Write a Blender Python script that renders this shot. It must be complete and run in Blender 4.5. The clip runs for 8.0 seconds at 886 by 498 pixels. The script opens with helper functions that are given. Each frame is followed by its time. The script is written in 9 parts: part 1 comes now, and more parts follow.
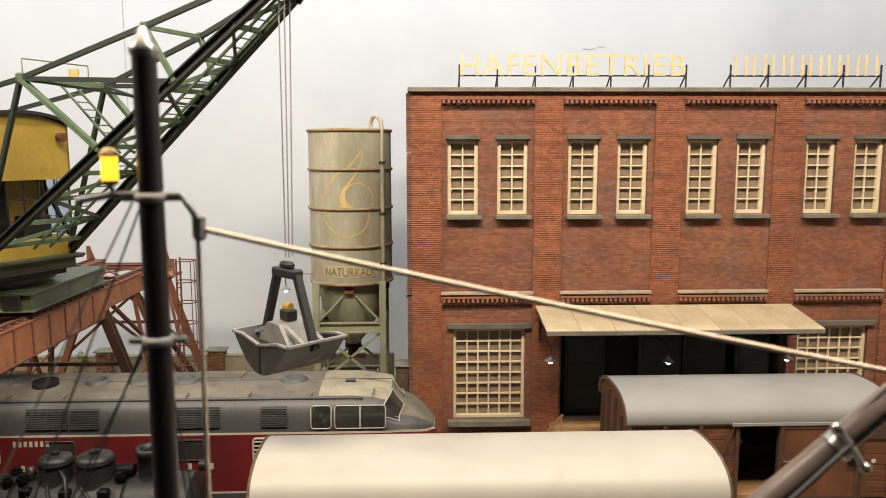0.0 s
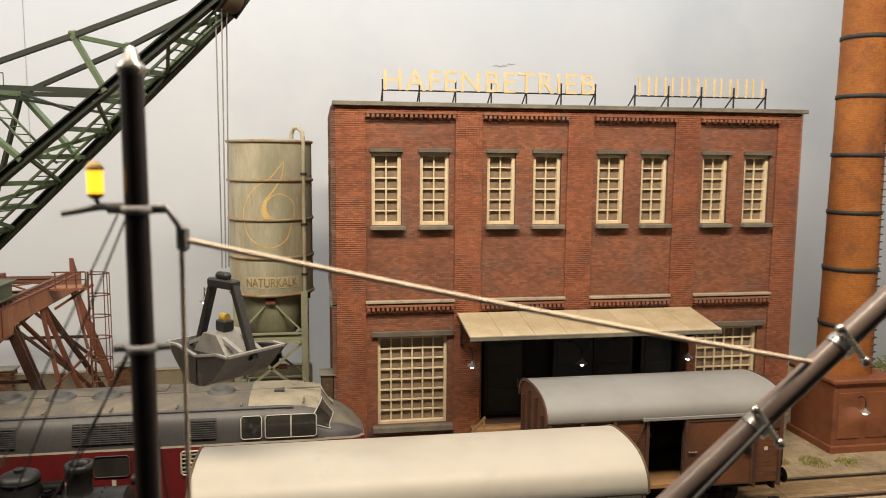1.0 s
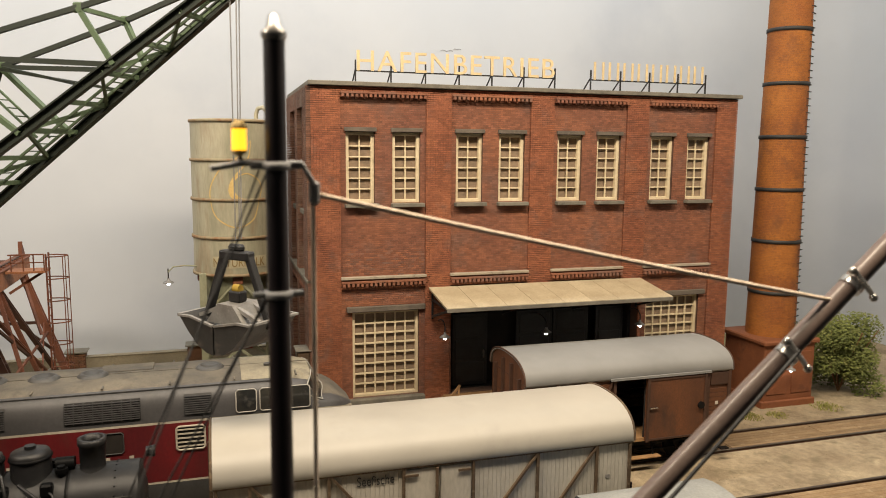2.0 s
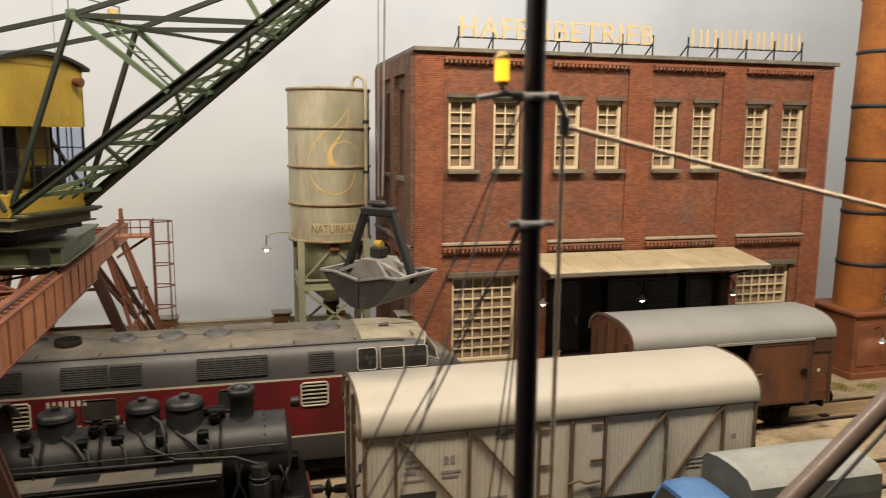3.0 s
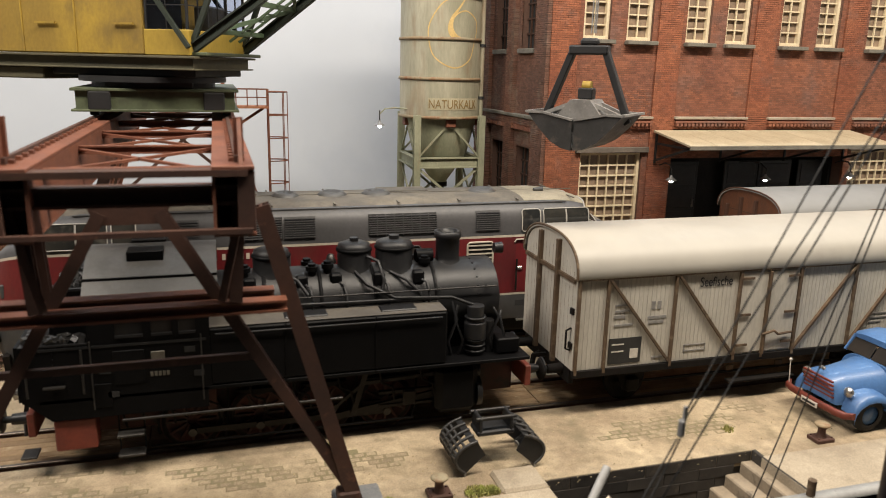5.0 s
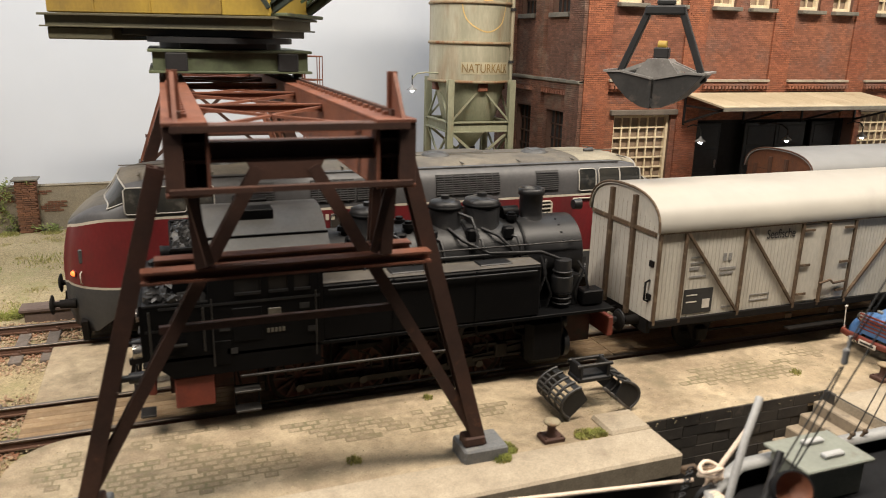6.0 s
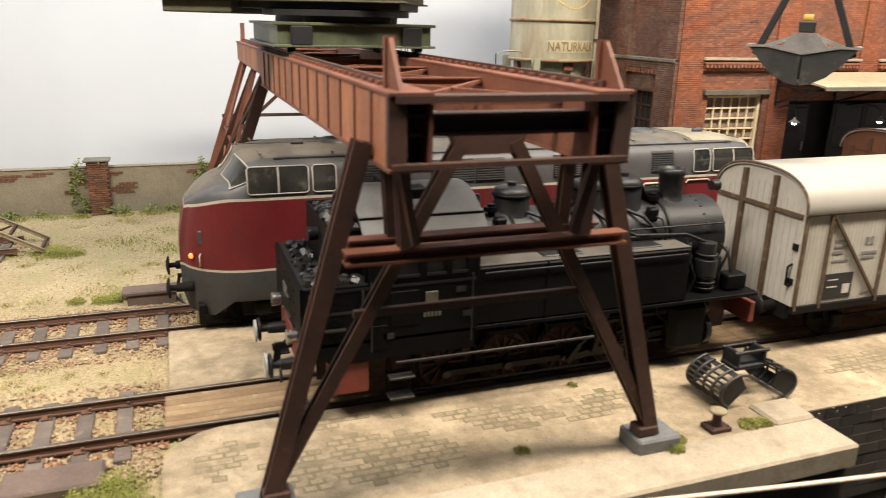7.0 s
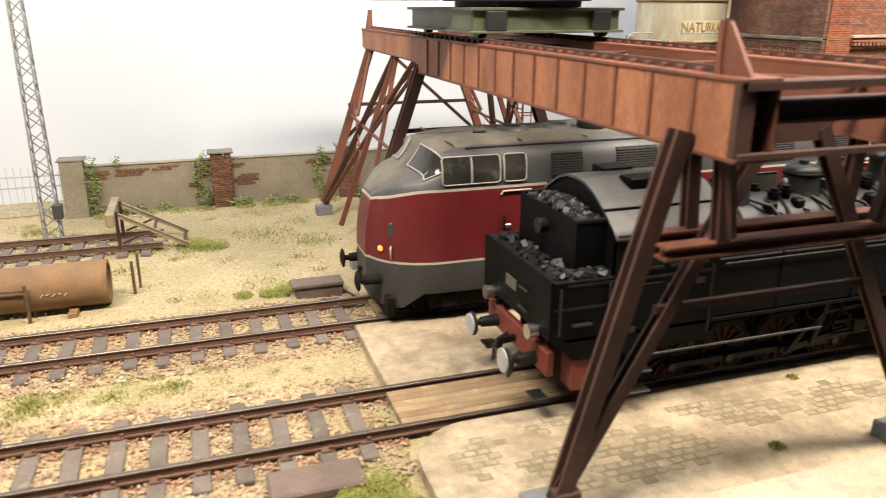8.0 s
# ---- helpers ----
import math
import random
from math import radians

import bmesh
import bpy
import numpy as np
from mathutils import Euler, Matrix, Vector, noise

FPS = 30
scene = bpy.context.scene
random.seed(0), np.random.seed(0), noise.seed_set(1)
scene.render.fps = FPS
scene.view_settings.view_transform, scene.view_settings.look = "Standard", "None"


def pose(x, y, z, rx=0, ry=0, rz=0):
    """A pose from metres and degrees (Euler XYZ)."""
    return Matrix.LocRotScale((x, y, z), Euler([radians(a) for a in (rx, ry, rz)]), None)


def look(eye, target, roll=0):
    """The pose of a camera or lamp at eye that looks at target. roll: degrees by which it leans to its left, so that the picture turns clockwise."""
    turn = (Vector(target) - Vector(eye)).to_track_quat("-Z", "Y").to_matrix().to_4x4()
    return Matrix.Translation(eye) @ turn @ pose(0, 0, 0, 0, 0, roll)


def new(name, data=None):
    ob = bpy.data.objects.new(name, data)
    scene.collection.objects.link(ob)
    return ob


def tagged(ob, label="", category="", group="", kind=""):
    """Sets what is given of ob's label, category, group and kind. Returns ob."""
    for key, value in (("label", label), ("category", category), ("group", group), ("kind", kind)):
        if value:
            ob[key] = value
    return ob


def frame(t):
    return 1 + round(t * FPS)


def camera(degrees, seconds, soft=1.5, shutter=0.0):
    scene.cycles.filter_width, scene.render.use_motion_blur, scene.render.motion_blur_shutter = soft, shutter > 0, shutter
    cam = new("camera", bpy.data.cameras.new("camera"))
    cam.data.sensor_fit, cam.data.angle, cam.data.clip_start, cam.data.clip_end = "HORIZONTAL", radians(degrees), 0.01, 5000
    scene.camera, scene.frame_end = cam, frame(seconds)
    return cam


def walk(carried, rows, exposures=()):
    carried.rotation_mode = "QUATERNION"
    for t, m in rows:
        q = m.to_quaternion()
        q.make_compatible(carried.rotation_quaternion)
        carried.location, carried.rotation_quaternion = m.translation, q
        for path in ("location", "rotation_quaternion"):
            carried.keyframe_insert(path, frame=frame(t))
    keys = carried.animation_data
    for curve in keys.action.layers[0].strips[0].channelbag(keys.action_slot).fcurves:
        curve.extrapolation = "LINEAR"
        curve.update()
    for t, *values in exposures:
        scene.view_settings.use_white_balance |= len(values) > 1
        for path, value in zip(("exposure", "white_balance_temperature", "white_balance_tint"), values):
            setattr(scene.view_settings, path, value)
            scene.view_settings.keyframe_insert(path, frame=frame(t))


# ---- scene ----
S = 0.021  # true size of one building unit: a gauge-0 layout
cam = camera(61.4, 8.0, soft=0.55, shutter=0.25)
PATH = [
    (0, (0.269, -25.771, 11.426), (0.332, -23.789, 11.167), -0.1),
    (0.5, (0.507, -25.948, 11.515), (0.657, -23.968, 11.271), 0.7),
    (1, (-0.592, -26.413, 11.493), (-0.265, -24.453, 11.262), 0.4),
    (2.5, (-4.536, -26.904, 10.871), (-3.923, -25.02, 10.594), 0.7),
    (2.9, (-5.705, -26.532, 10.599), (-5.169, -24.628, 10.302), 0.6),
    (3, (-6.033, -26.416, 10.48), (-5.519, -24.507, 10.179), 0.5),
    (3.3, (-6.792, -26.041, 9.925), (-6.311, -24.132, 9.575), 0.6),
    (3.5, (-7.27, -25.723, 9.568), (-6.811, -23.814, 9.188), 0.6),
    (4, (-8.667, -24.91, 8.97), (-8.228, -23.005, 8.548), 0.7),
    (5.3, (-12.209, -24.776, 8.092), (-11.602, -22.939, 7.586), 1.8),
    (5.5, (-12.847, -24.696, 8.114), (-12.222, -22.871, 7.585), 2.0),
    (6, (-14.411, -24.36, 7.845), (-13.738, -22.557, 7.302), 1.3),
    (6.3, (-15.47, -24.154, 7.792), (-14.778, -22.362, 7.234), 1.4),
    (6.5, (-16.186, -23.893, 7.742), (-15.482, -22.107, 7.181), 1.7),
    (6.9, (-16.924, -22.968, 7.525), (-16.244, -21.177, 6.95), 1.4),
    (7, (-17.116, -22.719, 7.52), (-16.453, -20.924, 6.939), 1.4),
    (7.1, (-17.351, -22.501, 7.572), (-16.705, -20.701, 6.985), 1.3),
    (7.5, (-18.839, -21.777, 7.596), (-18.224, -19.971, 6.994), 0.9),
    (7.7, (-19.637, -21.4, 7.517), (-19.026, -19.595, 6.91), 0.6),
    (8, (-20.819, -21.034, 7.496), (-20.219, -19.23, 6.875), 0.1),
]
EXPOSURES = [(0.0, 0.0, 6750, 10), (1.0, -0.19, 7000, 10), (2.5, -0.23, 7150, 10), (4.0, -0.05, 6700, 10), (5.5, 0.1, 6350, 10), (6.5, 0.34, 6400, 10), (8.0, 0.82, 6500, 10)]
walk(cam, [(t, look(Vector(eye) * S, Vector(target) * S, roll)) for t, eye, target, roll in PATH], EXPOSURES)
cam.data.dof.use_dof, cam.data.dof.focus_distance, cam.data.dof.aperture_fstop = True, 24 * S, 22.0
# ---------------------------------------------------------------- light
world = bpy.data.worlds.new("hall")
scene.world = world
world.use_nodes = True
world.node_tree.nodes["Background"].inputs[0].default_value = (0.9, 0.95, 1.0, 1)
world.node_tree.nodes["Background"].inputs[1].default_value = 0.02


def strip_lamp(name, x, y, z, tx, ty, tz, sx, sy, watts, colour):
    data = bpy.data.lights.new(name, "AREA")
    data.shape, data.size, data.size_y, data.energy, data.color = "RECTANGLE", sx * S, sy * S, watts, colour
    ob = new(name, data)
    ob.matrix_world = look(Vector((x, y, z)) * S, Vector((tx, ty, tz)) * S)
    return ob


# the lamps of the light bridge above the front of the layout
strip_lamp("bridge_lamp", 0, -17, 29, 0, -5, 2, 26, 4.0, 6.6, (1.0, 0.88, 0.73))
strip_lamp("bridge_lamp", 22, -17, 29, 18, -5, 2, 12, 4.0, 1.9, (1.0, 0.88, 0.73))
strip_lamp("bridge_lamp", -32, -16, 29, -29, -5, 2, 18, 4.0, 5.4, (1.0, 0.9, 0.79))
# unseen cool strip, added to brighten the painted sky
strip_lamp("sky_fill", -3, 4, 30, -3, 12, 8, 62, 1.0, 3.2, (0.8, 0.9, 1.0))

# ---------------------------------------------------------------- materials
def mat(name, c1, c2=None, c3=None, s1=1.2, s2=14.0, k3=0.62, w3=0.12, rough=0.7, metal=0.0, bump=0.15, bs=60.0,
        streak=1.0, rnd=0.0, island=0.0, fine=0.25, coat=0.0, spec=0.5, grit=0.0):
    m = bpy.data.materials.new(name)
    m.use_nodes = True
    n, l = m.node_tree.nodes, m.node_tree.links
    p = n["Principled BSDF"]
    p.inputs["Roughness"].default_value, p.inputs["Metallic"].default_value = rough, metal
    p.inputs["Coat Weight"].default_value = coat
    p.inputs["Specular IOR Level"].default_value = spec
    tc = n.new("ShaderNodeTexCoord")
    mp = n.new("ShaderNodeMapping")
    mp.inputs["Scale"].default_value = (1, 1, streak)
    l.new(tc.outputs["Object"], mp.inputs["Vector"])
    oi = n.new("ShaderNodeObjectInfo")
    off = n.new("ShaderNodeVectorMath")
    off.operation = "SCALE"
    off.inputs[0].default_value = (37, 17, 53)
    l.new(oi.outputs["Random"], off.inputs["Scale"])
    add = n.new("ShaderNodeVectorMath")
    l.new(mp.outputs[0], add.inputs[0])
    l.new(off.outputs[0], add.inputs[1])

    def nz(scale, detail=4.0):
        t = n.new("ShaderNodeTexNoise")
        t.inputs["Scale"].default_value, t.inputs["Detail"].default_value = scale, detail
        t.inputs["Roughness"].default_value = 0.6
        l.new(add.outputs[0], t.inputs["Vector"])
        return t.outputs["Fac"]

    def ramp(fac, a, b):
        r = n.new("ShaderNodeMapRange")
        r.inputs[1].default_value, r.inputs[2].default_value = a, b
        l.new(fac, r.inputs[0])
        return r.outputs[0]

    def mix(fac, a, b, mode="MIX"):
        x = n.new("ShaderNodeMix")
        x.data_type, x.blend_type = "RGBA", mode
        for sock, val in ((x.inputs[0], fac), (x.inputs[6], a), (x.inputs[7], b)):
            if isinstance(val, tuple):
                sock.default_value = (*val[:3], 1)
            elif isinstance(val, float):
                sock.default_value = val
            else:
                l.new(val, sock)
        return x.outputs[2]

    c2 = c2 or tuple(v * 0.75 for v in c1)
    col = mix(ramp(nz(s1), 0.35, 0.65), c1, c2)
    g = ramp(nz(s2), 0.3, 0.7)
    col = mix(fine, col, mix(g, (0.25, 0.25, 0.25), (1.0, 1.0, 1.0)), "MULTIPLY") if fine else col
    if grit:
        col = mix(grit, col, mix(ramp(nz(34.0, 2.0), 0.38, 0.62), (0.3, 0.28, 0.25), (1.25, 1.22, 1.18)), "MULTIPLY")
    if c3:
        col = mix(ramp(nz(s1 * 2.3, 6.0), k3, k3 + w3), col, c3)
    if rnd or island:
        src = oi.outputs["Random"] if rnd else n.new("ShaderNodeNewGeometry").outputs["Random Per Island"]
        k = rnd or island
        r = n.new("ShaderNodeMapRange")
        r.inputs[3].default_value, r.inputs[4].default_value = 1 - k, 1 + k
        l.new(src, r.inputs[0])
        hsv = n.new("ShaderNodeHueSaturation")
        l.new(r.outputs[0], hsv.inputs["Value"])
        l.new(col, hsv.inputs["Color"])
        col = hsv.outputs[0]
    l.new(col, p.inputs["Base Color"])
    rr = n.new("ShaderNodeMapRange")
    rr.inputs[3].default_value, rr.inputs[4].default_value = max(0.03, rough - 0.1), min(1.0, rough + 0.12)
    l.new(nz(s2 * 0.4), rr.inputs[0])
    l.new(rr.outputs[0], p.inputs["Roughness"])
    if bump:
        b = n.new("ShaderNodeBump")
        b.inputs["Strength"].default_value, b.inputs["Distance"].default_value = min(1.0, bump), 0.02 * S
        l.new(nz(bs, 3.0), b.inputs["Height"])
        l.new(b.outputs[0], p.inputs["Normal"])
    return m


def glow(name, colour, strength):
    m = bpy.data.materials.new(name)
    m.use_nodes = True
    p = m.node_tree.nodes["Principled BSDF"]
    p.inputs["Base Color"].default_value = (*colour, 1)
    p.inputs["Emission Color"].default_value = (*colour, 1)
    p.inputs["Emission Strength"].default_value = strength
    return m


def glass(name, colour=(0.9, 0.95, 0.95), rough=0.02, alpha=1.0):
    m = bpy.data.materials.new(name)
    m.use_nodes = True
    n, l = m.node_tree.nodes, m.node_tree.links
    p = n["Principled BSDF"]
    p.inputs["Base Color"].default_value = (*colour, 1)
    p.inputs["Roughness"].default_value = rough
    p.inputs["Transmission Weight"].default_value = alpha
    p.inputs["IOR"].default_value = 1.15
    return m


M = dict(
    fineprint=mat("grey_fine_print", (0.19, 0.185, 0.175), (0.26, 0.25, 0.235), s1=14, rough=0.6, bump=0.0),
    # paler steel; holds the light on the grab's upper plates in its colour
    grablight=mat("worn_lit_steel", (0.34, 0.33, 0.31), (0.22, 0.21, 0.2), (0.42, 0.4, 0.37), s1=1.5, k3=0.6, rough=0.42, metal=0.3),
    joint=mat("joint_earth", (0.23, 0.185, 0.115), (0.18, 0.158, 0.085), (0.31, 0.255, 0.17), s1=1.0, k3=0.54, rough=0.95, bump=0.4),
    bluepane=glass("blue_tinted_pane", (0.5, 0.56, 0.72), 0.03),
    gunwale=mat("pale_grey_gunwale", (0.33, 0.33, 0.32), (0.27, 0.27, 0.26), (0.16, 0.14, 0.12), s1=1.2, k3=0.6, rough=0.6),
    stopwood=mat("silvered_timber", (0.3, 0.24, 0.155), (0.22, 0.175, 0.11), (0.14, 0.11, 0.07), s1=1.5, rough=0.85),
    paleledge=mat("pale_stone_ledge", (0.4, 0.345, 0.27), (0.32, 0.27, 0.21), (0.18, 0.15, 0.12), s1=1.5, k3=0.56, rough=0.85, bump=0.3),
    dimplate=mat("tarnished_plate", (0.11, 0.1, 0.08), (0.08, 0.07, 0.055), s1=6, rough=0.5, bump=0.0),
    windowgrey=mat("dull_grey_frame", (0.38, 0.36, 0.32), (0.29, 0.275, 0.245), rough=0.5, bump=0.0),
    rusthoop=mat("rusty_hoop", (0.26, 0.17, 0.09), (0.3, 0.26, 0.17), (0.2, 0.085, 0.035), s1=1.2, k3=0.5, w3=0.2, rough=0.75),
    # house yellow with brown dirt, darkened further for the shaded house side
    yellowdirty=mat("dirty_shaded_yellow_paint", (0.4, 0.265, 0.035), (0.27, 0.175, 0.03), (0.1, 0.065, 0.028), s1=0.45, k3=0.5, w3=0.3, streak=0.6, rough=0.55, bump=0.08),
    rustballast=mat("rust_stained_ballast", (0.36, 0.19, 0.11), (0.27, 0.13, 0.08), (0.42, 0.27, 0.17), s1=0.9, k3=0.58, island=0.3, rough=0.95),
    pebble=mat("sand_pebbles", (0.46, 0.37, 0.23), (0.36, 0.29, 0.17), (0.3, 0.25, 0.16), s1=0.9, island=0.2, rough=0.95),
    motorbrown=mat("dusty_brown_cover", (0.15, 0.105, 0.085), (0.11, 0.078, 0.063), (0.2, 0.155, 0.12), s1=1.2, rough=0.8),
    beamred=mat("orange_red_beam", (0.18, 0.034, 0.018), (0.13, 0.027, 0.016), (0.06, 0.025, 0.017), s1=1.5, rough=0.6),
    dusttop=mat("dusty_tank_top", (0.1, 0.088, 0.072), (0.06, 0.053, 0.045), (0.15, 0.135, 0.11), s1=1.0, k3=0.55, w3=0.3, rough=0.6, bump=0.1),
    cabview=mat("cab_glass_over_pale_interior", (0.015, 0.016, 0.016), (0.035, 0.033, 0.028), (0.12, 0.11, 0.092), s1=1.1, k3=0.56, w3=0.3, rough=0.12, bump=0.0, spec=0.5, fine=0.0),
    stepstone=mat("worn_step_stone", (0.35, 0.285, 0.205), (0.26, 0.21, 0.15), (0.12, 0.1, 0.075), s1=1.2, k3=0.55, rough=0.9, bump=0.4),
    joint_line=mat("grey_paint_line", (0.25, 0.26, 0.28), (0.3, 0.31, 0.33), s1=0.6, rough=0.95, bump=0.0),
    olive=mat("dirty_olive_paint", (0.115, 0.105, 0.06), (0.08, 0.073, 0.045), (0.05, 0.04, 0.028), s1=0.9, k3=0.55, w3=0.3, rough=0.55, bump=0.1),
    sootroof=mat("sooty_grey_sheet", (0.075, 0.073, 0.07), (0.055, 0.054, 0.052), (0.03, 0.029, 0.027), s1=0.8, k3=0.56, w3=0.3, rough=0.5, bump=0.08),
    oldbrick=mat("old_brown_brick", (0.2, 0.095, 0.05), (0.15, 0.07, 0.04), (0.1, 0.065, 0.042), s1=0.8, s2=6, k3=0.55, w3=0.2, rnd=0.25, rough=0.9, bump=0.3, grit=0.3),
    brick=mat("red_brick", (0.3, 0.115, 0.06), (0.205, 0.082, 0.053), (0.15, 0.098, 0.082), s1=0.32, s2=6, k3=0.5, w3=0.28, island=0.22, rough=0.85, bump=0.3, grit=0.3),
    # side wall brick: pale dust, and the side's shade darkens the base colour
    brick_side=mat("dusty_shaded_brick", (0.21, 0.095, 0.06), (0.15, 0.078, 0.055), (0.2, 0.155, 0.12), s1=0.5, s2=6, k3=0.52, w3=0.3, island=0.22, rough=0.9, bump=0.3, grit=0.3),
    brick_pier=mat("orange_red_pier_brick", (0.33, 0.118, 0.058), (0.25, 0.085, 0.046), (0.16, 0.095, 0.075), s1=0.5, s2=6, k3=0.55, w3=0.25, island=0.2, rough=0.85, bump=0.3, grit=0.3),
    brick_one=mat("red_brick_single", (0.3, 0.115, 0.06), (0.205, 0.082, 0.053), (0.15, 0.098, 0.082), s1=0.32, s2=6, k3=0.5, w3=0.28, rnd=0.22, rough=0.85, bump=0.3, grit=0.3),
    mortar=mat("mortar", (0.17, 0.095, 0.068), (0.125, 0.072, 0.054), s1=0.4, rough=0.95, bump=0.3),
    stone=mat("grey_stone", (0.2, 0.185, 0.15), (0.13, 0.12, 0.1), (0.07, 0.065, 0.06), s1=1.5, rough=0.9, bump=0.4),
    lintel=mat("brown_grey_lintel", (0.15, 0.125, 0.1), (0.1, 0.085, 0.07), (0.2, 0.17, 0.13), s1=1.5, rough=0.9, bump=0.4),
    cream=mat("cream_frame_paint", (0.7, 0.6, 0.42), (0.6, 0.5, 0.33), (0.42, 0.32, 0.2), s1=3, k3=0.66, rough=0.6, fine=0.12),
    blind=mat("dim_window", (0.3, 0.22, 0.155), (0.22, 0.165, 0.12), s1=3, rough=0.3, bump=0.0, spec=0.5),
    # near-black that stands in for shade in recesses, openings and behind grilles
    dark=mat("interior_shade_black", (0.018, 0.017, 0.016), (0.011, 0.011, 0.011), rough=0.8),
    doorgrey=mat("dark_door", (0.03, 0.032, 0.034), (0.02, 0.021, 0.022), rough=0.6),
    canopy=mat("canopy_sheet", (0.5, 0.42, 0.29), (0.4, 0.33, 0.22), (0.3, 0.23, 0.15), s1=0.8, k3=0.62, rough=0.8, grit=0.25),
    wood=mat("weathered_timber", (0.3, 0.17, 0.075), (0.22, 0.12, 0.05), (0.14, 0.08, 0.04), s1=1.5, rough=0.85, rnd=0.18),
    plank=mat("crossing_timber", (0.33, 0.23, 0.13), (0.24, 0.155, 0.082), (0.39, 0.3, 0.19), s1=1.2, k3=0.6, rough=0.9, rnd=0.2, bump=0.4),
    silo=mat("silo_paint", (0.46, 0.425, 0.32), (0.27, 0.26, 0.18), (0.22, 0.115, 0.05), s1=0.6, k3=0.53, w3=0.3, streak=0.22, rough=0.65, bump=0.15),
    silogreen=mat("silo_green", (0.36, 0.36, 0.25), (0.24, 0.25, 0.165), (0.26, 0.15, 0.07), s1=1.0, k3=0.6, w3=0.25, streak=0.4, rough=0.65),
    yellowline=mat("ochre_lettering", (0.66, 0.47, 0.19), (0.55, 0.38, 0.14), s1=3, rough=0.7),
    bandcream=mat("cream_name_band", (0.46, 0.41, 0.28), (0.4, 0.36, 0.24), (0.3, 0.2, 0.1), s1=2, k3=0.66, rough=0.7),
    darkletter=mat("brown_letter", (0.27, 0.18, 0.06), (0.2, 0.13, 0.05), rough=0.7, bump=0.0),
    girder=mat("stained_rust_girder", (0.42, 0.172, 0.08), (0.27, 0.1, 0.047), (0.065, 0.038, 0.028), s1=0.75, k3=0.54, w3=0.25, streak=0.25, rough=0.65, bump=0.3, grit=0.35),
    rust=mat("rust_orange_paint", (0.21, 0.072, 0.036), (0.145, 0.05, 0.028), (0.06, 0.03, 0.022), s1=0.8, k3=0.56, w3=0.25, rough=0.65, bump=0.3, grit=0.2),
    rustdark=mat("dark_rust_steel", (0.08, 0.034, 0.021), (0.05, 0.023, 0.016), (0.16, 0.065, 0.035), s1=1.2, k3=0.64, rough=0.7, bump=0.25),
    green=mat("crane_green", (0.1, 0.118, 0.064), (0.065, 0.078, 0.044), (0.045, 0.045, 0.03), s1=0.9, k3=0.54, w3=0.25, rough=0.5, bump=0.1),
    boomgreen=mat("dark_crane_green", (0.014, 0.022, 0.015), (0.02, 0.027, 0.017), (0.045, 0.03, 0.018), s1=1.2, k3=0.66, rough=0.55),
    latgreen=mat("lattice_green", (0.10, 0.15, 0.085), (0.075, 0.115, 0.06), (0.1, 0.06, 0.03), s1=1.2, k3=0.68, rough=0.55),
    yellow=mat("yellow_house_paint", (0.43, 0.3, 0.045), (0.35, 0.235, 0.035), (0.16, 0.1, 0.03), s1=0.6, k3=0.62, w3=0.25, streak=0.5, rough=0.5, bump=0.08),
    steel=mat("dark_steel", (0.022, 0.022, 0.023), (0.015, 0.015, 0.016), (0.045, 0.035, 0.028), s1=1.5, rough=0.5, metal=0.2),
    grab=mat("grab_steel", (0.075, 0.073, 0.071), (0.05, 0.05, 0.049), (0.12, 0.105, 0.09), s1=1.2, k3=0.58, rough=0.42, metal=0.4),
    chimney=mat("orange_brick", (0.43, 0.155, 0.032), (0.3, 0.098, 0.026), (0.1, 0.042, 0.024), s1=0.45, k3=0.53, w3=0.3, rough=0.8, island=0.1, bump=0.3, grit=0.25),
    block=mat("red_brown_render", (0.26, 0.088, 0.034), (0.19, 0.063, 0.027), (0.07, 0.03, 0.02), s1=0.6, k3=0.55, w3=0.25, rough=0.75),
    band=mat("iron_band", (0.045, 0.045, 0.045), (0.03, 0.03, 0.03), (0.1, 0.05, 0.025), s1=2, rough=0.6, metal=0.3),
    ground=mat("sandy_ground", (0.5, 0.405, 0.24), (0.37, 0.3, 0.16), (0.25, 0.23, 0.1), s1=0.3, s2=9, k3=0.51, w3=0.2, rough=0.95, bump=1.0, bs=22, fine=0.5, grit=0.5),
    paving=mat("dusty_paving", (0.51, 0.415, 0.28), (0.31, 0.24, 0.158), (0.16, 0.13, 0.08), s1=0.6, s2=4, k3=0.5, w3=0.25, rough=0.95, bump=0.8, bs=14, fine=0.4, grit=0.3),
    setts=mat("paving_setts", (0.385, 0.31, 0.208), (0.27, 0.215, 0.143), (0.2, 0.18, 0.105), s1=1.4, island=0.1, rough=0.9, bump=0.3, grit=0.35),
    setts_one=mat("paving_setts_single", (0.385, 0.31, 0.208), (0.27, 0.215, 0.143), (0.2, 0.18, 0.105), s1=1.4, rnd=0.1, rough=0.9, bump=0.3, grit=0.35),
    ballast=mat("ballast_stones", (0.43, 0.32, 0.21), (0.33, 0.2, 0.12), (0.5, 0.42, 0.3), s1=0.9, k3=0.55, island=0.3, rough=0.95),
    sleeper=mat("sleeper_timber", (0.16, 0.13, 0.108), (0.11, 0.088, 0.073), (0.23, 0.185, 0.14), s1=1.5, k3=0.6, rough=0.9, rnd=0.2, bump=0.4),
    rail=mat("rail_rust", (0.15, 0.075, 0.045), (0.1, 0.052, 0.034), rough=0.8),
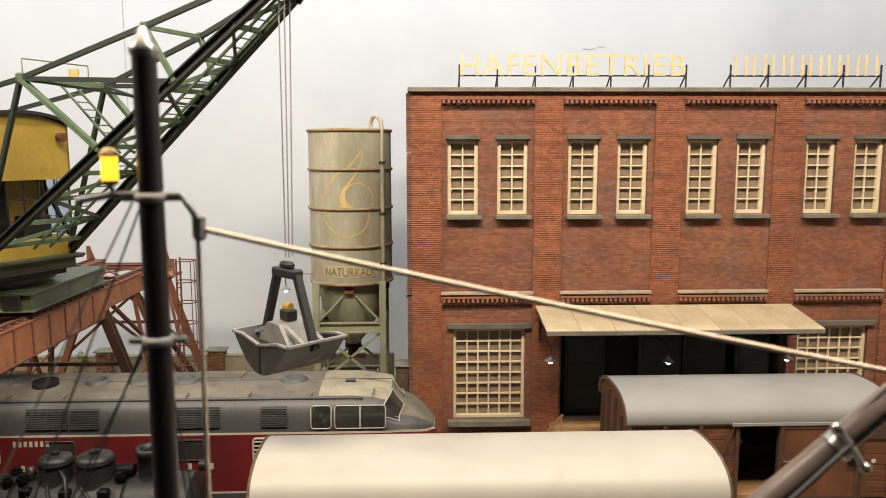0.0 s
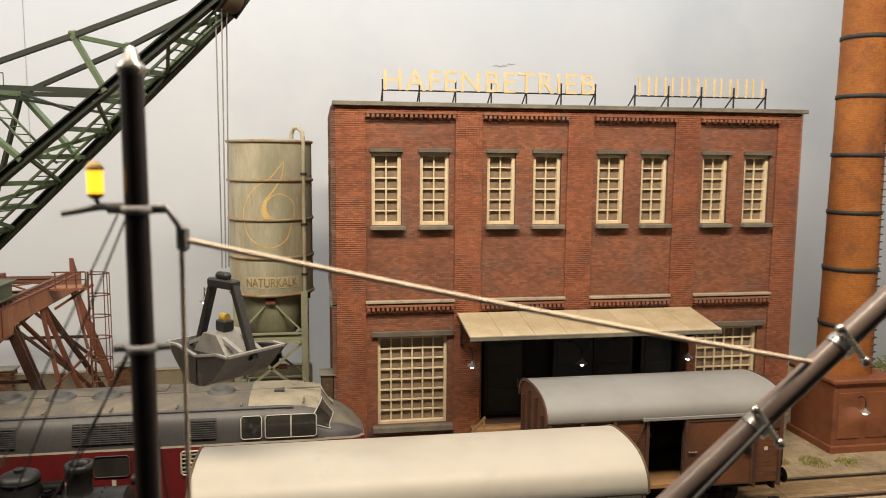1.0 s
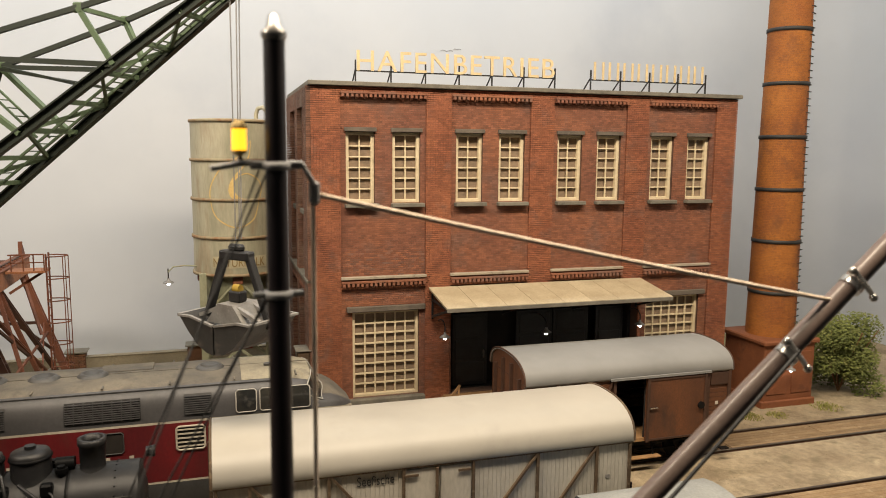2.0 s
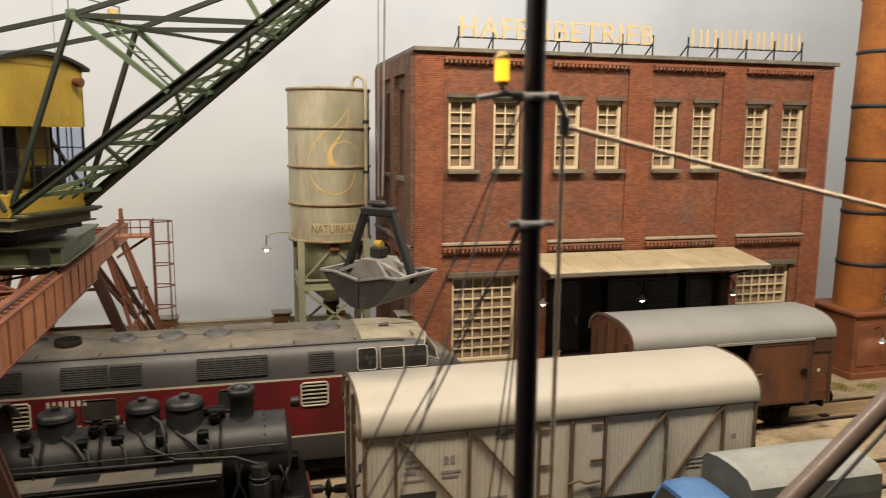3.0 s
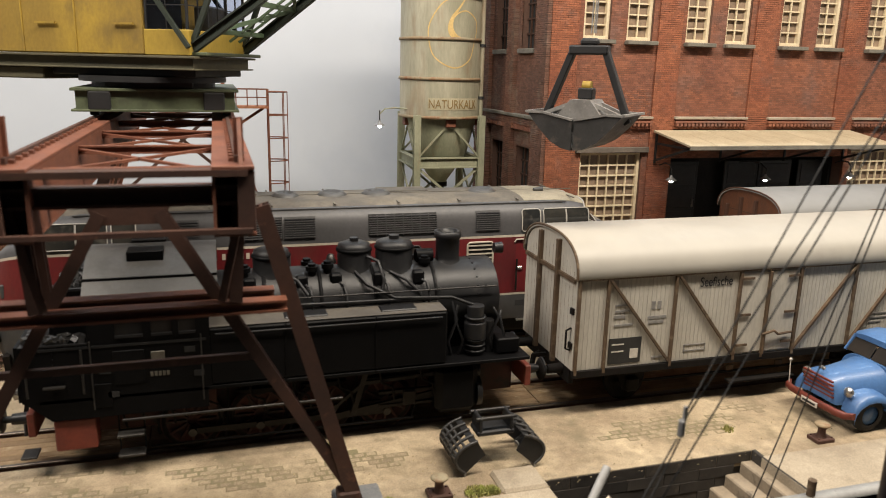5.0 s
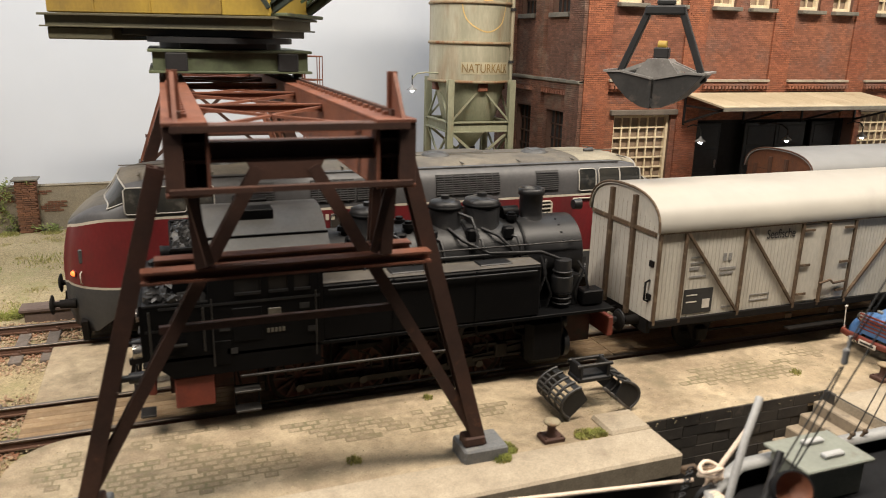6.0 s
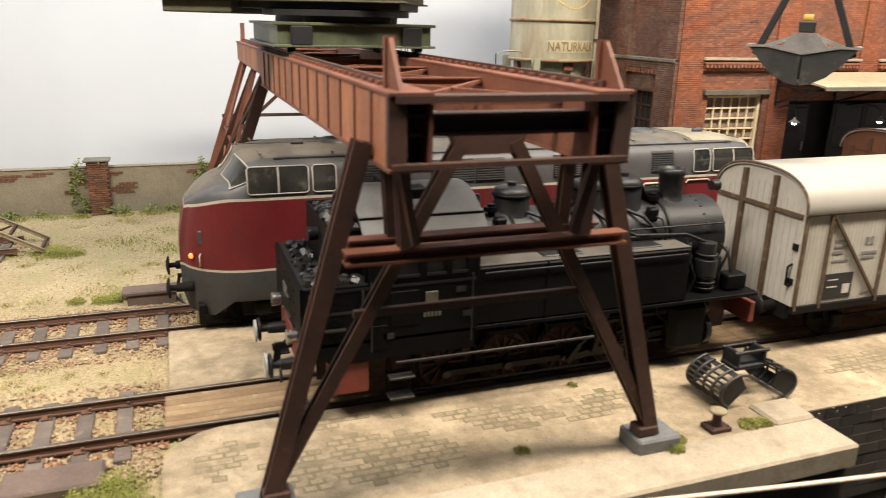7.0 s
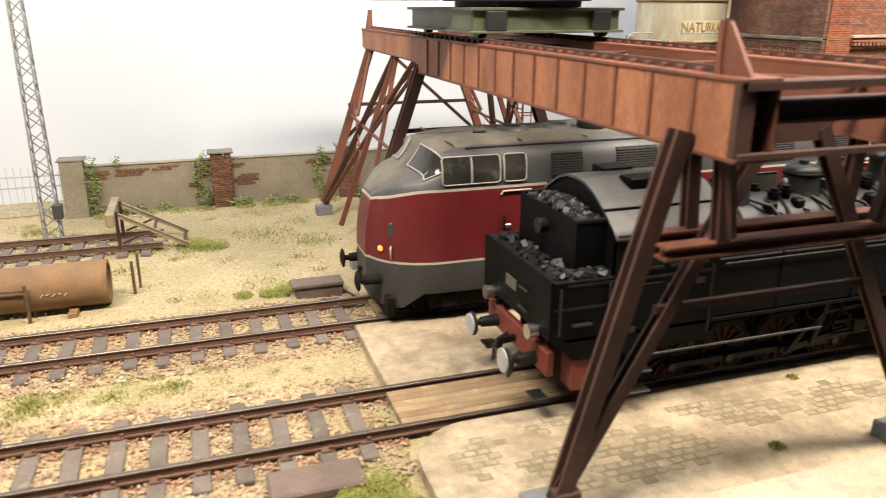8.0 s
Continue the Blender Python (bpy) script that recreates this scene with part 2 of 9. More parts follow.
    railtop=mat("rail_bright", (0.2, 0.17, 0.14), (0.14, 0.11, 0.09), s1=0.4, rough=0.42, metal=0.8),
    concrete=mat("quay_concrete", (0.44, 0.375, 0.28), (0.33, 0.275, 0.2), (0.17, 0.135, 0.098), s1=0.45, s2=5, k3=0.56, w3=0.25, rough=0.9, bump=0.3, fine=0.2, grit=0.25),
    # very dark brown-grey with random paler patches
    quaywall=mat("dark_quay_wall", (0.055, 0.047, 0.038), (0.035, 0.03, 0.026), (0.1, 0.08, 0.06), s1=0.8, k3=0.64, rough=0.8, bump=0.4, rnd=0.2),
    water=mat("dock_water", (0.012, 0.014, 0.013), (0.018, 0.018, 0.015), s1=0.4, rough=0.12, bump=0.25, bs=3),
    backdrop=mat("painted_sky", (0.47, 0.5, 0.545), (0.53, 0.55, 0.58), (0.4, 0.43, 0.485), s1=0.05, s2=0.6, k3=0.55, w3=0.3, rough=0.95, bump=0.0, fine=0.03),
    plaster=mat("grey_plaster", (0.3, 0.26, 0.185), (0.23, 0.2, 0.145), (0.15, 0.13, 0.095), s1=0.6, k3=0.6, w3=0.2, rough=0.95, bump=0.4, grit=0.3),
    red=mat("loco_red", (0.14, 0.012, 0.014), (0.085, 0.01, 0.012), (0.075, 0.026, 0.02), s1=0.7, k3=0.58, w3=0.3, streak=0.5, rough=0.42, bump=0.04),
    locogrey=mat("loco_grey", (0.072, 0.07, 0.072), (0.058, 0.057, 0.058), (0.1, 0.092, 0.08), s1=0.7, k3=0.62, w3=0.3, rough=0.5, bump=0.03),
    locoroof=mat("dusty_roof", (0.165, 0.143, 0.108), (0.085, 0.077, 0.066), (0.04, 0.036, 0.032), s1=0.6, k3=0.52, w3=0.3, rough=0.75, bump=0.06, grit=0.2),
    skirt=mat("loco_skirt", (0.05, 0.05, 0.05), (0.038, 0.037, 0.036), (0.085, 0.07, 0.055), s1=0.8, rough=0.6),
    creamroof=mat("cream_dusted_roof", (0.29, 0.26, 0.19), (0.19, 0.168, 0.122), (0.085, 0.076, 0.062), s1=0.9, k3=0.54, w3=0.25, rough=0.75, bump=0.06, grit=0.2),
    stripe=mat("cream_stripe", (0.47, 0.43, 0.35), (0.38, 0.34, 0.27), rough=0.5, bump=0.0),
    black=mat("loco_black", (0.004, 0.004, 0.0045), (0.003, 0.003, 0.0033), (0.01, 0.009, 0.0075), s1=0.8, k3=0.62, w3=0.35, rough=0.48, bump=0.12, spec=0.1),
    boiler=mat("boiler_black", (0.014, 0.014, 0.015), (0.008, 0.008, 0.0085), (0.045, 0.042, 0.038), s1=1.1, k3=0.57, w3=0.3, rough=0.42, bump=0.18, spec=0.35),
    # red taken almost to black to hold the shade under the locomotive
    wheelred=mat("shaded_frame_red", (0.045, 0.009, 0.006), (0.026, 0.007, 0.005), (0.009, 0.006, 0.005), s1=1.5, k3=0.5, rough=0.6, spec=0.3),
    footgrey=mat("blue_grey_footing", (0.2, 0.205, 0.21), (0.15, 0.155, 0.16), (0.26, 0.24, 0.2), s1=1.0, k3=0.6, w3=0.25, rough=0.85, bump=0.3, grit=0.2),
    # rod steel, darkened along with the shaded running gear
    darkrod=mat("dark_rod_steel", (0.02, 0.017, 0.015), (0.012, 0.01, 0.009), (0.035, 0.028, 0.022), s1=1.5, rough=0.5, metal=0.3, spec=0.3),
    moss=mat("moss_green", (0.24, 0.25, 0.05), (0.18, 0.2, 0.04), (0.3, 0.28, 0.09), s1=2.0, k3=0.55, island=0.3, rough=0.9, bump=0.0, fine=0.0),
    rod=mat("rod_steel", (0.05, 0.047, 0.043), (0.03, 0.028, 0.027), rough=0.42, metal=0.6),
    gwall=mat("grey_wagon_boards", (0.5, 0.47, 0.405), (0.46, 0.43, 0.37), (0.3, 0.24, 0.17), s1=0.7, k3=0.72, w3=0.25, streak=0.3, rough=0.7, bump=0.1),
    gframe=mat("rusty_frame", (0.1, 0.062, 0.033), (0.07, 0.044, 0.025), (0.15, 0.108, 0.066), s1=2.0, k3=0.54, rough=0.8),
    groof=mat("pale_roof", (0.38, 0.357, 0.312), (0.32, 0.302, 0.266), (0.24, 0.225, 0.2), s1=0.22, s2=3, k3=0.6, w3=0.35, rough=0.5, bump=0.02, fine=0.04),
    bwall=mat("brown_wagon_boards", (0.15, 0.054, 0.021), (0.09, 0.034, 0.016), (0.035, 0.02, 0.014), s1=0.8, k3=0.53, w3=0.3, streak=0.5, rough=0.65, rnd=0.05, grit=0.2),
    bframe=mat("brown_wagon_frame", (0.08, 0.035, 0.019), (0.055, 0.025, 0.015), (0.11, 0.055, 0.03), s1=1.5, rough=0.75),
    broof=mat("grey_wagon_roof", (0.235, 0.235, 0.23), (0.2, 0.2, 0.195), (0.15, 0.145, 0.135), s1=0.4, s2=3, k3=0.64, w3=0.3, rough=0.6, bump=0.02, fine=0.05),
    under=mat("underframe_dark", (0.006, 0.0055, 0.005), (0.01, 0.008, 0.007), (0.022, 0.016, 0.011), s1=1.5, rough=0.75, spec=0.15),
    white=mat("white_marking", (0.62, 0.58, 0.52), (0.5, 0.46, 0.4), s1=4, rough=0.6, bump=0.0),
    blackmark=mat("black_marking", (0.025, 0.025, 0.025), rough=0.6, bump=0.0),
    chrome=mat("bright_metal", (0.55, 0.53, 0.5), (0.45, 0.43, 0.4), rough=0.28, metal=0.9, bump=0.0),
    blue=mat("truck_blue", (0.085, 0.19, 0.4), (0.065, 0.15, 0.34), (0.13, 0.2, 0.33), s1=0.9, k3=0.62, w3=0.25, rough=0.38, bump=0.03, coat=0.15),
    truckred=mat("grille_red", (0.2, 0.04, 0.025), (0.14, 0.028, 0.02), rough=0.5, bump=0.0),
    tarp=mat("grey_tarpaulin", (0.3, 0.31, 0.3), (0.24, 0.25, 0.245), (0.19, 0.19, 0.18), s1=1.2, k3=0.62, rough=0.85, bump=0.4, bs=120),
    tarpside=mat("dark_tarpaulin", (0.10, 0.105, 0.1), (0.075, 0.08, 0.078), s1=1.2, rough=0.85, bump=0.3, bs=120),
    rubber=mat("tyre_rubber", (0.018, 0.018, 0.018), (0.028, 0.026, 0.024), rough=0.85),
    mast=mat("dark_mast_varnish", (0.009, 0.006, 0.008), (0.013, 0.008, 0.01), rough=0.4, bump=0.05, coat=0.15),
    spar=mat("spar_brown_grey", (0.17, 0.125, 0.105), (0.125, 0.09, 0.078), rough=0.42, bump=0.05, coat=0.2),
    rope=mat("hemp_rope", (0.8, 0.66, 0.53), (0.72, 0.58, 0.45), s1=8, rough=0.95, bump=0.5, bs=90),
    cable=mat("dark_rigging", (0.05, 0.05, 0.05), (0.035, 0.034, 0.033), rough=0.7, bump=0.0),
    deck=mat("ship_grey_green", (0.22, 0.235, 0.195), (0.18, 0.19, 0.16), (0.13, 0.11, 0.08), s1=1.2, k3=0.58, w3=0.25, rough=0.6),
    hull=mat("black_hull", (0.009, 0.0095, 0.011), (0.013, 0.013, 0.014), (0.026, 0.021, 0.016), s1=0.8, rough=0.8, spec=0.12),
    copper=mat("rusty_cowl", (0.24, 0.095, 0.05), (0.18, 0.07, 0.04), rough=0.6),
    polewhite=mat("grey_white_pole", (0.45, 0.45, 0.44), (0.36, 0.36, 0.35), rough=0.5),
    leaf=mat("leaf_green", (0.17, 0.195, 0.05), (0.11, 0.135, 0.033), (0.24, 0.24, 0.08), s1=1.5, k3=0.55, island=0.35, rough=0.8, bump=0.0, fine=0.0),
    grass=mat("dry_grass", (0.27, 0.28, 0.075), (0.34, 0.31, 0.11), (0.19, 0.215, 0.05), s1=0.8, k3=0.55, island=0.35, rough=0.9, bump=0.0, fine=0.0),
    straw=mat("straw_tufts", (0.46, 0.39, 0.19), (0.36, 0.33, 0.14), (0.27, 0.27, 0.09), s1=0.6, k3=0.56, island=0.25, rough=0.9, bump=0.0, fine=0.0),
    coal=mat("coal", (0.012, 0.012, 0.0125), (0.022, 0.021, 0.02), island=0.4, rough=0.4, bump=0.2),
    pipe=mat("rusty_pipe", (0.23, 0.125, 0.05), (0.14, 0.085, 0.045), (0.1, 0.075, 0.05), s1=0.9, k3=0.58, w3=0.2, streak=1.0, rough=0.8),
    galv=mat("galvanised_lattice", (0.3, 0.3, 0.3), (0.22, 0.22, 0.22), rough=0.6, metal=0.2),
    signgold=mat("gold_sign_letter", (0.68, 0.54, 0.32), (0.6, 0.46, 0.26), s1=4, rough=0.5, bump=0.0),
    lampwhite=glow("lamp_bulb", (1.0, 0.96, 0.9), 30.0),
    amber=glow("amber_lamp_glass", (1.0, 0.5, 0.03), 2.2),
    tail=glow("red_tail_lamp", (1.0, 0.15, 0.03), 2.2),
    cabglass=mat("dark_cab_glass", (0.02, 0.019, 0.018), (0.035, 0.03, 0.026), rough=0.2, bump=0.0, spec=0.05, fine=0.0),
)

# ---------------------------------------------------------------- mesh helpers
class G:
    """Collects the faces of one mesh."""

    def __init__(self):
        self.v, self.f, self.s = [], [], []

    def add(self, verts, faces, smooth=False):
        k = len(self.v)
        self.v.extend(tuple(p) for p in verts)
        self.f.extend(tuple(i + k for i in q) for q in faces)
        self.s.extend([smooth] * len(faces))
        return self

    def box(self, cx, cy, cz, sx, sy, sz, b=0.0, rz=0.0, m=None):
        hx, hy, hz = sx / 2, sy / 2, sz / 2
        b = min(b, hx * 0.9, hy * 0.9, hz * 0.9)
        vs, fs = [], []
        if b <= 0:
            vs = [(x, y, z) for z in (-hz, hz) for y in (-hy, hy) for x in (-hx, hx)]
            fs = [(0, 2, 3, 1), (4, 5, 7, 6), (0, 1, 5, 4), (2, 6, 7, 3), (0, 4, 6, 2), (1, 3, 7, 5)]
        else:
            idx = {}
            for sx_ in (-1, 1):
                for sy_ in (-1, 1):
                    for sz_ in (-1, 1):
                        for a in range(3):
                            d = [hx - b, hy - b, hz - b]
                            d[a] += b
                            idx[(sx_, sy_, sz_, a)] = len(vs)
                            vs.append((sx_ * d[0], sy_ * d[1], sz_ * d[2]))
            sg = (-1, 1)

            def put(q):
                pts = [Vector(vs[i]) for i in q]
                nrm = (pts[1] - pts[0]).cross(pts[2] - pts[0])
                if nrm.dot(sum(pts, Vector())) < 0:
                    q = q[::-1]
                fs.append(tuple(q))

            for s in sg:
                put([idx[(s, -1, -1, 0)], idx[(s, 1, -1, 0)], idx[(s, 1, 1, 0)], idx[(s, -1, 1, 0)]])
                put([idx[(-1, s, -1, 1)], idx[(1, s, -1, 1)], idx[(1, s, 1, 1)], idx[(-1, s, 1, 1)]])
                put([idx[(-1, -1, s, 2)], idx[(1, -1, s, 2)], idx[(1, 1, s, 2)], idx[(-1, 1, s, 2)]])
                for t in sg:
                    put([idx[(s, t, -1, 0)], idx[(s, t, 1, 0)], idx[(s, t, 1, 1)], idx[(s, t, -1, 1)]])
                    put([idx[(s, -1, t, 0)], idx[(s, 1, t, 0)], idx[(s, 1, t, 2)], idx[(s, -1, t, 2)]])
                    put([idx[(-1, s, t, 1)], idx[(1, s, t, 1)], idx[(1, s, t, 2)], idx[(-1, s, t, 2)]])
                    for u in sg:
                        put([idx[(s, t, u, 0)], idx[(s, t, u, 1)], idx[(s, t, u, 2)]])
        m = m or (Matrix.Translation((cx, cy, cz)) @ Matrix.Rotation(radians(rz), 4, "Z"))
        return self.add([m @ Vector(p) for p in vs], fs)

    def span(self, x0, x1, y0, y1, z0, z1, b=0.0):
        return self.box((x0 + x1) / 2, (y0 + y1) / 2, (z0 + z1) / 2, abs(x1 - x0), abs(y1 - y0), abs(z1 - z0), b)

    def bar(self, p, q, w, h, up=(0, 0, 1), b=0.0):
        """A square-cut beam from p to q."""
        p, q = Vector(p), Vector(q)
        x = (q - p).normalized()
        up = Vector(up)
        if abs(x.dot(up)) > 0.99:
            up = Vector((0, 1, 0))
        y = up.cross(x).normalized()
        z = x.cross(y)
        m = Matrix((x, y, z)).transposed().to_4x4()
        m.translation = (p + q) / 2
        return self.box(0, 0, 0, (q - p).length, w, h, b, 0, m)

    def ibeam(self, p, q, w, h, t=0.06, up=(0, 0, 1)):
        p, q = Vector(p), Vector(q)
        x = (q - p).normalized()
        u = Vector(up)
        if abs(x.dot(u)) > 0.99:
            u = Vector((0, 1, 0))
        y = u.cross(x).normalized()
        z = x.cross(y)
        k, j = w / 2, h / 2
        prof = [(-k, -j), (k, -j), (k, -j + t), (t / 2, -j + t), (t / 2, j - t), (k, j - t), (k, j), (-k, j), (-k, j - t), (-t / 2, j - t), (-t / 2, -j + t), (-k, -j + t)]
        n = 12
        vs = [e + y * a + z * b for e in (p, q) for a, b in prof]
        self.add(vs, [(i, (i + 1) % n, n + (i + 1) % n, n + i) for i in range(n)])
        for o in (0, n):
            self.add([vs[o + i] for i in range(n)], [(0, 1, 2, 11), (11, 2, 3, 10), (3, 4, 9, 10), (4, 5, 8, 9), (5, 6, 7, 8)])
        return self

    def slab(self, holes, u0, u1, z0, z1, d0, d1, along="x"):
        """An upright slab with rectangular holes (u from, u to, z from, z to), in one piece."""
        us = sorted({u0, u1, *[min(max(h[k], u0), u1) for h in holes for k in (0, 1)]})
        zs = sorted({z0, z1, *[min(max(h[k], z0), z1) for h in holes for k in (2, 3)]})

        def solid(i, j):
            if not (0 <= i < len(us) - 1 and 0 <= j < len(zs) - 1):
                return False
            u, z = (us[i] + us[i + 1]) / 2, (zs[j] + zs[j + 1]) / 2
            return not any(h[0] < u < h[1] and h[2] < z < h[3] for h in holes)

        ids, vs, fs = {}, [], []

        def v(i, j, d):
            if (i, j, d) not in ids:
                ids[(i, j, d)] = len(vs)
                dd = (d0, d1)[d]
                vs.append((us[i], dd, zs[j]) if along == "x" else (dd, us[i], zs[j]))
            return ids[(i, j, d)]

        for i in range(len(us) - 1):
            for j in range(len(zs) - 1):
                if not solid(i, j):
                    continue
                for d in (0, 1):
                    fs.append((v(i, j, d), v(i + 1, j, d), v(i + 1, j + 1, d), v(i, j + 1, d)))
                for di, dj, a, b in ((-1, 0, (i, j), (i, j + 1)), (1, 0, (i + 1, j), (i + 1, j + 1)), (0, -1, (i, j), (i + 1, j)), (0, 1, (i, j + 1), (i + 1, j + 1))):
                    if not solid(i + di, j + dj):
                        fs.append((v(*a, 0), v(*b, 0), v(*b, 1), v(*a, 1)))
        return self.add(vs, fs)

    def cyl(self, p, q, r, r2=None, n=12, cap=True):
        p, q = Vector(p), Vector(q)
        r2 = r if r2 is None else r2
        x = (q - p).normalized()
        a = x.orthogonal().normalized()
        c = x.cross(a)
        ring = [a * math.cos(i * math.tau / n) + c * math.sin(i * math.tau / n) for i in range(n)]
        vs = [p + d * r for d in ring] + [q + d * r2 for d in ring]
        self.add(vs, [(i, (i + 1) % n, n + (i + 1) % n, n + i) for i in range(n)], True)
        if cap:
            self.add(vs[:n], [tuple(range(n - 1, -1, -1))])
            self.add(vs[n:], [tuple(range(n))])
        return self

    def tube(self, pts, r, n=8):
        pts = [Vector(p) for p in pts]
        rings, a = [], None
        for i, p in enumerate(pts):
            d = (pts[min(i + 1, len(pts) - 1)] - pts[max(i - 1, 0)]).normalized()
            a = d.orthogonal().normalized() if a is None else (a - d * a.dot(d)).normalized()
            c = d.cross(a)
            rings += [p + (a * math.cos(k * math.tau / n) + c * math.sin(k * math.tau / n)) * r for k in range(n)]
        fs = [(i * n + k, i * n + (k + 1) % n, (i + 1) * n + (k + 1) % n, (i + 1) * n + k) for i in range(len(pts) - 1) for k in range(n)]
        self.add(rings, fs, True)
        self.add(rings[:n], [tuple(range(n - 1, -1, -1))])
        return self.add(rings[-n:], [tuple(range(n))])

    def lathe(self, prof, o=(0, 0, 0), n=24, m=None, smooth=True):
        m = m or Matrix.Translation(o)
        vs = [m @ Vector((r * math.cos(k * math.tau / n), r * math.sin(k * math.tau / n), z)) for r, z in prof for k in range(n)]
        fs = [(i * n + k, i * n + (k + 1) % n, (i + 1) * n + (k + 1) % n, (i + 1) * n + k) for i in range(len(prof) - 1) for k in range(n)]
        return self.add(vs, fs, smooth)

    def prism(self, poly, axis, a, b, smooth=False):
        """Extrudes a polygon; for axis x its points are (y, z), for y (x, z), for z (x, y)."""
        def at(p, d):
            return {"x": (d, p[0], p[1]), "y": (p[0], d, p[1]), "z": (p[0], p[1], d)}[axis]
        n = len(poly)
        vs = [at(p, a) for p in poly] + [at(p, b) for p in poly]
        self.add(vs, [(i, (i + 1) % n, n + (i + 1) % n, n + i) for i in range(n)], smooth)
        self.add(vs[:n], [tuple(range(n - 1, -1, -1))])
        return self.add(vs[n:], [tuple(range(n))])

    def ball(self, c, r, n=10, sz=1.0):
        prof = [(max(1e-4, r * math.sin(i * math.pi / 6)), -r * sz * math.cos(i * math.pi / 6)) for i in range(7)]
        return self.lathe(prof, c, n)

    def mesh(self, name, fix=True):
        me = bpy.data.meshes.new(name)
        me.from_pydata(self.v, [], self.f)
        me.polygons.foreach_set("use_smooth", self.s)
        if fix and len(self.f) < 6000:
            bm = bmesh.new()
            bm.from_mesh(me)
            bmesh.ops.recalc_face_normals(bm, faces=bm.faces)
            bm.to_mesh(me)
            bm.free()
        me.update()
        return me


def at(x, y, z, rz=0.0):
    return pose(x * S, y * S, z * S, 0, 0, rz)


def thing(name, x, y, z, label, category, group="", rz=0.0):
    ob = new(name)
    ob.empty_display_size = 0.02
    ob.matrix_basis = at(x, y, z, rz) @ Matrix.Scale(S, 4)
    return tagged(ob, label, category, group)


SPLIT = {"brace", "cross_brace", "cheek", "windlass", "cleat", "lacing", "railing", "wall_cap", "pillar", "tie", "cross_pin", "frame_plate", "step_hanger",
         "lining", "slide_bar", "link", "roof_vent", "data_lines", "end_bracket", "loading_bay", "joint_plate", "mast_head", "rail_clip", "glazing_bar",
         "drive_box", "upper_wall", "chassis", "shackle_ball", "bunker_back", "coping_stone", "tie_rod", "web", "window_frame", "rail", "chain", "bulwark", "hatch_bar"}


def islands(g):
    """The separate pieces of a mesh that is being collected."""
    root = list(range(len(g.v)))

    def find(i):
        while root[i] != i:
            root[i] = root[root[i]]
            i = root[i]
        return i

    for f in g.f:
        for i in f[1:]:
            root[find(i)] = find(f[0])
    out = {}
    for f, s in zip(g.f, g.s):
        p = out.setdefault(find(f[0]), (G(), {}))
        for i in f:
            if i not in p[1]:
                p[1][i] = len(p[0].v)
                p[0].v.append(g.v[i])
        p[0].f.append(tuple(p[1][i] for i in f))
        p[0].s.append(s)
    return [p[0] for p in out.values()]


def part(name, g, material, parent, label=""):
    if name in SPLIT and isinstance(g, G):
        pieces = islands(g)
        for q in pieces[1:]:
            one_part(name, q, material, parent, label)
        g = pieces[0]
    return one_part(name, g, material, parent, label)


def one_part(name, g, material, parent, label=""):
    me = g if isinstance(g, bpy.types.Mesh) else g.mesh(name)
    if not me.materials:
        me.materials.append(M[material])
    ob = new(name, me)
    ob.parent = parent
    return tagged(ob, label)


def setting(name, g, material, label, category, kind="structure"):
    me = g.mesh(name)
    me.materials.append(M[material])
    ob = new(name, me)
    ob.matrix_basis = Matrix.Scale(S, 4)
    return tagged(ob, label, category, kind=kind)


def piece(name, me, parent, m):
    ob = new(name, me)
    ob.parent = parent
    ob.matrix_basis = m
    return ob


def lettering(text, size, depth=0.02, space=1.0):
    """A flat text as a mesh in the x-z plane, its lower left corner at the origin, facing -y."""
    cu = bpy.data.curves.new("text", "FONT")
    cu.body, cu.size, cu.extrude, cu.space_character = text, size, depth, space
    ob = bpy.data.objects.new("text", cu)
    scene.collection.objects.link(ob)
    bpy.context.view_layer.update()
    me = bpy.data.meshes.new_from_object(ob.evaluated_get(bpy.context.evaluated_depsgraph_get()))
    bpy.data.objects.remove(ob)
    me.transform(Matrix.Rotation(radians(90), 4, "X"))
    return me


def fit_width(me, width, height, x, y, z):
    xs = [v.co.x for v in me.vertices]
    zs = [v.co.z for v in me.vertices]
    me.transform(Matrix.Translation((x, y, z)) @ Matrix.Diagonal((width / (max(xs) - min(xs)), 1, height / (max(zs) - min(zs)), 1)) @ Matrix.Translation((-min(xs), 0, -min(zs))))
    return me


def arc(x, z, r, a0, a1, n):
    return [(x + r * math.cos(radians(a0 + (a1 - a0) * i / n)), z + r * math.sin(radians(a0 + (a1 - a0) * i / n))) for i in range(n + 1)]


rng = random.Random(7)

# ---------------------------------------------------------------- ground, quay, sky
GZ = -0.25   # level of the ballast ground; the paved yard lies at 0
YB, YF = -3.39, -8.45   # centre lines of the rear and the front track
GAUGE = 1.53


def bumpy(x0, x1, y0, y1, z, nx, ny, amp, freq):
    g = G()
    vs = []
    for j in range(ny + 1):
        for i in range(nx + 1):
            x, y = x0 + (x1 - x0) * i / nx, y0 + (y1 - y0) * j / ny
            vs.append((x, y, z + amp * noise.noise((x * freq, y * freq, z)) + 0.4 * amp * noise.noise((x * freq * 4, y * freq * 4, 3))))
    w = nx + 1
    return g.add(vs, [(j * w + i, j * w + i + 1, (j + 1) * w + i + 1, (j + 1) * w + i) for j in range(ny) for i in range(nx)], True)


ground = setting("ground", bumpy(-62, 36, -12.3, 13, GZ, 230, 60, 0.07, 0.5), "ground", "sandy ground with sparse dry grass", "ground")

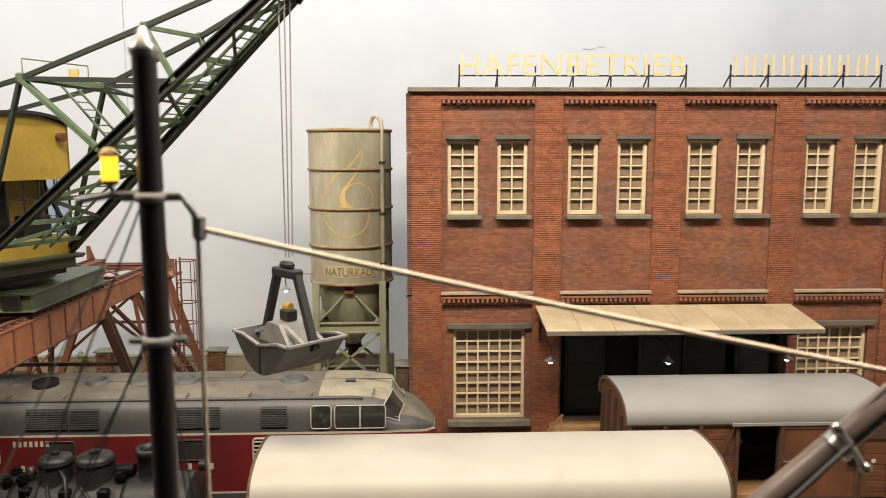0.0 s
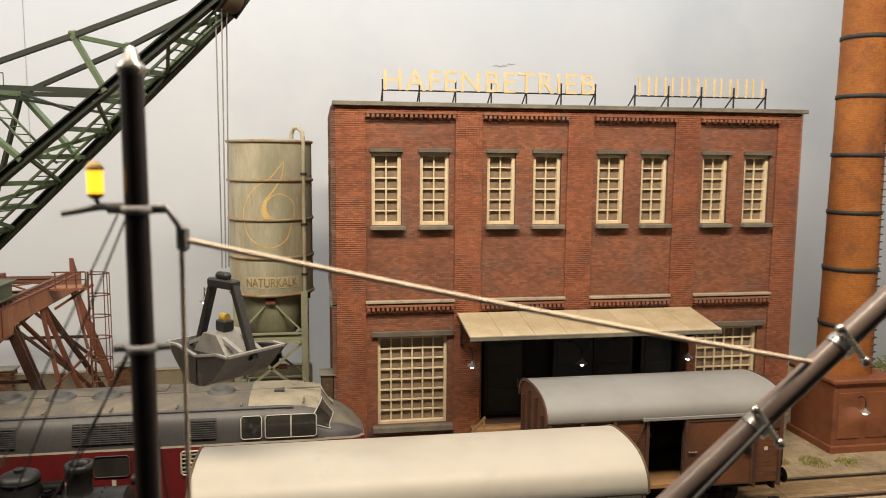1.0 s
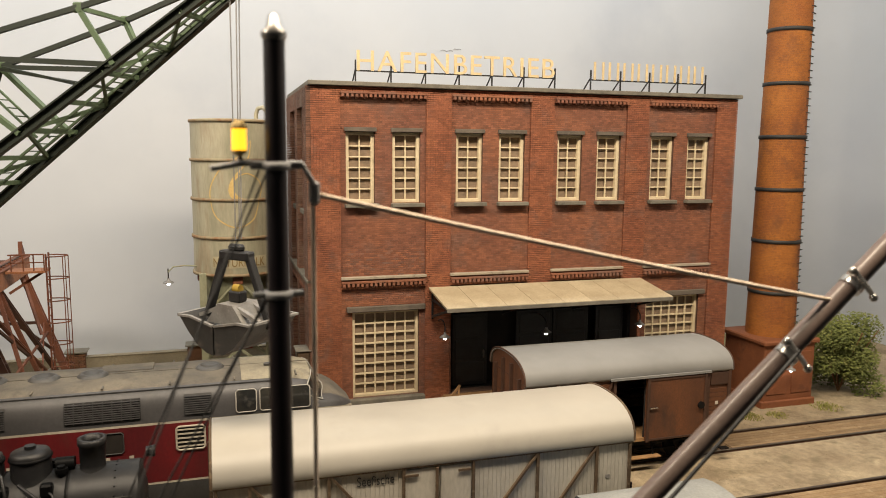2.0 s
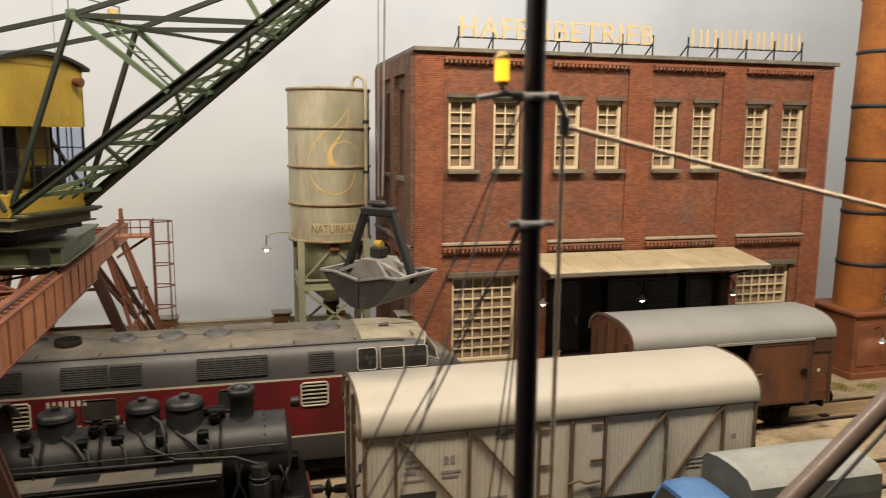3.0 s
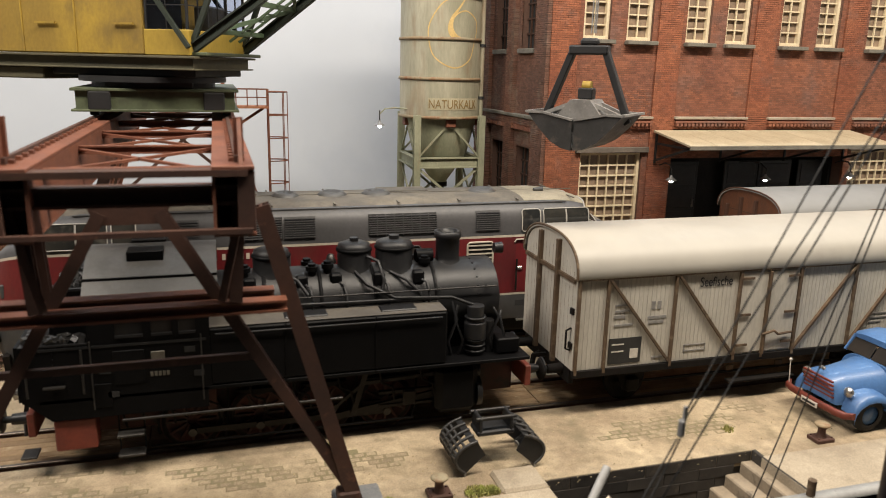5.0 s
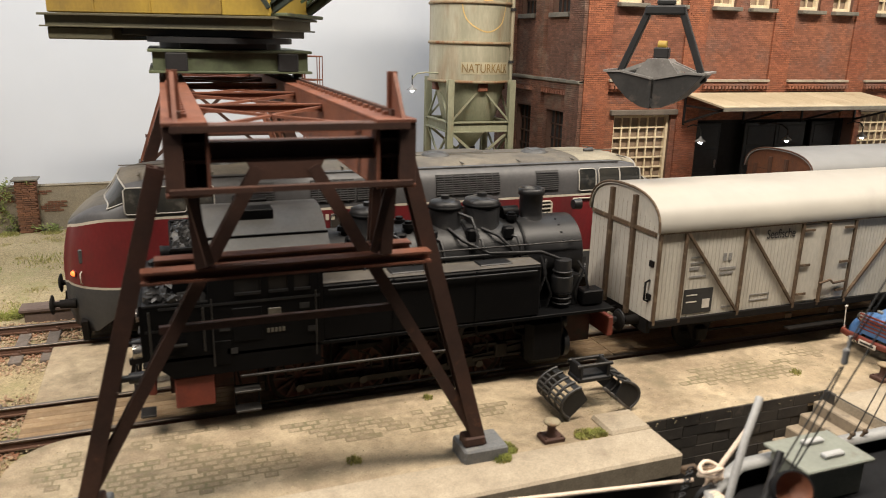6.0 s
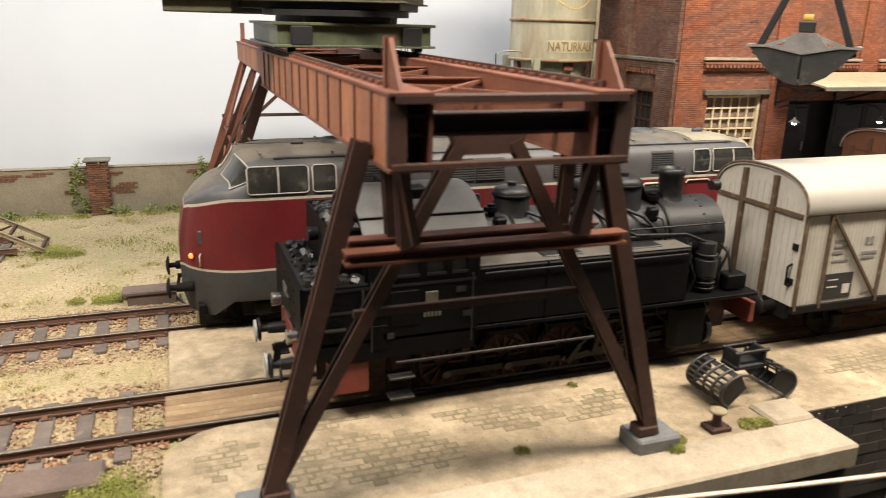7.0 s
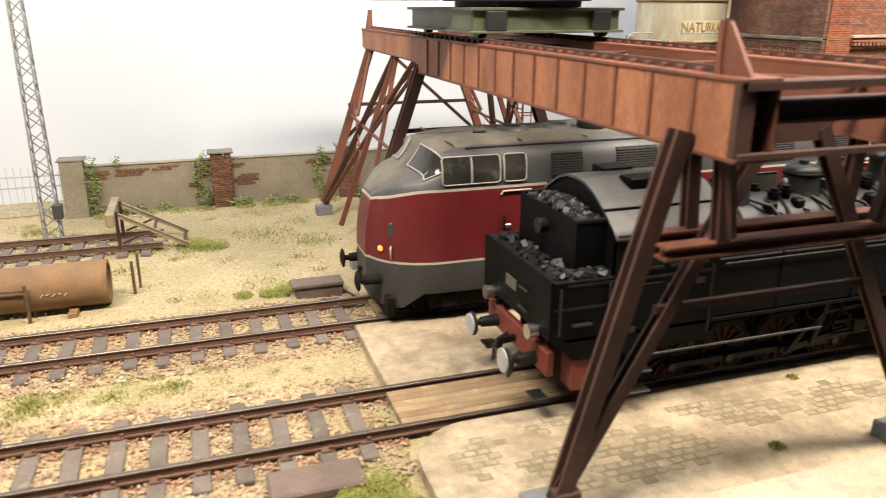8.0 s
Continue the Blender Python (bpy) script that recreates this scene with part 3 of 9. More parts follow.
YW = -12.36   # back wall of the basin with the steps
yard = G()
yard.prism([(36, -12.68), (36, YF - 0.9), (-16.5, YF - 0.9)] + [(-16.5 - 1.2 * math.sin(a * math.pi / 16), YF - 2.1 + 1.2 * math.cos(a * math.pi / 16)) for a in range(1, 9)] + [(-17.7, -12.68), (-5.25, -12.68), (-5.25, YW), (-0.15, YW), (-0.15, -12.68)], "z", GZ - 0.1, 0.0)
yard.span(-17.55, 36, YF + 0.9, YB - 0.9, GZ - 0.1, 0.0, 0.02)
yard.span(-2.0, 36, YB + 0.9, 9.0, GZ - 0.1, -0.02, 0.02)
pavement = setting("pavement", yard, "paving", "dusty pale yard paving along the quay", "pavement")

coping = setting("quay_coping", G().span(-30, -5.3, -13.7, -12.68, -0.46, -0.2).span(-0.15, 35.7, -14.25, -12.68, -0.46, -0.2), "concrete", "pale concrete coping along the quay edge", "coping")
quay = G()
for x0_, x1_ in ((-30, -22), (-22, -14), (-14, -5.25)):
    quay.span(x0_ + 0.002, x1_ - 0.002, -13.75, -12.66, -0.45, 0.05, 0.05)
quay.span(-6.25, -5.252, -12.656, -11.82, -0.3, 0.085, 0.06)
for x in range(0, 36, 4):
    quay.span(x - 0.2, x + 3.78, -14.3, -12.66, -0.45, 0.03, 0.04)
part("coping_stone", quay, "concrete", coping)
qw = G()
qw.span(-62, -5.35, -13.6, -12.6, -4, -0.45)
qw.span(-5.35, -0.1, YW + 0.03, YW + 0.3, -4, -0.36)
qw.span(-0.15, 36, -14.15, -12.6, -4, -0.45)
quay_wall = setting("quay_wall", qw, "quaywall", "dark quay wall of stone courses", "quay wall")
ws = G().box(0, 0, 0, 0.882, 0.06, 0.264, 0.008).mesh("wall_stone")
ws.materials.append(M["quaywall"])
for r in range(9):
    for k in range(7):
        x = -5.1 + 0.89 * k - (0.42 if r % 2 else 0)
        if -5.2 < x < -0.3:
            piece("wall_stone", ws, quay_wall, Matrix.Translation((x, YW + 0.02 + rng.uniform(-0.008, 0.008), -0.15 - 0.27 * r)))
setting("water", G().add([(-62, -60, -2.7), (36, -60, -2.7), (36, -12.7, -2.7), (-62, -12.7, -2.7)], [(0, 1, 2, 3)]), "water", "still dark dock water", "water")

steps = thing("quay_steps", 0, 0, 0, "worn stone steps down from the quay to the water", "steps")
for i in range(6):
    part("step", G().span(-0.1 - 0.37 * (i + 1), -0.1 - 0.37 * i, -14.2, YW, -4, -0.265 * (i + 1) + 0.03, 0.03), "stepstone", steps)
part("cheek_wall", G().span(-0.195, -0.1, -14.25, YW, -2.5, 0.02, 0.02), "quaywall", steps)

# painted sky, with a coved corner
sky = G()
plan = [(-75, -30), (-75, 6)] + [(-69 - 6 * math.cos(a * math.pi / 16), 6.5 + 6 * math.sin(a * math.pi / 16)) for a in range(1, 8)] + \
       [(-60, 12.5), (30, 12.5)] + [(32 + 2.5 * math.sin(a * math.pi / 12), 10 + 2.5 * math.cos(a * math.pi / 12)) for a in range(1, 6)] + [(34.5, 9), (34.5, -30)]
sky.add([(x, y, -0.4) for x, y in plan] + [(x, y, 31) for x, y in plan], [(i, i + 1, len(plan) + i + 1, len(plan) + i) for i in range(len(plan) - 1)], True)
sky.add([(x * 1.01, y + 0.4, -0.4) for x, y in plan] + [(x * 1.01, y + 0.4, 31) for x, y in plan], [(i, i + 1, len(plan) + i + 1, len(plan) + i) for i in range(len(plan) - 1)])
backdrop = setting("backdrop", sky, "backdrop", "pale painted sky board with faint clouds", "backdrop")


part("board_joint", G().span(-14.22, -14.195, 12.485, 12.497, 12.0, 30.5), "joint_line", backdrop, "thin joint between two sky boards")
for gx, gz, gw_ in ((8.85, 16.5, 0.34), (9.45, 16.62, 0.2)):
    wings = [(-1, 0.12), (-0.6, 0.3), (-0.2, 0.12), (0, 0.0), (0.2, 0.12), (0.6, 0.3), (1, 0.1)]
    gull = [(gx + gw_ * u, gz + gw_ * v * 0.7) for u, v in wings]
    part("painted_gull", G().prism(gull + [(x, z - 0.035) for x, z in gull[::-1]], "y", 12.48, 12.495), "joint_line", backdrop, "small painted grey gull")


# ---------------------------------------------------------------- tracks
def rail_mesh(x0, x1, y, z0):
    g = G()
    g.span(x0, x1, y - 0.09, y + 0.09, z0, z0 + 0.03)
    g.span(x0, x1, y - 0.03, y + 0.03, z0 + 0.03, z0 + 0.15)
    return g


def track(name, y, x0, x1, xp):
    t = setting(name, G().span(x0, x1, y - 1.5, y + 1.5, GZ - 0.3, GZ + 0.0), "ground", "standard gauge track with rusty rails", "track")
    sl = G().box(0, 0, 0, 0.3, 2.75, 0.14, 0.02).mesh("sleeper")
    sl.materials.append(M["sleeper"])
    ch = G().box(0, 0, 0, 0.2, 0.34, 0.05, 0.01).box(-0.06, 0.12, 0.05, 0.06, 0.06, 0.08).box(0.06, -0.12, 0.05, 0.06, 0.06, 0.08).mesh("rail_chair")
    ch.materials.append(M["rail"])
    x = x0
    while x < xp - 0.1:
        s = piece("sleeper", sl, t, Matrix.Translation((x, y + rng.uniform(-0.05, 0.05), GZ + 0.04)) @ Matrix.Rotation(rng.uniform(-0.02, 0.02), 4, "Z"))
        for d in (-GAUGE / 2, GAUGE / 2):
            piece("rail_chair", ch, s, Matrix.Translation((0, d, 0.09)))
        x += 0.72
    for d in (-GAUGE / 2, GAUGE / 2):
        r = part("rail", rail_mesh(x0, x1, y + d, GZ + 0.12), "rail", t)
        part("rail_head", G().span(x0, x1, y + d - 0.05, y + d + 0.05, GZ + 0.26, GZ + 0.31, 0.012), "railtop", r, "worn bright rail head")
    return t


front_track = track("track_front", YF, -40, 36, -17.7)
rear_track = track("track_rear", YB, -40, 36, -16.9)
spur = track("track_spur", 5.0, -40, -22.2, -22.2)


def planking(parent, y, x0, x1):
    for k in range(6):
        a = x0
        while a < x1:
            ln = min(4.6, x1 - a)
            part("plank", G().box(a + ln / 2, y - 0.545 + 0.218 * k, -0.06, ln - 0.02, 0.208, 0.12, 0.012), "plank", parent)
            a += ln


planking(front_track, YF, -17.65, 30)
planking(rear_track, YB, -16.85, 30)

# ballast: loose stones round the sleepers, and pebbles over the yard and sand
def stones(areas, top):
    g = G()
    for x0, x1, y0, y1, n, r0, r1, z in areas:
        for _ in range(n):
            x, y = rng.uniform(x0, x1), rng.uniform(y0, y1)
            r = rng.uniform(r0, r1)
            a = rng.uniform(0, 1.57)
            c, s = math.cos(a) * r, math.sin(a) * r
            h = r * rng.uniform(0.6, 0.9)
            zz = z + rng.uniform(-0.02, top)
            g.add([(x + c, y + s, zz), (x - s * 0.8, y + c * 0.8, zz), (x - c, y - s, zz), (x + s * 0.8, y - c * 0.8, zz), (x + c * 0.2, y, zz + h), (x, y, zz - h)],
                  [(0, 1, 4), (1, 2, 4), (2, 3, 4), (3, 0, 4), (1, 0, 5), (2, 1, 5), (3, 2, 5), (0, 3, 5)])
    return g


setting("ballast", stones([(-36, -17.7, YF - 1.9, YF + 1.9, 15000, 0.022, 0.055, GZ + 0.03), (-36, -16.9, YB - 1.9, YB + 1.7, 13000, 0.022, 0.055, GZ + 0.03), (-36, -22, 4.0, 6.0, 1500, 0.03, 0.06, GZ + 0.02)], 0.05),
        "ballast", "pale and rusty ballast stones between the sleepers", "ballast", "stuff")
setting("rusty_ballast", stones([(-36, -17.6, y + d * 0.76 - 0.32, y + d * 0.76 + 0.32, 2600, 0.02, 0.045, GZ + 0.05) for y in (YF, YB) for d in (-1, 1)], 0.04),
        "rustballast", "rust-stained ballast stones along the rails", "ballast", "stuff")
setting("gravel", stones([(-40, -17, -12.4, 9.0, 9000, 0.01, 0.035, GZ + 0.03), (-17, 0, -2.0, 8.0, 1500, 0.012, 0.04, GZ + 0.03), (-17.6, 16, -12.5, YF - 1, 1500, 0.008, 0.025, 0.0), (0, 24, -2.3, -0.1, 900, 0.01, 0.035, -0.01), (-17, 24, YF + 1, YB - 1, 900, 0.008, 0.025, 0.0)], 0.02),
        "pebble", "scattered small pebbles", "gravel", "stuff")

# ---------------------------------------------------------------- boundary wall
wall = setting("wall_boundary", G().span(-25.4, -1, 9.7, 10.0, -0.3, 1.62, 0.03), "plaster", "cracked plaster boundary wall with bare brick patches", "wall")
cap = G()
for i in range(12):
    cap.span(-25.4 + 2.03 * i, -25.4 + 2.03 * i + 2.02, 9.67, 10.03, 1.62, 1.67, 0.015)
part("wall_cap", cap, "plaster", wall)
br_small = G().box(0, 0, 0, 0.235, 0.12, 0.075, 0.008).mesh("brick")
br_small.materials.append(M["oldbrick"])
pillar_x = (-25.4, -20.0, -14.9, -9.6, -4.4)
part("plastered_pillar", G().span(-25.78, -24.96, 9.4, 9.53, -0.3, 1.9, 0.02), "plaster", wall)
for px in pillar_x[1:4]:
    z = -0.25
    k = 0
    while z < 1.86:
        for j in range(3):
            piece("brick", br_small, wall, Matrix.Translation((px - 0.26 + 0.25 * j + (0.06 if k % 2 else 0), 9.5 + rng.uniform(-0.012, 0.012), z + 0.04)))
        z += 0.088
        k += 1
pil = G()
for px in pillar_x:
    pil.span(px - 0.36, px + 0.42, 9.54, 10.1, -0.3, 1.9)
    part("pillar_cap", G().span(px - 0.46, px + 0.52, 9.38, 10.2, 1.9, 1.98, 0.02), "stone", wall)
part("pillar", pil, "oldbrick", wall, "brown brick pillar with a flat cap")
patch = G()
for cx, cz, w, h in ((-23.3, 1.42, 1.5, 0.34), (-24.3, 1.36, 0.9, 0.42), (-21.0, 0.75, 0.7, 0.22), (-20.55, 1.3, 0.7, 0.5), (-18.9, 0.85, 1.1, 0.5), (-19.2, 1.45, 0.8, 0.25), (-16.0, 1.4, 1.2, 0.35), (-22.0, 1.5, 1.0, 0.2)):
    rows = int(h / 0.09)
    for r in range(rows):
        x = cx - w / 2 + rng.uniform(0, 0.35)
        while x < cx + w / 2 - rng.uniform(0, 0.4):
            patch.box(x, 9.695, cz - h / 2 + 0.09 * r, 0.22, 0.05, 0.072)
            x += 0.25
tagged(part("brick_patch", patch, "oldbrick", wall, "bare bricks where plaster has fallen"), kind="stuff")

# white gate beside the wall
gate = thing("iron_gate", -25.9, 9.9, -0.25, "white wrought-iron gate beside the boundary wall", "gate")
for k in range(26):
    x = -0.25 * k
    part("gate_bar", G().cyl((x, 0, 0.1), (x, 0, 1.75 + 0.25 * math.sin(k * math.pi / 13) ** 2), 0.012, n=6), "polewhite", gate)
for z in (0.3, 1.2, 1.6):
    part("gate_rail", G().bar((0.1, 0, z), (-6.4, 0, z), 0.05, 0.05), "polewhite", gate)

# ---------------------------------------------------------------- factory
FW, FH, FD = 17.8, 13.42, 7.4
BAY = [1.04 + 4.18 * i for i in range(4)]       # left edge of each recessed panel
PW = 3.2                                        # panel width
factory = thing("factory_building", 0, 0, 0, "red brick harbour warehouse with cream windows and flat roof", "building")
UPW = [(1.25 + 4.175 * i + d, 1.06) for i in range(4) for d in (0, 1.72)]
UZ0, UZ1 = 9.24, 11.83
BW = [(1.45, 2.56), (13.85, 2.56)]
BZ0, BZ1 = 1.88, 5.2
DOCK = (5.3, 13.45, 1.75, 4.95)
holes = [(x, x + w, UZ0, UZ1) for x, w in UPW] + [(x, x + w, BZ0, BZ1) for x, w in BW] + [DOCK]


wall_front = part("front_wall", G().slab(holes, 0.01, FW - 0.01, -0.1, FH, 0.05, 0.55), "mortar", factory, "brick front wall with pilasters and recessed panels")
SIDEWIN = [(1.35, 2.75), (4.1, 5.5)]
sholes = [(a, b, 8.9, 12.2) for a, b in SIDEWIN] + [(a, b, 1.9, 5.2) for a, b in SIDEWIN]
wall_side = part("side_wall", G().slab(sholes, 0.56, FD - 0.31, -0.1, FH, 0.05, 0.5, "y"), "mortar", factory, "brick side wall with shallow piers")
rear = G()
rear.span(0.05, FW - 0.05, FD - 0.3, FD, -0.1, FH)
rear.span(FW - 0.45, FW, 0.56, FD - 0.3, -0.1, FH)
part("rear_wall", rear, "mortar", factory)
roof = G()
roof.span(-0.1, FW + 0.12, -0.2, 0.5, FH, FH + 0.16, 0.02)
roof.span(-0.1, 0.5, 0.5, FD + 0.05, FH, FH + 0.16, 0.02)
roof.span(FW - 0.5, FW + 0.12, 0.5, FD + 0.05, FH, FH + 0.16, 0.02)
roof.span(0.5, FW - 0.5, 0.5, FD, FH - 0.3, FH - 0.1)
part("roof_edge", roof, "stone", factory, "grey stone parapet coping")

# bricks: courses laid over the front and the side, pilasters proud
CH, BL = 0.074, 0.2
single_front, single_side = [], []
bricks_front, bricks_pier, bricks_side = G(), G(), G()


def in_panel(x, z):
    return any(b < x < b + PW for b in BAY) and (0.75 < z < 6.05 or 6.5 < z < 13.05)


for r in range(int(FH / CH)):
    z = r * CH
    x = -BL / 2 if r % 2 else 0.0
    while x < FW:
        a, b = max(x, 0.0), min(x + BL - 0.009, FW)
        x += BL
        if b - a < 0.012:
            continue
        spans = [(a, b)]
        for h in holes:
            if h[2] < z + CH - 0.01 and h[3] > z + 0.01:
                nxt = []
                for s in spans:
                    if h[1] <= s[0] or h[0] >= s[1]:
                        nxt.append(s)
                        continue
                    if h[0] > s[0]:
                        nxt.append((s[0], h[0]))
                    if h[1] < s[1]:
                        nxt.append((h[1], s[1]))
                spans = nxt
        cuts = [e for b_ in BAY for e in (b_, b_ + PW)]
        spans = [q for s in spans for q in zip([s[0]] + [e for e in cuts if s[0] < e < s[1]], [e for e in cuts if s[0] < e < s[1]] + [s[1]])]
        for s0, s1 in spans:
            if s1 - s0 < 0.012:
                continue
            y = (0.04 if in_panel((s0 + s1) / 2, z + CH / 2) else -0.04) + rng.uniform(-0.005, 0.005)
            if 1.0 < s0 and s1 < 4.2 and 5.55 < z < 8.3 and s1 - s0 > BL - 0.02 and len(single_front) < 300 and in_panel((s0 + s1) / 2, z + CH / 2):
                single_front.append(((s0 + s1) / 2, y, z + CH / 2 + 0.0065))
                continue
            (bricks_front if y > 0.0 else bricks_pier).span(s0, s1, y, 0.08, z + 0.013, z + CH)
tagged(part("pier_brickwork", bricks_pier, "brick_pier", wall_front, "orange-red brick piers"), kind="stuff")
tagged(part("brickwork", bricks_front, "brick", wall_front, "courses of weathered red brick"), kind="stuff")
for r in range(int(FH / CH)):
    z = r * CH
    y = 0.0 - (BL / 2 if r % 2 else 0.0)
    while y < FD:
        a, b = max(y, 0.0), min(y + BL - 0.009, FD)
        y += BL
        if b - a < 0.012:
            continue
        spans = [(a, b)]
        for h in sholes:
            if h[2] < z + 0.06 and h[3] > z + 0.01:
                spans = [q for u, v in spans for q in ((u, min(v, h[0])), (max(u, h[1]), v)) if q[1] - q[0] > 0.012]
        for e in (1.05, 3.05, 3.8, 5.8):
            spans = [q for u, v in spans for q in (((u, e), (e, v)) if u < e < v else ((u, v),))]
        for u, v in spans:
            c = (u + v) / 2
            pier = c < 1.05 or 3.05 < c < 3.8 or c > 5.8 or 6.0 < z < 6.3 or z > 12.7
            bricks_side.span((-0.16 if pier else 0.02) + rng.uniform(-0.005, 0.005), 0.08, u, v, z + 0.013, z + CH)
# darker brick than the front, with the side's shade in its colour
tagged(part("brickwork", bricks_side, "brick_side", wall_side, "courses of weathered red brick"), kind="stuff")
one = G().box(0, 0.05, 0, BL - 0.009, 0.1, CH - 0.013, 0.003).mesh("brick")
one.materials.append(M["brick_one"])
for p in single_front:
    piece("brick", one, wall_front, Matrix.Translation(p))

# corbel tables: dentils under the coping and over the ground floor, each panel with its ledge
for b in BAY:
    for z in (13.06, 6.2):
        c = G()
        c.span(b, b + PW, -0.17, 0.06, z + 0.1, z + 0.18, 0.008)
        n = 19
        for k in range(n):
            c.box(b + PW * (k + 0.5) / n, -0.07, z + 0.035, 0.1, 0.26, 0.11, 0.008)
            if k % 2:
                c.box(b + PW * (k + 0.5) / n, -0.03, z - 0.05, 0.1, 0.2, 0.06, 0.006)
        part("corbel", c, "brick", wall_front, "toothed brick corbel course")
    part("ledge", G().span(b - 0.02, b + PW + 0.02, -0.16, 0.06, 6.44, 6.54, 0.015), "paleledge", wall_front, "pale stone ledge")
part("plinth", G().span(-0.02, 5.0, -0.1, 0.04, -0.1, 0.16, 0.02), "stone", wall_front)


def window(x, w, z0, z1, cols, rows, name, fr, mu):
    wd = part(name, G().span(x + 0.01, x + w - 0.01, 0.34, 0.36, z0, z1), "blind", factory, "cream framed factory window with small panes")
    f = G()
    f.span(x, x + fr, 0.16, 0.34, z0, z1, 0.01)
    f.span(x + w - fr, x + w, 0.16, 0.34, z0, z1, 0.01)
    f.span(x + fr, x + w - fr, 0.16, 0.34, z0, z0 + fr, 0.01)
    f.span(x + fr, x + w - fr, 0.16, 0.34, z1 - fr, z1, 0.01)
    part("frame", f, "cream", wd)
    m = G()
    for i in range(1, cols):
        cx = x + fr + (w - 2 * fr) * i / cols
        m.span(cx - mu / 2, cx + mu / 2, 0.23, 0.3, z0 + fr, z1 - fr)
    for j in range(1, rows):
        cz = z0 + fr + (z1 - z0 - 2 * fr) * j / rows
        m.span(x + fr, x + w - fr, 0.225, 0.295, cz - mu / 2, cz + mu / 2)
    part("glazing_bar", m, "cream", wd)
    return wd


for x, w in UPW:
    wd = window(x, w, UZ0, UZ1, 2, 6, "window", 0.125, 0.046)
    part("sill", G().span(x - 0.06, x + w + 0.12, -0.24, 0.3, UZ0 - 0.15, UZ0 - 0.005, 0.02), "stone", wd)
    part("lintel", G().span(x - 0.06, x + w + 0.06, -0.06, 0.3, UZ1, UZ1 + 0.15, 0.015), "lintel", wd)
for x, w in BW:
    wd = window(x, w, BZ0, BZ1, 6, 8, "tall_window", 0.11, 0.055)
    part("sill", G().span(x - 0.2, x + w + 0.2, -0.22, 0.3, BZ0 - 0.22, BZ0 - 0.005, 0.02), "stone", wd)
    part("lintel", G().span(x - 0.22, x + w + 0.22, -0.1, 0.3, BZ1, BZ1 + 0.2, 0.02), "lintel", wd)
for (a, b) in SIDEWIN:
    for z0, z1 in ((8.9, 12.2), (1.9, 5.2)):
        wd = part("side_window", G().span(0.3, 0.32, a, b, z0, z1), "dark", factory)
        m = G()
        for k in range(1, 6):
            m.span(0.24, 0.29, a, b, z0 + (z1 - z0) * k / 6 - 0.03, z0 + (z1 - z0) * k / 6 + 0.03)
        for k in (1, 2, 3):
            m.span(0.24, 0.3, a + (b - a) * k / 4 - 0.02 * (1 + k % 2), a + (b - a) * k / 4 + 0.02 * (1 + k % 2), z0, z1)
        part("glazing_bar", m, "bframe", wd)
        part("sill", G().span(-0.12, 0.3, a - 0.06, b + 0.06, z0 - 0.18, z0, 0.02), "stone", wd)
led = G()
led.span(-0.22, 0.06, 0, FD, 6.34, 6.46, 0.015)
part("ledge", led, "stone", factory)
for a in (1.05, 3.8):
    c = G()
    for k in range(10):
        c.box(-0.05, a + 2.0 * (k + 0.5) / 10, 5.95, 0.22, 0.12, 0.16, 0.01)
    c.span(-0.12, 0.06, a, a + 2.0, 6.02, 6.1)
    part("corbel", c, "brick", wall_side, "toothed brick corbel course")

# vent grilles under the tall window
vent = part("vent_panel", G().span(1.98, 3.85, -0.1, 0.0, 0.82, 1.36, 0.02), "stone", factory, "grey panel with two louvred vents")
for x0 in (2.08, 2.98):
    part("vent_louvre", G().span(x0, x0 + 0.8, -0.115, -0.06, 0.9, 1.28), "gframe", vent)
    sl = G()
    for k in range(9):
        sl.bar((x0 + 0.03, -0.13, 0.93 + 0.04 * k), (x0 + 0.77, -0.13, 0.93 + 0.04 * k), 0.03, 0.018)
    part("vent_slat", sl, "polewhite", vent)

# loading bay: recess with dark doors, platform, steps, canopy
x0, x1, z0, z1 = DOCK
# recess faces coloured near-black, so the bay's shade is in the paint
bay = part("loading_bay", G().span(x0, x1, 1.2, 1.3, z0, z1).span(x0, x0 + 0.12, 0.56, 1.3, z0, z1).span(x1 - 0.12, x1, 0.56, 1.3, z0, z1).span(x0, x1, 0.56, 1.3, z1 - 0.1, z1).span(x0, x1, 0.56, 1.3, z0 - 0.1, z0), "dark", factory, "loading recess in near-black that holds its shade")
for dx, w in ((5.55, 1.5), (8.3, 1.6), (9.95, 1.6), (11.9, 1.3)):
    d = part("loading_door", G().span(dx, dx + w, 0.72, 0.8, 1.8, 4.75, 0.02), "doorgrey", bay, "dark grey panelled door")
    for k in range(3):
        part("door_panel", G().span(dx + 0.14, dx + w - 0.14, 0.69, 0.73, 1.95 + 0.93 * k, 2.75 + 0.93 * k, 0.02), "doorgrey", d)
    part("handle", G().span(dx + w - 0.2, dx + w - 0.15, 0.62, 0.7, 2.9, 3.25, 0.01), "chrome", d)

platform = thing("loading_platform", 0, 0, 0, "timber loading platform with brick piers along the warehouse", "platform")
for k in range(8):
    part("board", G().span(4.95, 13.9, -2.3 + 0.285 * k, -2.3 + 0.275 * (k + 1) + 0.01 * k, 1.62, 1.76, 0.015), "wood", platform)
part("edge_beam", G().span(4.92, 13.9, -2.38, -2.3, 1.4, 1.74, 0.02), "wood", platform)
part("edge_beam", G().span(4.87, 4.95, -2.38, -0.1, 1.4, 1.74, 0.02), "wood", platform)
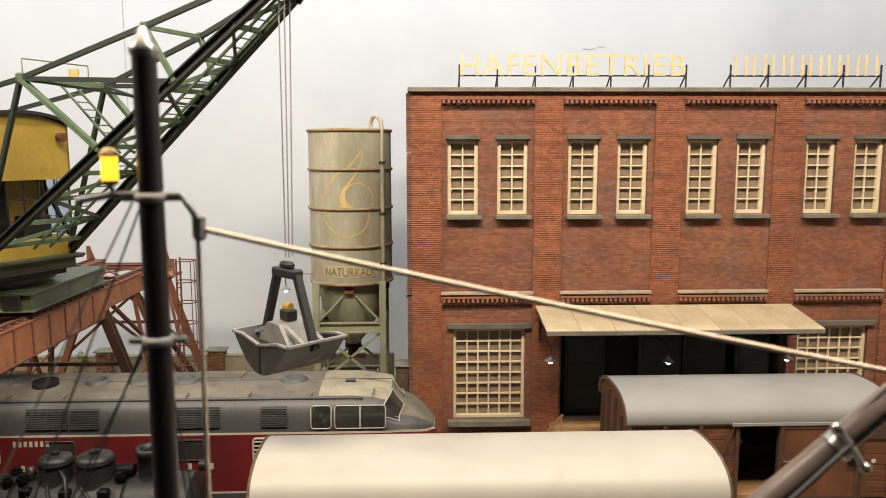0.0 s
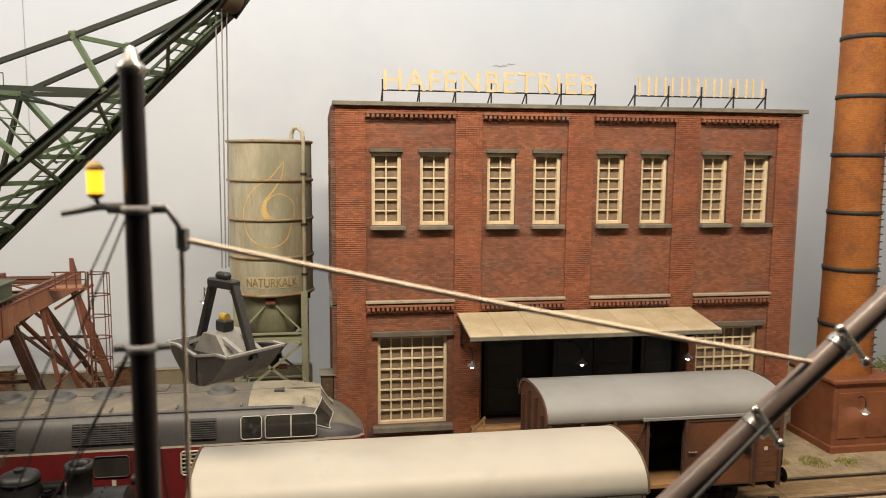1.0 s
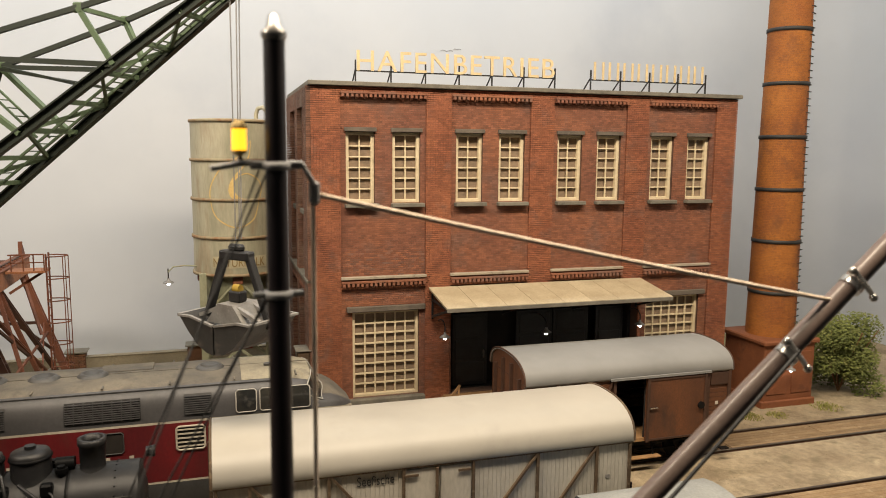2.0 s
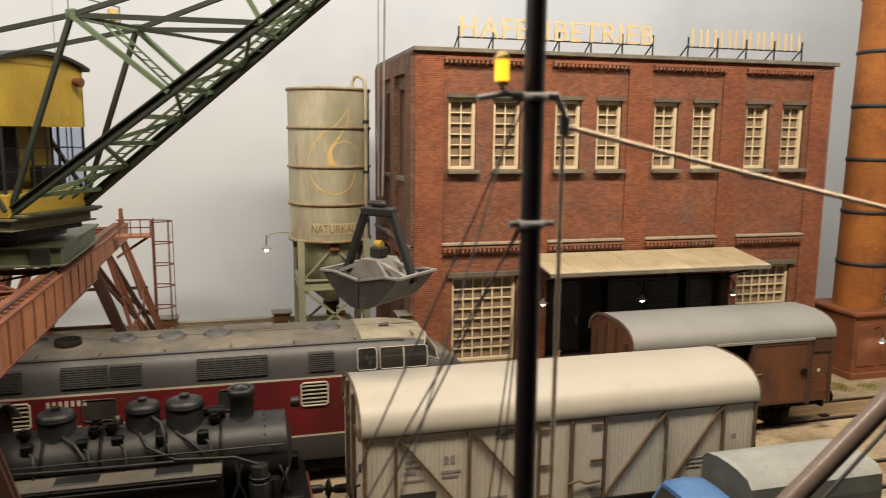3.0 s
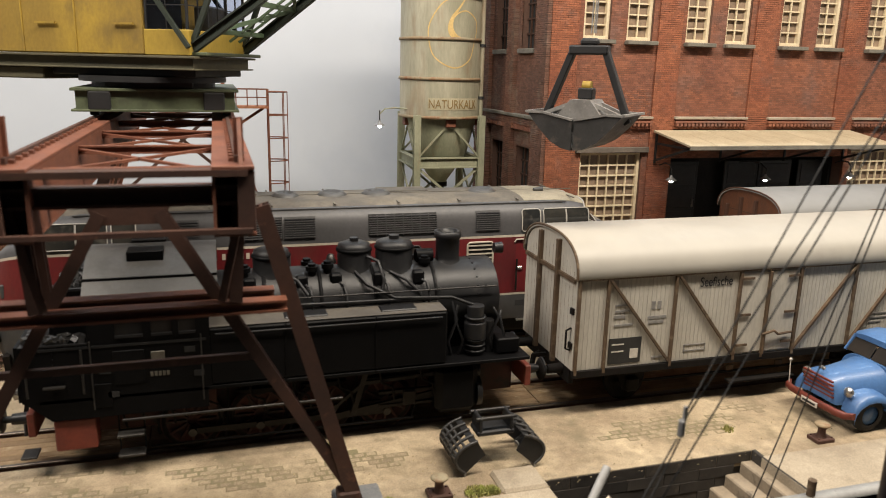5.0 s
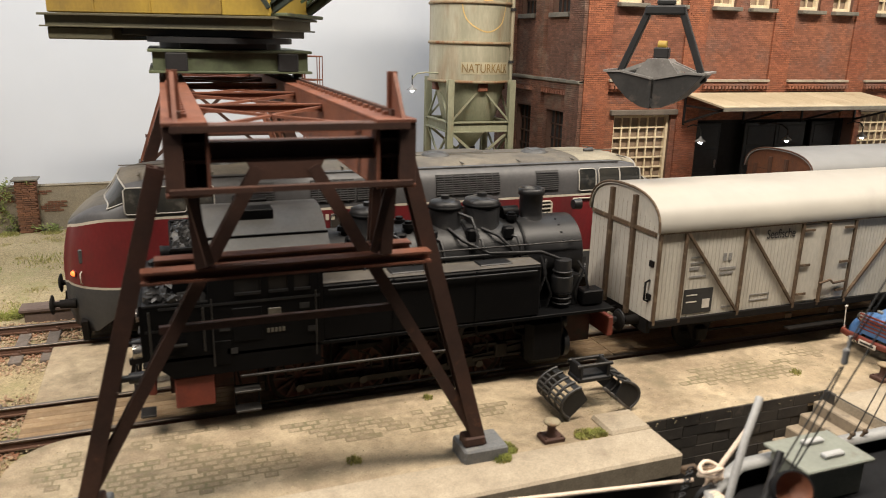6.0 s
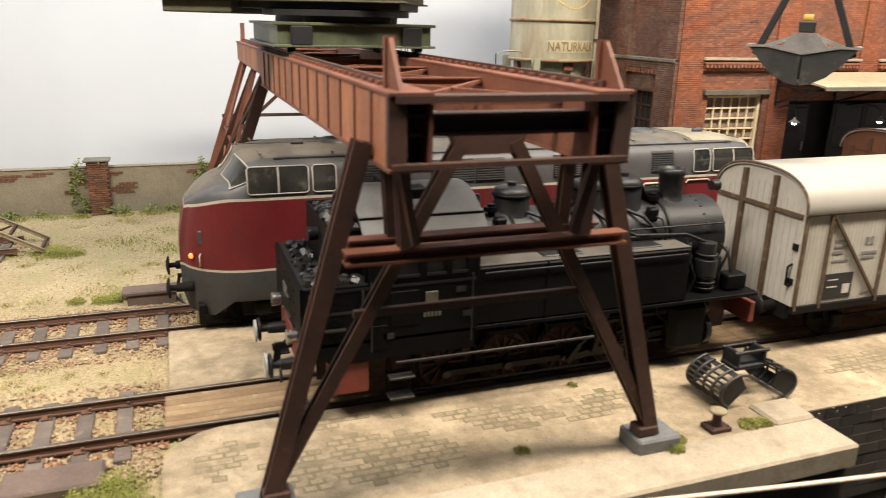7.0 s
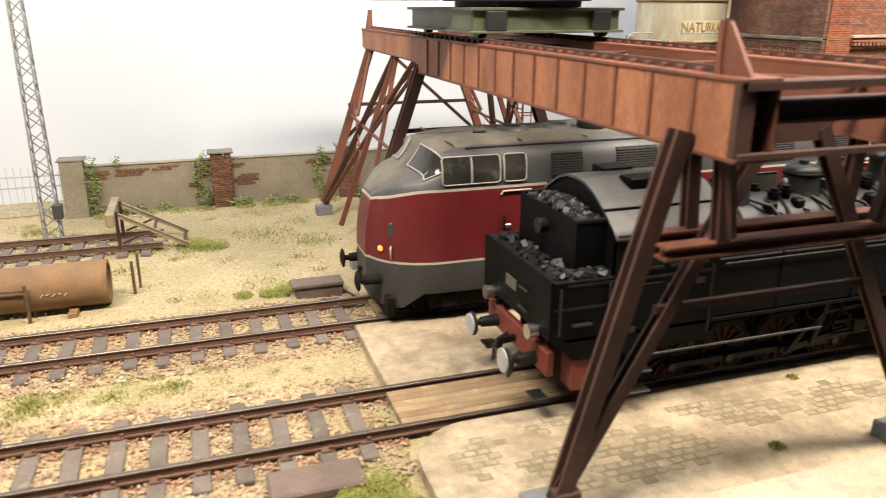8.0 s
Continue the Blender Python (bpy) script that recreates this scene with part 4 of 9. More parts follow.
for px in (5.05, 8.0, 11.0, 13.4):
    part("pier", G().span(px, px + 0.65, -2.25, -1.6, -0.05, 1.4, 0.02), "brick", platform, "brick pier")
# added dark sheet that paints the shade under the platform
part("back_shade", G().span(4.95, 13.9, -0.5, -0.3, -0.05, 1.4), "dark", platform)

stair = thing("platform_stairs", 0, 0, 0, "short timber stairs with handrail up to the platform", "stairs")
for k in range(7):
    part("tread", G().box(3.72 + 0.2 * k, -1.5, 0.22 + 0.22 * k, 0.3, 1.0, 0.05, 0.01), "wood", stair)
for y in (-2.02, -0.98):
    part("stringer", G().bar((3.5, y, 0.05), (5.0, y, 1.7), 0.06, 0.24), "wood", stair)
part("handrail", G().bar((3.5, -2.04, 1.0), (5.0, -2.04, 2.75), 0.06, 0.08), "wood", stair)
for k in range(6):
    part("baluster", G().bar((3.55 + 0.28 * k, -2.04, 0.1 + 0.31 * k), (3.55 + 0.28 * k, -2.04, 1.05 + 0.325 * k), 0.05, 0.05), "wood", stair)

drum = thing("oil_drum", 3.5, -2.1, -0.02, "dented grey-brown drum with its round lid leaning on it", "drum")
part("body", G().lathe([(0, 0), (0.3, 0), (0.3, 0.28), (0.32, 0.3), (0.3, 0.32), (0.3, 0.6), (0.32, 0.62), (0.3, 0.64), (0.3, 0.9), (0.27, 0.9), (0.26, 0.86), (0, 0.86)], n=20), "gframe", drum)
part("lid", G().lathe([(0, 0), (0.33, 0), (0.34, 0.03), (0.3, 0.05), (0.2, 0.04), (0.1, 0.06), (0, 0.06)], n=20, m=Matrix.Translation((0.12, -0.12, 1.2)) @ Euler((radians(75), 0, radians(-20))).to_matrix().to_4x4()), "gframe", drum)

canopy = thing("canopy", 0, 0, 0, "sloping pale sheet canopy over the loading platform", "canopy")
for k in range(8):
    a = 4.34 + 9.1 * k / 8
    part("sheet", G().prism([(-0.12, 5.97), (-2.48, 5.63), (-2.48, 5.7), (-0.12, 6.04)], "x", a, a + 9.1 / 8 - 0.012), "canopy", canopy)
part("fascia", G().span(4.34, 13.44, -2.5, -2.44, 5.54, 5.68, 0.01), "stone", canopy)
for bx in (4.5, 7.4, 10.4, 13.3):
    part("bracket", G().bar((bx, -0.1, 4.9), (bx, -2.3, 5.58), 0.06, 0.08).bar((bx, -0.1, 5.55), (bx, -2.4, 5.55), 0.06, 0.08).bar((bx, -0.1, 4.8), (bx, -0.1, 5.9), 0.06, 0.08), "steel", canopy)


def wall_lamp(x, y, z, yw):
    """A small enamel lamp on a bent arm; z is the bulb."""
    t = thing("wall_lamp", x, y, z, "lit enamel lamp on a curved arm", "lamp", "small yard lamps")
    d = yw - y
    part("arm", G().tube([(0, d, 0.5), (0, d * 0.6, 0.62), (0, d * 0.2, 0.6), (0, 0, 0.45), (0, 0, 0.2)], 0.025, 6), "steel", t)
    part("shade", G().lathe([(0.04, 0.24), (0.06, 0.16), (0.2, 0.06), (0.21, 0.04), (0.05, 0.13), (0.03, 0.2)], n=14), "galv", t)
    part("bulb", G().ball((0, 0, 0.03), 0.085), "lampwhite", t)
    return t


wall_lamp(4.76, -0.9, 4.22, -0.05)
wall_lamp(8.79, -1.1, 4.21, 0.5)
wall_lamp(13.04, -0.87, 4.21, -0.05)

cabinet = thing("meter_cabinet", -0.45, 0.4, 2.9, "small grey-brown box on the side wall with pipes", "cabinet")
part("body", G().box(0.1, 0, 0.45, 0.5, 0.8, 0.95, 0.03), "gframe", cabinet)
part("pipe", G().tube([(0.1, 0.1, 0.0), (0.1, 0.1, -0.4), (-0.1, 0.1, -0.6), (-0.1, 0.1, -2.9)], 0.04, 6), "steel", cabinet)
part("hood", G().box(0.1, 0, 0.96, 0.6, 0.9, 0.06, 0.02), "stone", cabinet)

# roof sign
sign = thing("roof_sign", 0, 0, FH + 0.16, "gold letters on a steel frame along the roof edge", "sign")
for a, b in ((1.66, 9.5), (11.05, 16.35)):
    part("rail", G().bar((a, 0.25, 0.42), (b, 0.25, 0.42), 0.05, 0.05), "steel", sign)
    n = 7 if b < 10 else 5
    for k in range(n):
        x = a + (b - a) * k / (n - 1)
        part("support", G().bar((x, 0.25, 0.0), (x, 0.25, 0.8), 0.05, 0.05).bar((x, 0.95, 0.0), (x, 0.25, 0.5), 0.04, 0.04), "steel", sign)
txt = fit_width(lettering("HAFENBETRIEB", 0.7, 0.03, 1.1), 7.75, 0.72, 1.7, 0.2, 0.42)
part("word", txt, "signgold", sign, "gold word HAFENBETRIEB")
for k in range(8):
    x = 11.15 + 0.655 * k
    part("letter_bar", G().span(x, x + 0.09, 0.17, 0.23, 0.42, 1.12, 0.01).span(x + 0.37, x + 0.46, 0.17, 0.23, 0.42, 1.12, 0.01), "signgold", sign, "plain gold upright bars")

# ---------------------------------------------------------------- silo
silo = thing("lime_silo", -2.53, 4.85, -0.25, "weathered grey-green lime silo with rust streaks on a steel frame", "silo")
SZ = 0.25
R = 1.66
prof = [(0, 12.32), (R - 0.2, 12.34), (R, 12.26)]
for i in range(4):
    a = 12.2 - 1.52 * i
    prof += [(R, a), (R, a - 1.38)]
prof += [(R, 6.2)]
part("barrel", G().lathe([(r, z + SZ) for r, z in prof][::-1], n=48), "silo", silo)
for z in (12.26, 10.74, 9.2, 7.7, 6.22):
    part("hoop", G().lathe([(R - 0.01, z + SZ - 0.06), (R + 0.06, z + SZ - 0.05), (R + 0.06, z + SZ + 0.05), (R - 0.01, z + SZ + 0.06)], n=48), "rusthoop", silo, "rusty raised hoop")
part("cone", G().lathe([(0.3, 3.5 + SZ), (0.34, 3.6 + SZ), (1.1, 4.7 + SZ), (R - 0.2, 6.15 + SZ), (R - 0.2, 6.2 + SZ)], n=40), "silogreen", silo)
part("outlet", G().lathe([(0, 2.9 + SZ), (0.22, 2.9 + SZ), (0.22, 3.3 + SZ), (0.34, 3.32 + SZ), (0.34, 3.5 + SZ), (0.3, 3.52 + SZ)], n=20), "steel", silo)
part("valve_wheel", G().cyl((0.2, -0.3, 3.0 + SZ), (0.55, -0.3, 3.0 + SZ), 0.1, n=10), "truckred", silo, "red valve")
L = 1.32
for sx in (-1, 1):
    for sy in (-1, 1):
        part("leg", G().ibeam((sx * L, sy * L, 0), (sx * L, sy * L, 6.3 + SZ), 0.26, 0.26, 0.05), "silogreen", silo)
for sx, sy in ((1, 0), (0, 1), (-1, 0), (0, -1)):
    for z in (4.45, 2.0):
        p, q = ((sx * L, -L, z + SZ), (sx * L, L, z + SZ)) if sx else ((-L, sy * L, z + SZ), (L, sy * L, z + SZ))
        part("girder", G().ibeam(p, q, 0.24, 0.42 if z > 4 else 0.22, 0.05), "silogreen", silo)
    p, q = ((sx * L, -L), (sx * L, L)) if sx else ((-L, sy * L), (L, sy * L))
    part("brace", G().bar((*p, 2.1 + SZ), (*q, 4.3 + SZ), 0.06, 0.1).bar((*q, 2.1 + SZ), (*p, 4.3 + SZ), 0.06, 0.1), "silogreen", silo)
    part("brace", G().bar((*p, 0.2), (*q, 1.9 + SZ), 0.06, 0.1).bar((*q, 0.2), (*p, 1.9 + SZ), 0.06, 0.1), "silogreen", silo)
    mid = ((p[0] + q[0]) / 2, (p[1] + q[1]) / 2, 6.0 + SZ)
    part("brace", G().bar((*p, 4.6 + SZ), mid, 0.07, 0.07).bar((*q, 4.6 + SZ), mid, 0.07, 0.07), "silogreen", silo)
    part("gusset", G().box(mid[0] * 1.02, mid[1] * 1.02, mid[2], 0.4, 0.4, 0.32, 0.03), "rust", silo)
px, py = R * math.sin(radians(52)) + 0.04, -R * math.cos(radians(52)) - 0.06
part("filler_pipe", G().tube([(px, py, 0.4), (px, py, 12.3 + SZ), (px - 0.03, py + 0.03, 12.62 + SZ), (px - 0.2, py + 0.2, 12.82 + SZ), (px - 0.38, py + 0.38, 12.78 + SZ), (px - 0.46, py + 0.46, 12.55 + SZ), (px - 0.46, py + 0.46, 12.3 + SZ)], 0.085, 10), "silo", silo)
for z in (3.6, 5.4, 7.0, 9.0, 11.0):
    part("pipe_clamp", G().lathe([(0.13, z - 0.05), (0.13, z + 0.05)], (px, py, SZ), n=12), "band", silo)


def on_barrel(path, w, z_off=0.012):
    """A painted line along the barrel; path holds (angle from the front, z, width)."""
    g = G()
    vs = []
    for i, (a, z, k) in enumerate(path):
        a0, z0_ = path[max(i - 1, 0)][:2]
        a1, z1_ = path[min(i + 1, len(path) - 1)][:2]
        dx, dz = (a1 - a0) * R, z1_ - z0_
        ln = math.hypot(dx, dz) or 1
        nx, nz_ = -dz / ln * w * k / 2, dx / ln * w * k / 2
        for s in (-1, 1):
            aa, zz = a + s * nx / R, z + s * nz_
            vs.append(((R + z_off) * math.sin(aa), -(R + z_off) * math.cos(aa), zz + SZ))
    return g.add(vs, [(2 * i, 2 * i + 1, 2 * i + 3, 2 * i + 2) for i in range(len(path) - 1)], True)


# flame emblem: thin outline, swelling curl and inner arc, drawn as smooth strokes
def stroke(points, w):
    """Catmull-Rom curve through (across, z, width) points, laid on the barrel."""
    q = [points[0]] + points + [points[-1]]
    path = []
    for i in range(1, len(q) - 2):
        for k in range(8):
            t = k / 8
            c = [0.5 * (2 * q[i][j] + (q[i + 1][j] - q[i - 1][j]) * t + (2 * q[i - 1][j] - 5 * q[i][j] + 4 * q[i + 1][j] - q[i + 2][j]) * t * t + (3 * q[i][j] - q[i - 1][j] - 3 * q[i + 1][j] + q[i + 2][j]) * t ** 3) for j in range(3)]
            path.append((math.asin(c[0] / R) - 0.06, c[1], c[2]))
    return on_barrel(path, w)


part("emblem", stroke([(0.7, 11.5, 0.5), (0.2, 10.85, 1), (-0.4, 10.45, 1), (-0.8, 9.8, 1), (-0.85, 9.2, 1), (-0.62, 8.5, 1), (0.1, 8.12, 1), (0.72, 8.4, 1), (0.92, 8.95, 0.9), (0.93, 9.1, 0.5)], 0.05), "yellowline", silo, "thin ochre flame outline")
part("emblem", stroke([(0.7, 11.5, 0.5), (0.62, 10.9, 1.0), (0.33, 10.4, 1.4), (0.02, 9.97, 2.6), (-0.06, 9.6, 4.2), (0.06, 9.33, 4.6), (0.36, 9.2, 2.4), (0.78, 9.2, 0.8)], 0.05), "yellowline", silo, "swelling ochre curl")
part("emblem", stroke([(0.0, 9.85, 0.8), (0.22, 10.12, 1), (0.58, 10.22, 1), (0.95, 9.98, 1), (1.06, 9.6, 1), (0.94, 9.05, 0.8)], 0.045), "yellowline", silo, "thin ochre inner arc")
tb = G()
vs = []
for i in range(13):
    a = radians(-34 + 76 * i / 12)
    for z in (6.52, 6.98):
        vs.append(((R + 0.012) * math.sin(a), -(R + 0.012) * math.cos(a), z + SZ))
tb.add(vs, [(2 * i, 2 * i + 1, 2 * i + 3, 2 * i + 2) for i in range(12)], True)
part("name_band", tb, "bandcream", silo)
nm = fit_width(lettering("NATURKALK", 0.36, 0.004), 2.04, 0.34, -0.93, 0, 6.58 + SZ)
for v in nm.vertices:
    a = v.co.x / R
    rr = R + 0.028 - v.co.y
    v.co = (rr * math.sin(a), -rr * math.cos(a), v.co.z)
part("name", nm, "darkletter", silo, "dark word NATURKALK")
wall_lamp(-5.17, 4.3, 5.82, 4.3)
lamp_arm = thing("lamp_bracket", -5.17, 4.3, 6.3, "thin bent lamp bracket fixed to the silo frame", "bracket")
part("arm", G().tube([(0, 0, 0.0), (0.2, 0, 0.2), (0.6, 0.0, 0.24), (1.2, 0, 0.2)], 0.03, 6), "silogreen", lamp_arm)

# ---------------------------------------------------------------- chimney
ch = thing("factory_chimney", 20.95, 0.85, -0.05, "tall orange brick chimney with iron bands on a red-brown base", "chimney")
part("base", G().box(0.0, 0, 1.5, 2.7, 2.7, 3.0, 0.04), "block", ch, "red-brown rendered base block")
part("base_cornice", G().box(0.0, 0, 2.96, 3.0, 3.0, 0.22, 0.06), "block", ch)
part("base_plinth", G().box(0.0, 0, 0.15, 2.9, 2.9, 0.35, 0.04), "block", ch)
for s in (-1, 1):
    part("base_panel", G().box(s * 0.65, -1.36, 1.55, 1.0, 0.06, 1.9, 0.02), "block", ch)
cg = G()
z = 3.0
k = 0
while z < 22:
    r0 = 1.06 - 0.012 * (z - 3)
    n = 44
    for i in range(n):
        a0 = (i + (0.5 if k % 2 else 0)) * math.tau / n
        a1 = a0 + math.tau / n * 0.97
        ro = r0 + rng.uniform(-0.004, 0.004)
        q = [(ro * math.cos(a), ro * math.sin(a)) for a in (a0, a1)] + [((r0 - 0.08) * math.cos(a), (r0 - 0.08) * math.sin(a)) for a in (a1, a0)]
        cg.add([(x, y, z) for x, y in q] + [(x, y, z + 0.066) for x, y in q], [(0, 1, 5, 4), (4, 5, 6, 7), (0, 3, 2, 1), (1, 2, 6, 5), (0, 4, 7, 3)])
    z += 0.073
    k += 1
sh = part("shaft", G().lathe([(1.045, 2.9), (0.81, 22.2), (0.6, 22.2)], n=44), "mortar", ch)
tagged(part("brickwork", cg, "chimney", sh, "orange brick courses"), kind="stuff")
for i in range(9):
    z = 5.05 + 2.3 * i
    r0 = 1.06 - 0.012 * (z - 3)
    part("band", G().lathe([(r0 - 0.03, z - 0.085), (r0 + 0.045, z - 0.075), (r0 + 0.045, z + 0.075), (r0 - 0.03, z + 0.085)], n=44), "band", ch)
for i in range(60):
    z = 3.4 + 0.3 * i
    r0 = 1.06 - 0.012 * (z - 3)
    a = radians(-56)
    d, u = Vector((math.cos(a), math.sin(a), 0)), Vector((-math.sin(a), math.cos(a), 0))
    part("rung", G().tube([d * r0 + u * 0.16 + Vector((0, 0, z)), d * (r0 + 0.08) + u * 0.16 + Vector((0, 0, z)), d * (r0 + 0.08) - u * 0.16 + Vector((0, 0, z)), d * r0 - u * 0.16 + Vector((0, 0, z))], 0.02, 5), "band", ch)
wall_lamp(20.6, -1.0, 1.75, -0.6)
# ---------------------------------------------------------------- gantry of the portal crane
ORG = {}
WARP = {}      # stretches of a thing along the track
RISE = {}      # stretches of a thing in its height
UNWARPED = {"wheel", "tyre", "spokes", "crank_pin", "leaf_spring", "brake_block", "side_rod", "sand_pipe", "frame_pipe"}


def wthing(name, x, y, z, label, category, group="", dx=0.0):
    """A thing whose parts are given in the coordinates of the place, moved dx along the track."""
    t = thing(name, x + dx, y, z, label, category, group)
    ORG[t.name] = Vector((x, y, z))
    return t


def wpart(name, g, material, parent, label=""):
    top = parent if parent.parent is None else parent.parent
    o = ORG[top.name]
    if top.name in WARP and name not in UNWARPED:
        g.v = [(float(np.interp(p[0], *WARP[top.name])), p[1], p[2]) for p in g.v]
    if top.name in RISE:
        g.v = [(p[0], p[1], float(np.interp(p[2], *RISE[top.name]))) for p in g.v]
    g.v = [(p[0] - o.x, p[1] - o.y, p[2] - o.z) for p in g.v]
    return part(name, g, material, parent, label)


XL, XR = -14.48, -10.81
gantry = wthing("crane_gantry", -12.65, -2.7, 0, "rust-orange steel portal gantry standing over the tracks", "gantry")
for sgn, xo in ((1, XL), (-1, XR)):
    xi = xo + sgn * 0.62
    web = G().prism([(-13.42, 5.66), (-13.42, 6.6), (7.88, 6.6), (7.88, 5.98), (0.75, 5.92), (0.35, 5.66)], "x", xo + sgn * 0.03, xo + sgn * 0.09)
    beam = wpart("girder", web, "girder", gantry, "plate girder with riveted stiffeners")
    wpart("top_flange", G().span(min(xo, xi), max(xo, xi), -13.45, 7.9, 6.6, 6.66, 0.01), "rust", beam)
    wpart("bottom_flange", G().span(min(xo, xi), max(xo, xi), -13.45, 0.4, 5.6, 5.66, 0.01), "rust", beam)
    wpart("bottom_flange", G().bar(((xo + xi) / 2, 0.7, 5.9), ((xo + xi) / 2, 7.9, 5.95), 0.46, 0.05), "rust", beam)
    wpart("inner_web", G().prism([(-13.42, 5.66), (-13.42, 6.6), (7.88, 6.6), (7.88, 5.98), (0.75, 5.92), (0.35, 5.66)], "x", xi - sgn * 0.05, xi), "rust", beam)
    wpart("end_plate", G().span(min(xo, xo + sgn * 0.26), max(xo, xo + sgn * 0.26), -13.43, -13.3, 5.67, 6.59, 0.01), "rustdark", beam, "dark end post")
    for k in range(13):
        y = -12.5 + 1.0 * k
        wpart("stiffener", G().span(xo, xo + sgn * 0.04, y - 0.035, y + 0.035, 5.67, 6.59), "rust", beam)
    wpart("crane_rail", G().span(xo + sgn * 0.2, xo + sgn * 0.28, -13.0, 7.5, 6.66, 6.76), "rustdark", gantry)
    cl = G()
    for k in range(50):
        cl.box(xo + sgn * 0.24, -12.8 + 0.41 * k, 6.69, 0.24, 0.13, 0.06)
    wpart("rail_clip", cl, "rust", gantry)
    for y0, d in ((-13.4, 1), (7.85, -1)):
        e = wpart("end_stop", G().prism([(y0, 6.66), (y0 + d * 0.62, 6.66), (y0 + d * 0.62, 7.31), (y0 + d * 0.5, 7.31)], "x", xo + sgn * 0.16, xo + sgn * 0.22), "rust", gantry, "tapered end stop plate")
        wpart("post", G().bar((xo + sgn * 0.2, y0 + d * 0.62, 6.66), (xo + sgn * 0.2, y0 + d * 0.62, 7.33), 0.15, 0.1), "rust", e)

# ties and crosses between the girders
for k in range(7):
    y = -12.4 + 3.25 * k
    wpart("cross_tie", G().ibeam((XL + 0.6, y, 6.45), (XR - 0.6, y, 6.45), 0.14, 0.16, 0.03), "rust", gantry)
    if k < 6:
        wpart("cross_brace", G().bar((XL + 0.6, y, 6.46), (XR - 0.6, y + 3.25, 6.46), 0.08, 0.05).bar((XR - 0.6, y, 6.46), (XL + 0.6, y + 3.25, 6.46), 0.08, 0.05), "rust", gantry)
# end bars in the darker rust, which paints in their shaded front faces
for y, z, h in ((-13.3, 6.56, 0.1), (-13.1, 6.2, 0.3), (7.7, 6.35, 0.3)):
    wpart("end_beam", G().ibeam((XL + 0.1, y, z), (XR - 0.1, y, z), 0.34, h, 0.05), "rustdark", gantry)
wpart("end_bar", G().bar((XL + 0.05, -13.42, 5.68), (XR - 0.05, -13.42, 5.68), 0.12, 0.08), "rustdark", gantry)

# near trestle
foot_l, foot_r = Vector((-16.12, -12.45, 0.3)), Vector((-9.17, -12.5, 0.3))
for ft, top_x, apex in ((foot_l, -14.6, -13.1), (foot_r, -10.69, -12.25)):
    leg = wpart("leg", G().ibeam(ft, (top_x, -12.5, 5.9), 0.27, 0.27, 0.05, (0, 1, 0)), "rustdark", gantry, "splayed steel leg")
    wpart("strut", G().ibeam(ft + Vector((0, 0, 0.1)), (apex, -12.5, 5.85), 0.2, 0.22, 0.05, (0, 1, 0)), "rustdark", gantry)
    wpart("rivet_plate", G().box(ft.x + (0.12 if ft.x < -12 else -0.12), ft.y, 0.42, 0.42, 0.34, 0.2, 0.03), "rustdark", gantry)
wpart("low_tie", G().bar((-14.75, -12.5, 3.3), (-10.8, -12.5, 3.3), 0.1, 0.12), "rustdark", gantry)
wpart("apex_plate", G().prism([(-13.3, 5.98), (-12.06, 5.98), (-12.2, 5.66), (-13.16, 5.66)], "y", -12.6, -12.4), "rustdark", gantry)
for y, a, b in ((-12.78, -14.94, -10.34), (-12.15, -14.75, -10.5)):
    wpart("cross_beam", G().ibeam((a, y, 4.28), (b, y, 4.28), 0.28, 0.2, 0.04), "rust", gantry)
# posts and knees of the near end also carry shade as darker rust
for x in (-14.05, -11.15):
    for y in (-12.85, -12.15):
        wpart("post", G().ibeam((x, y, 4.4), (x + (-0.12 if x < -12 else 0.12), y, 6.3), 0.2, 0.2, 0.04, (0, 1, 0)), "rustdark", gantry)
for a, b in ((-11.35, -10.95), (-13.95, -14.3)):
    wpart("knee", G().bar((a, -12.9, 4.45), (b, -13.0, 6.2), 0.2, 0.12), "rustdark", gantry)

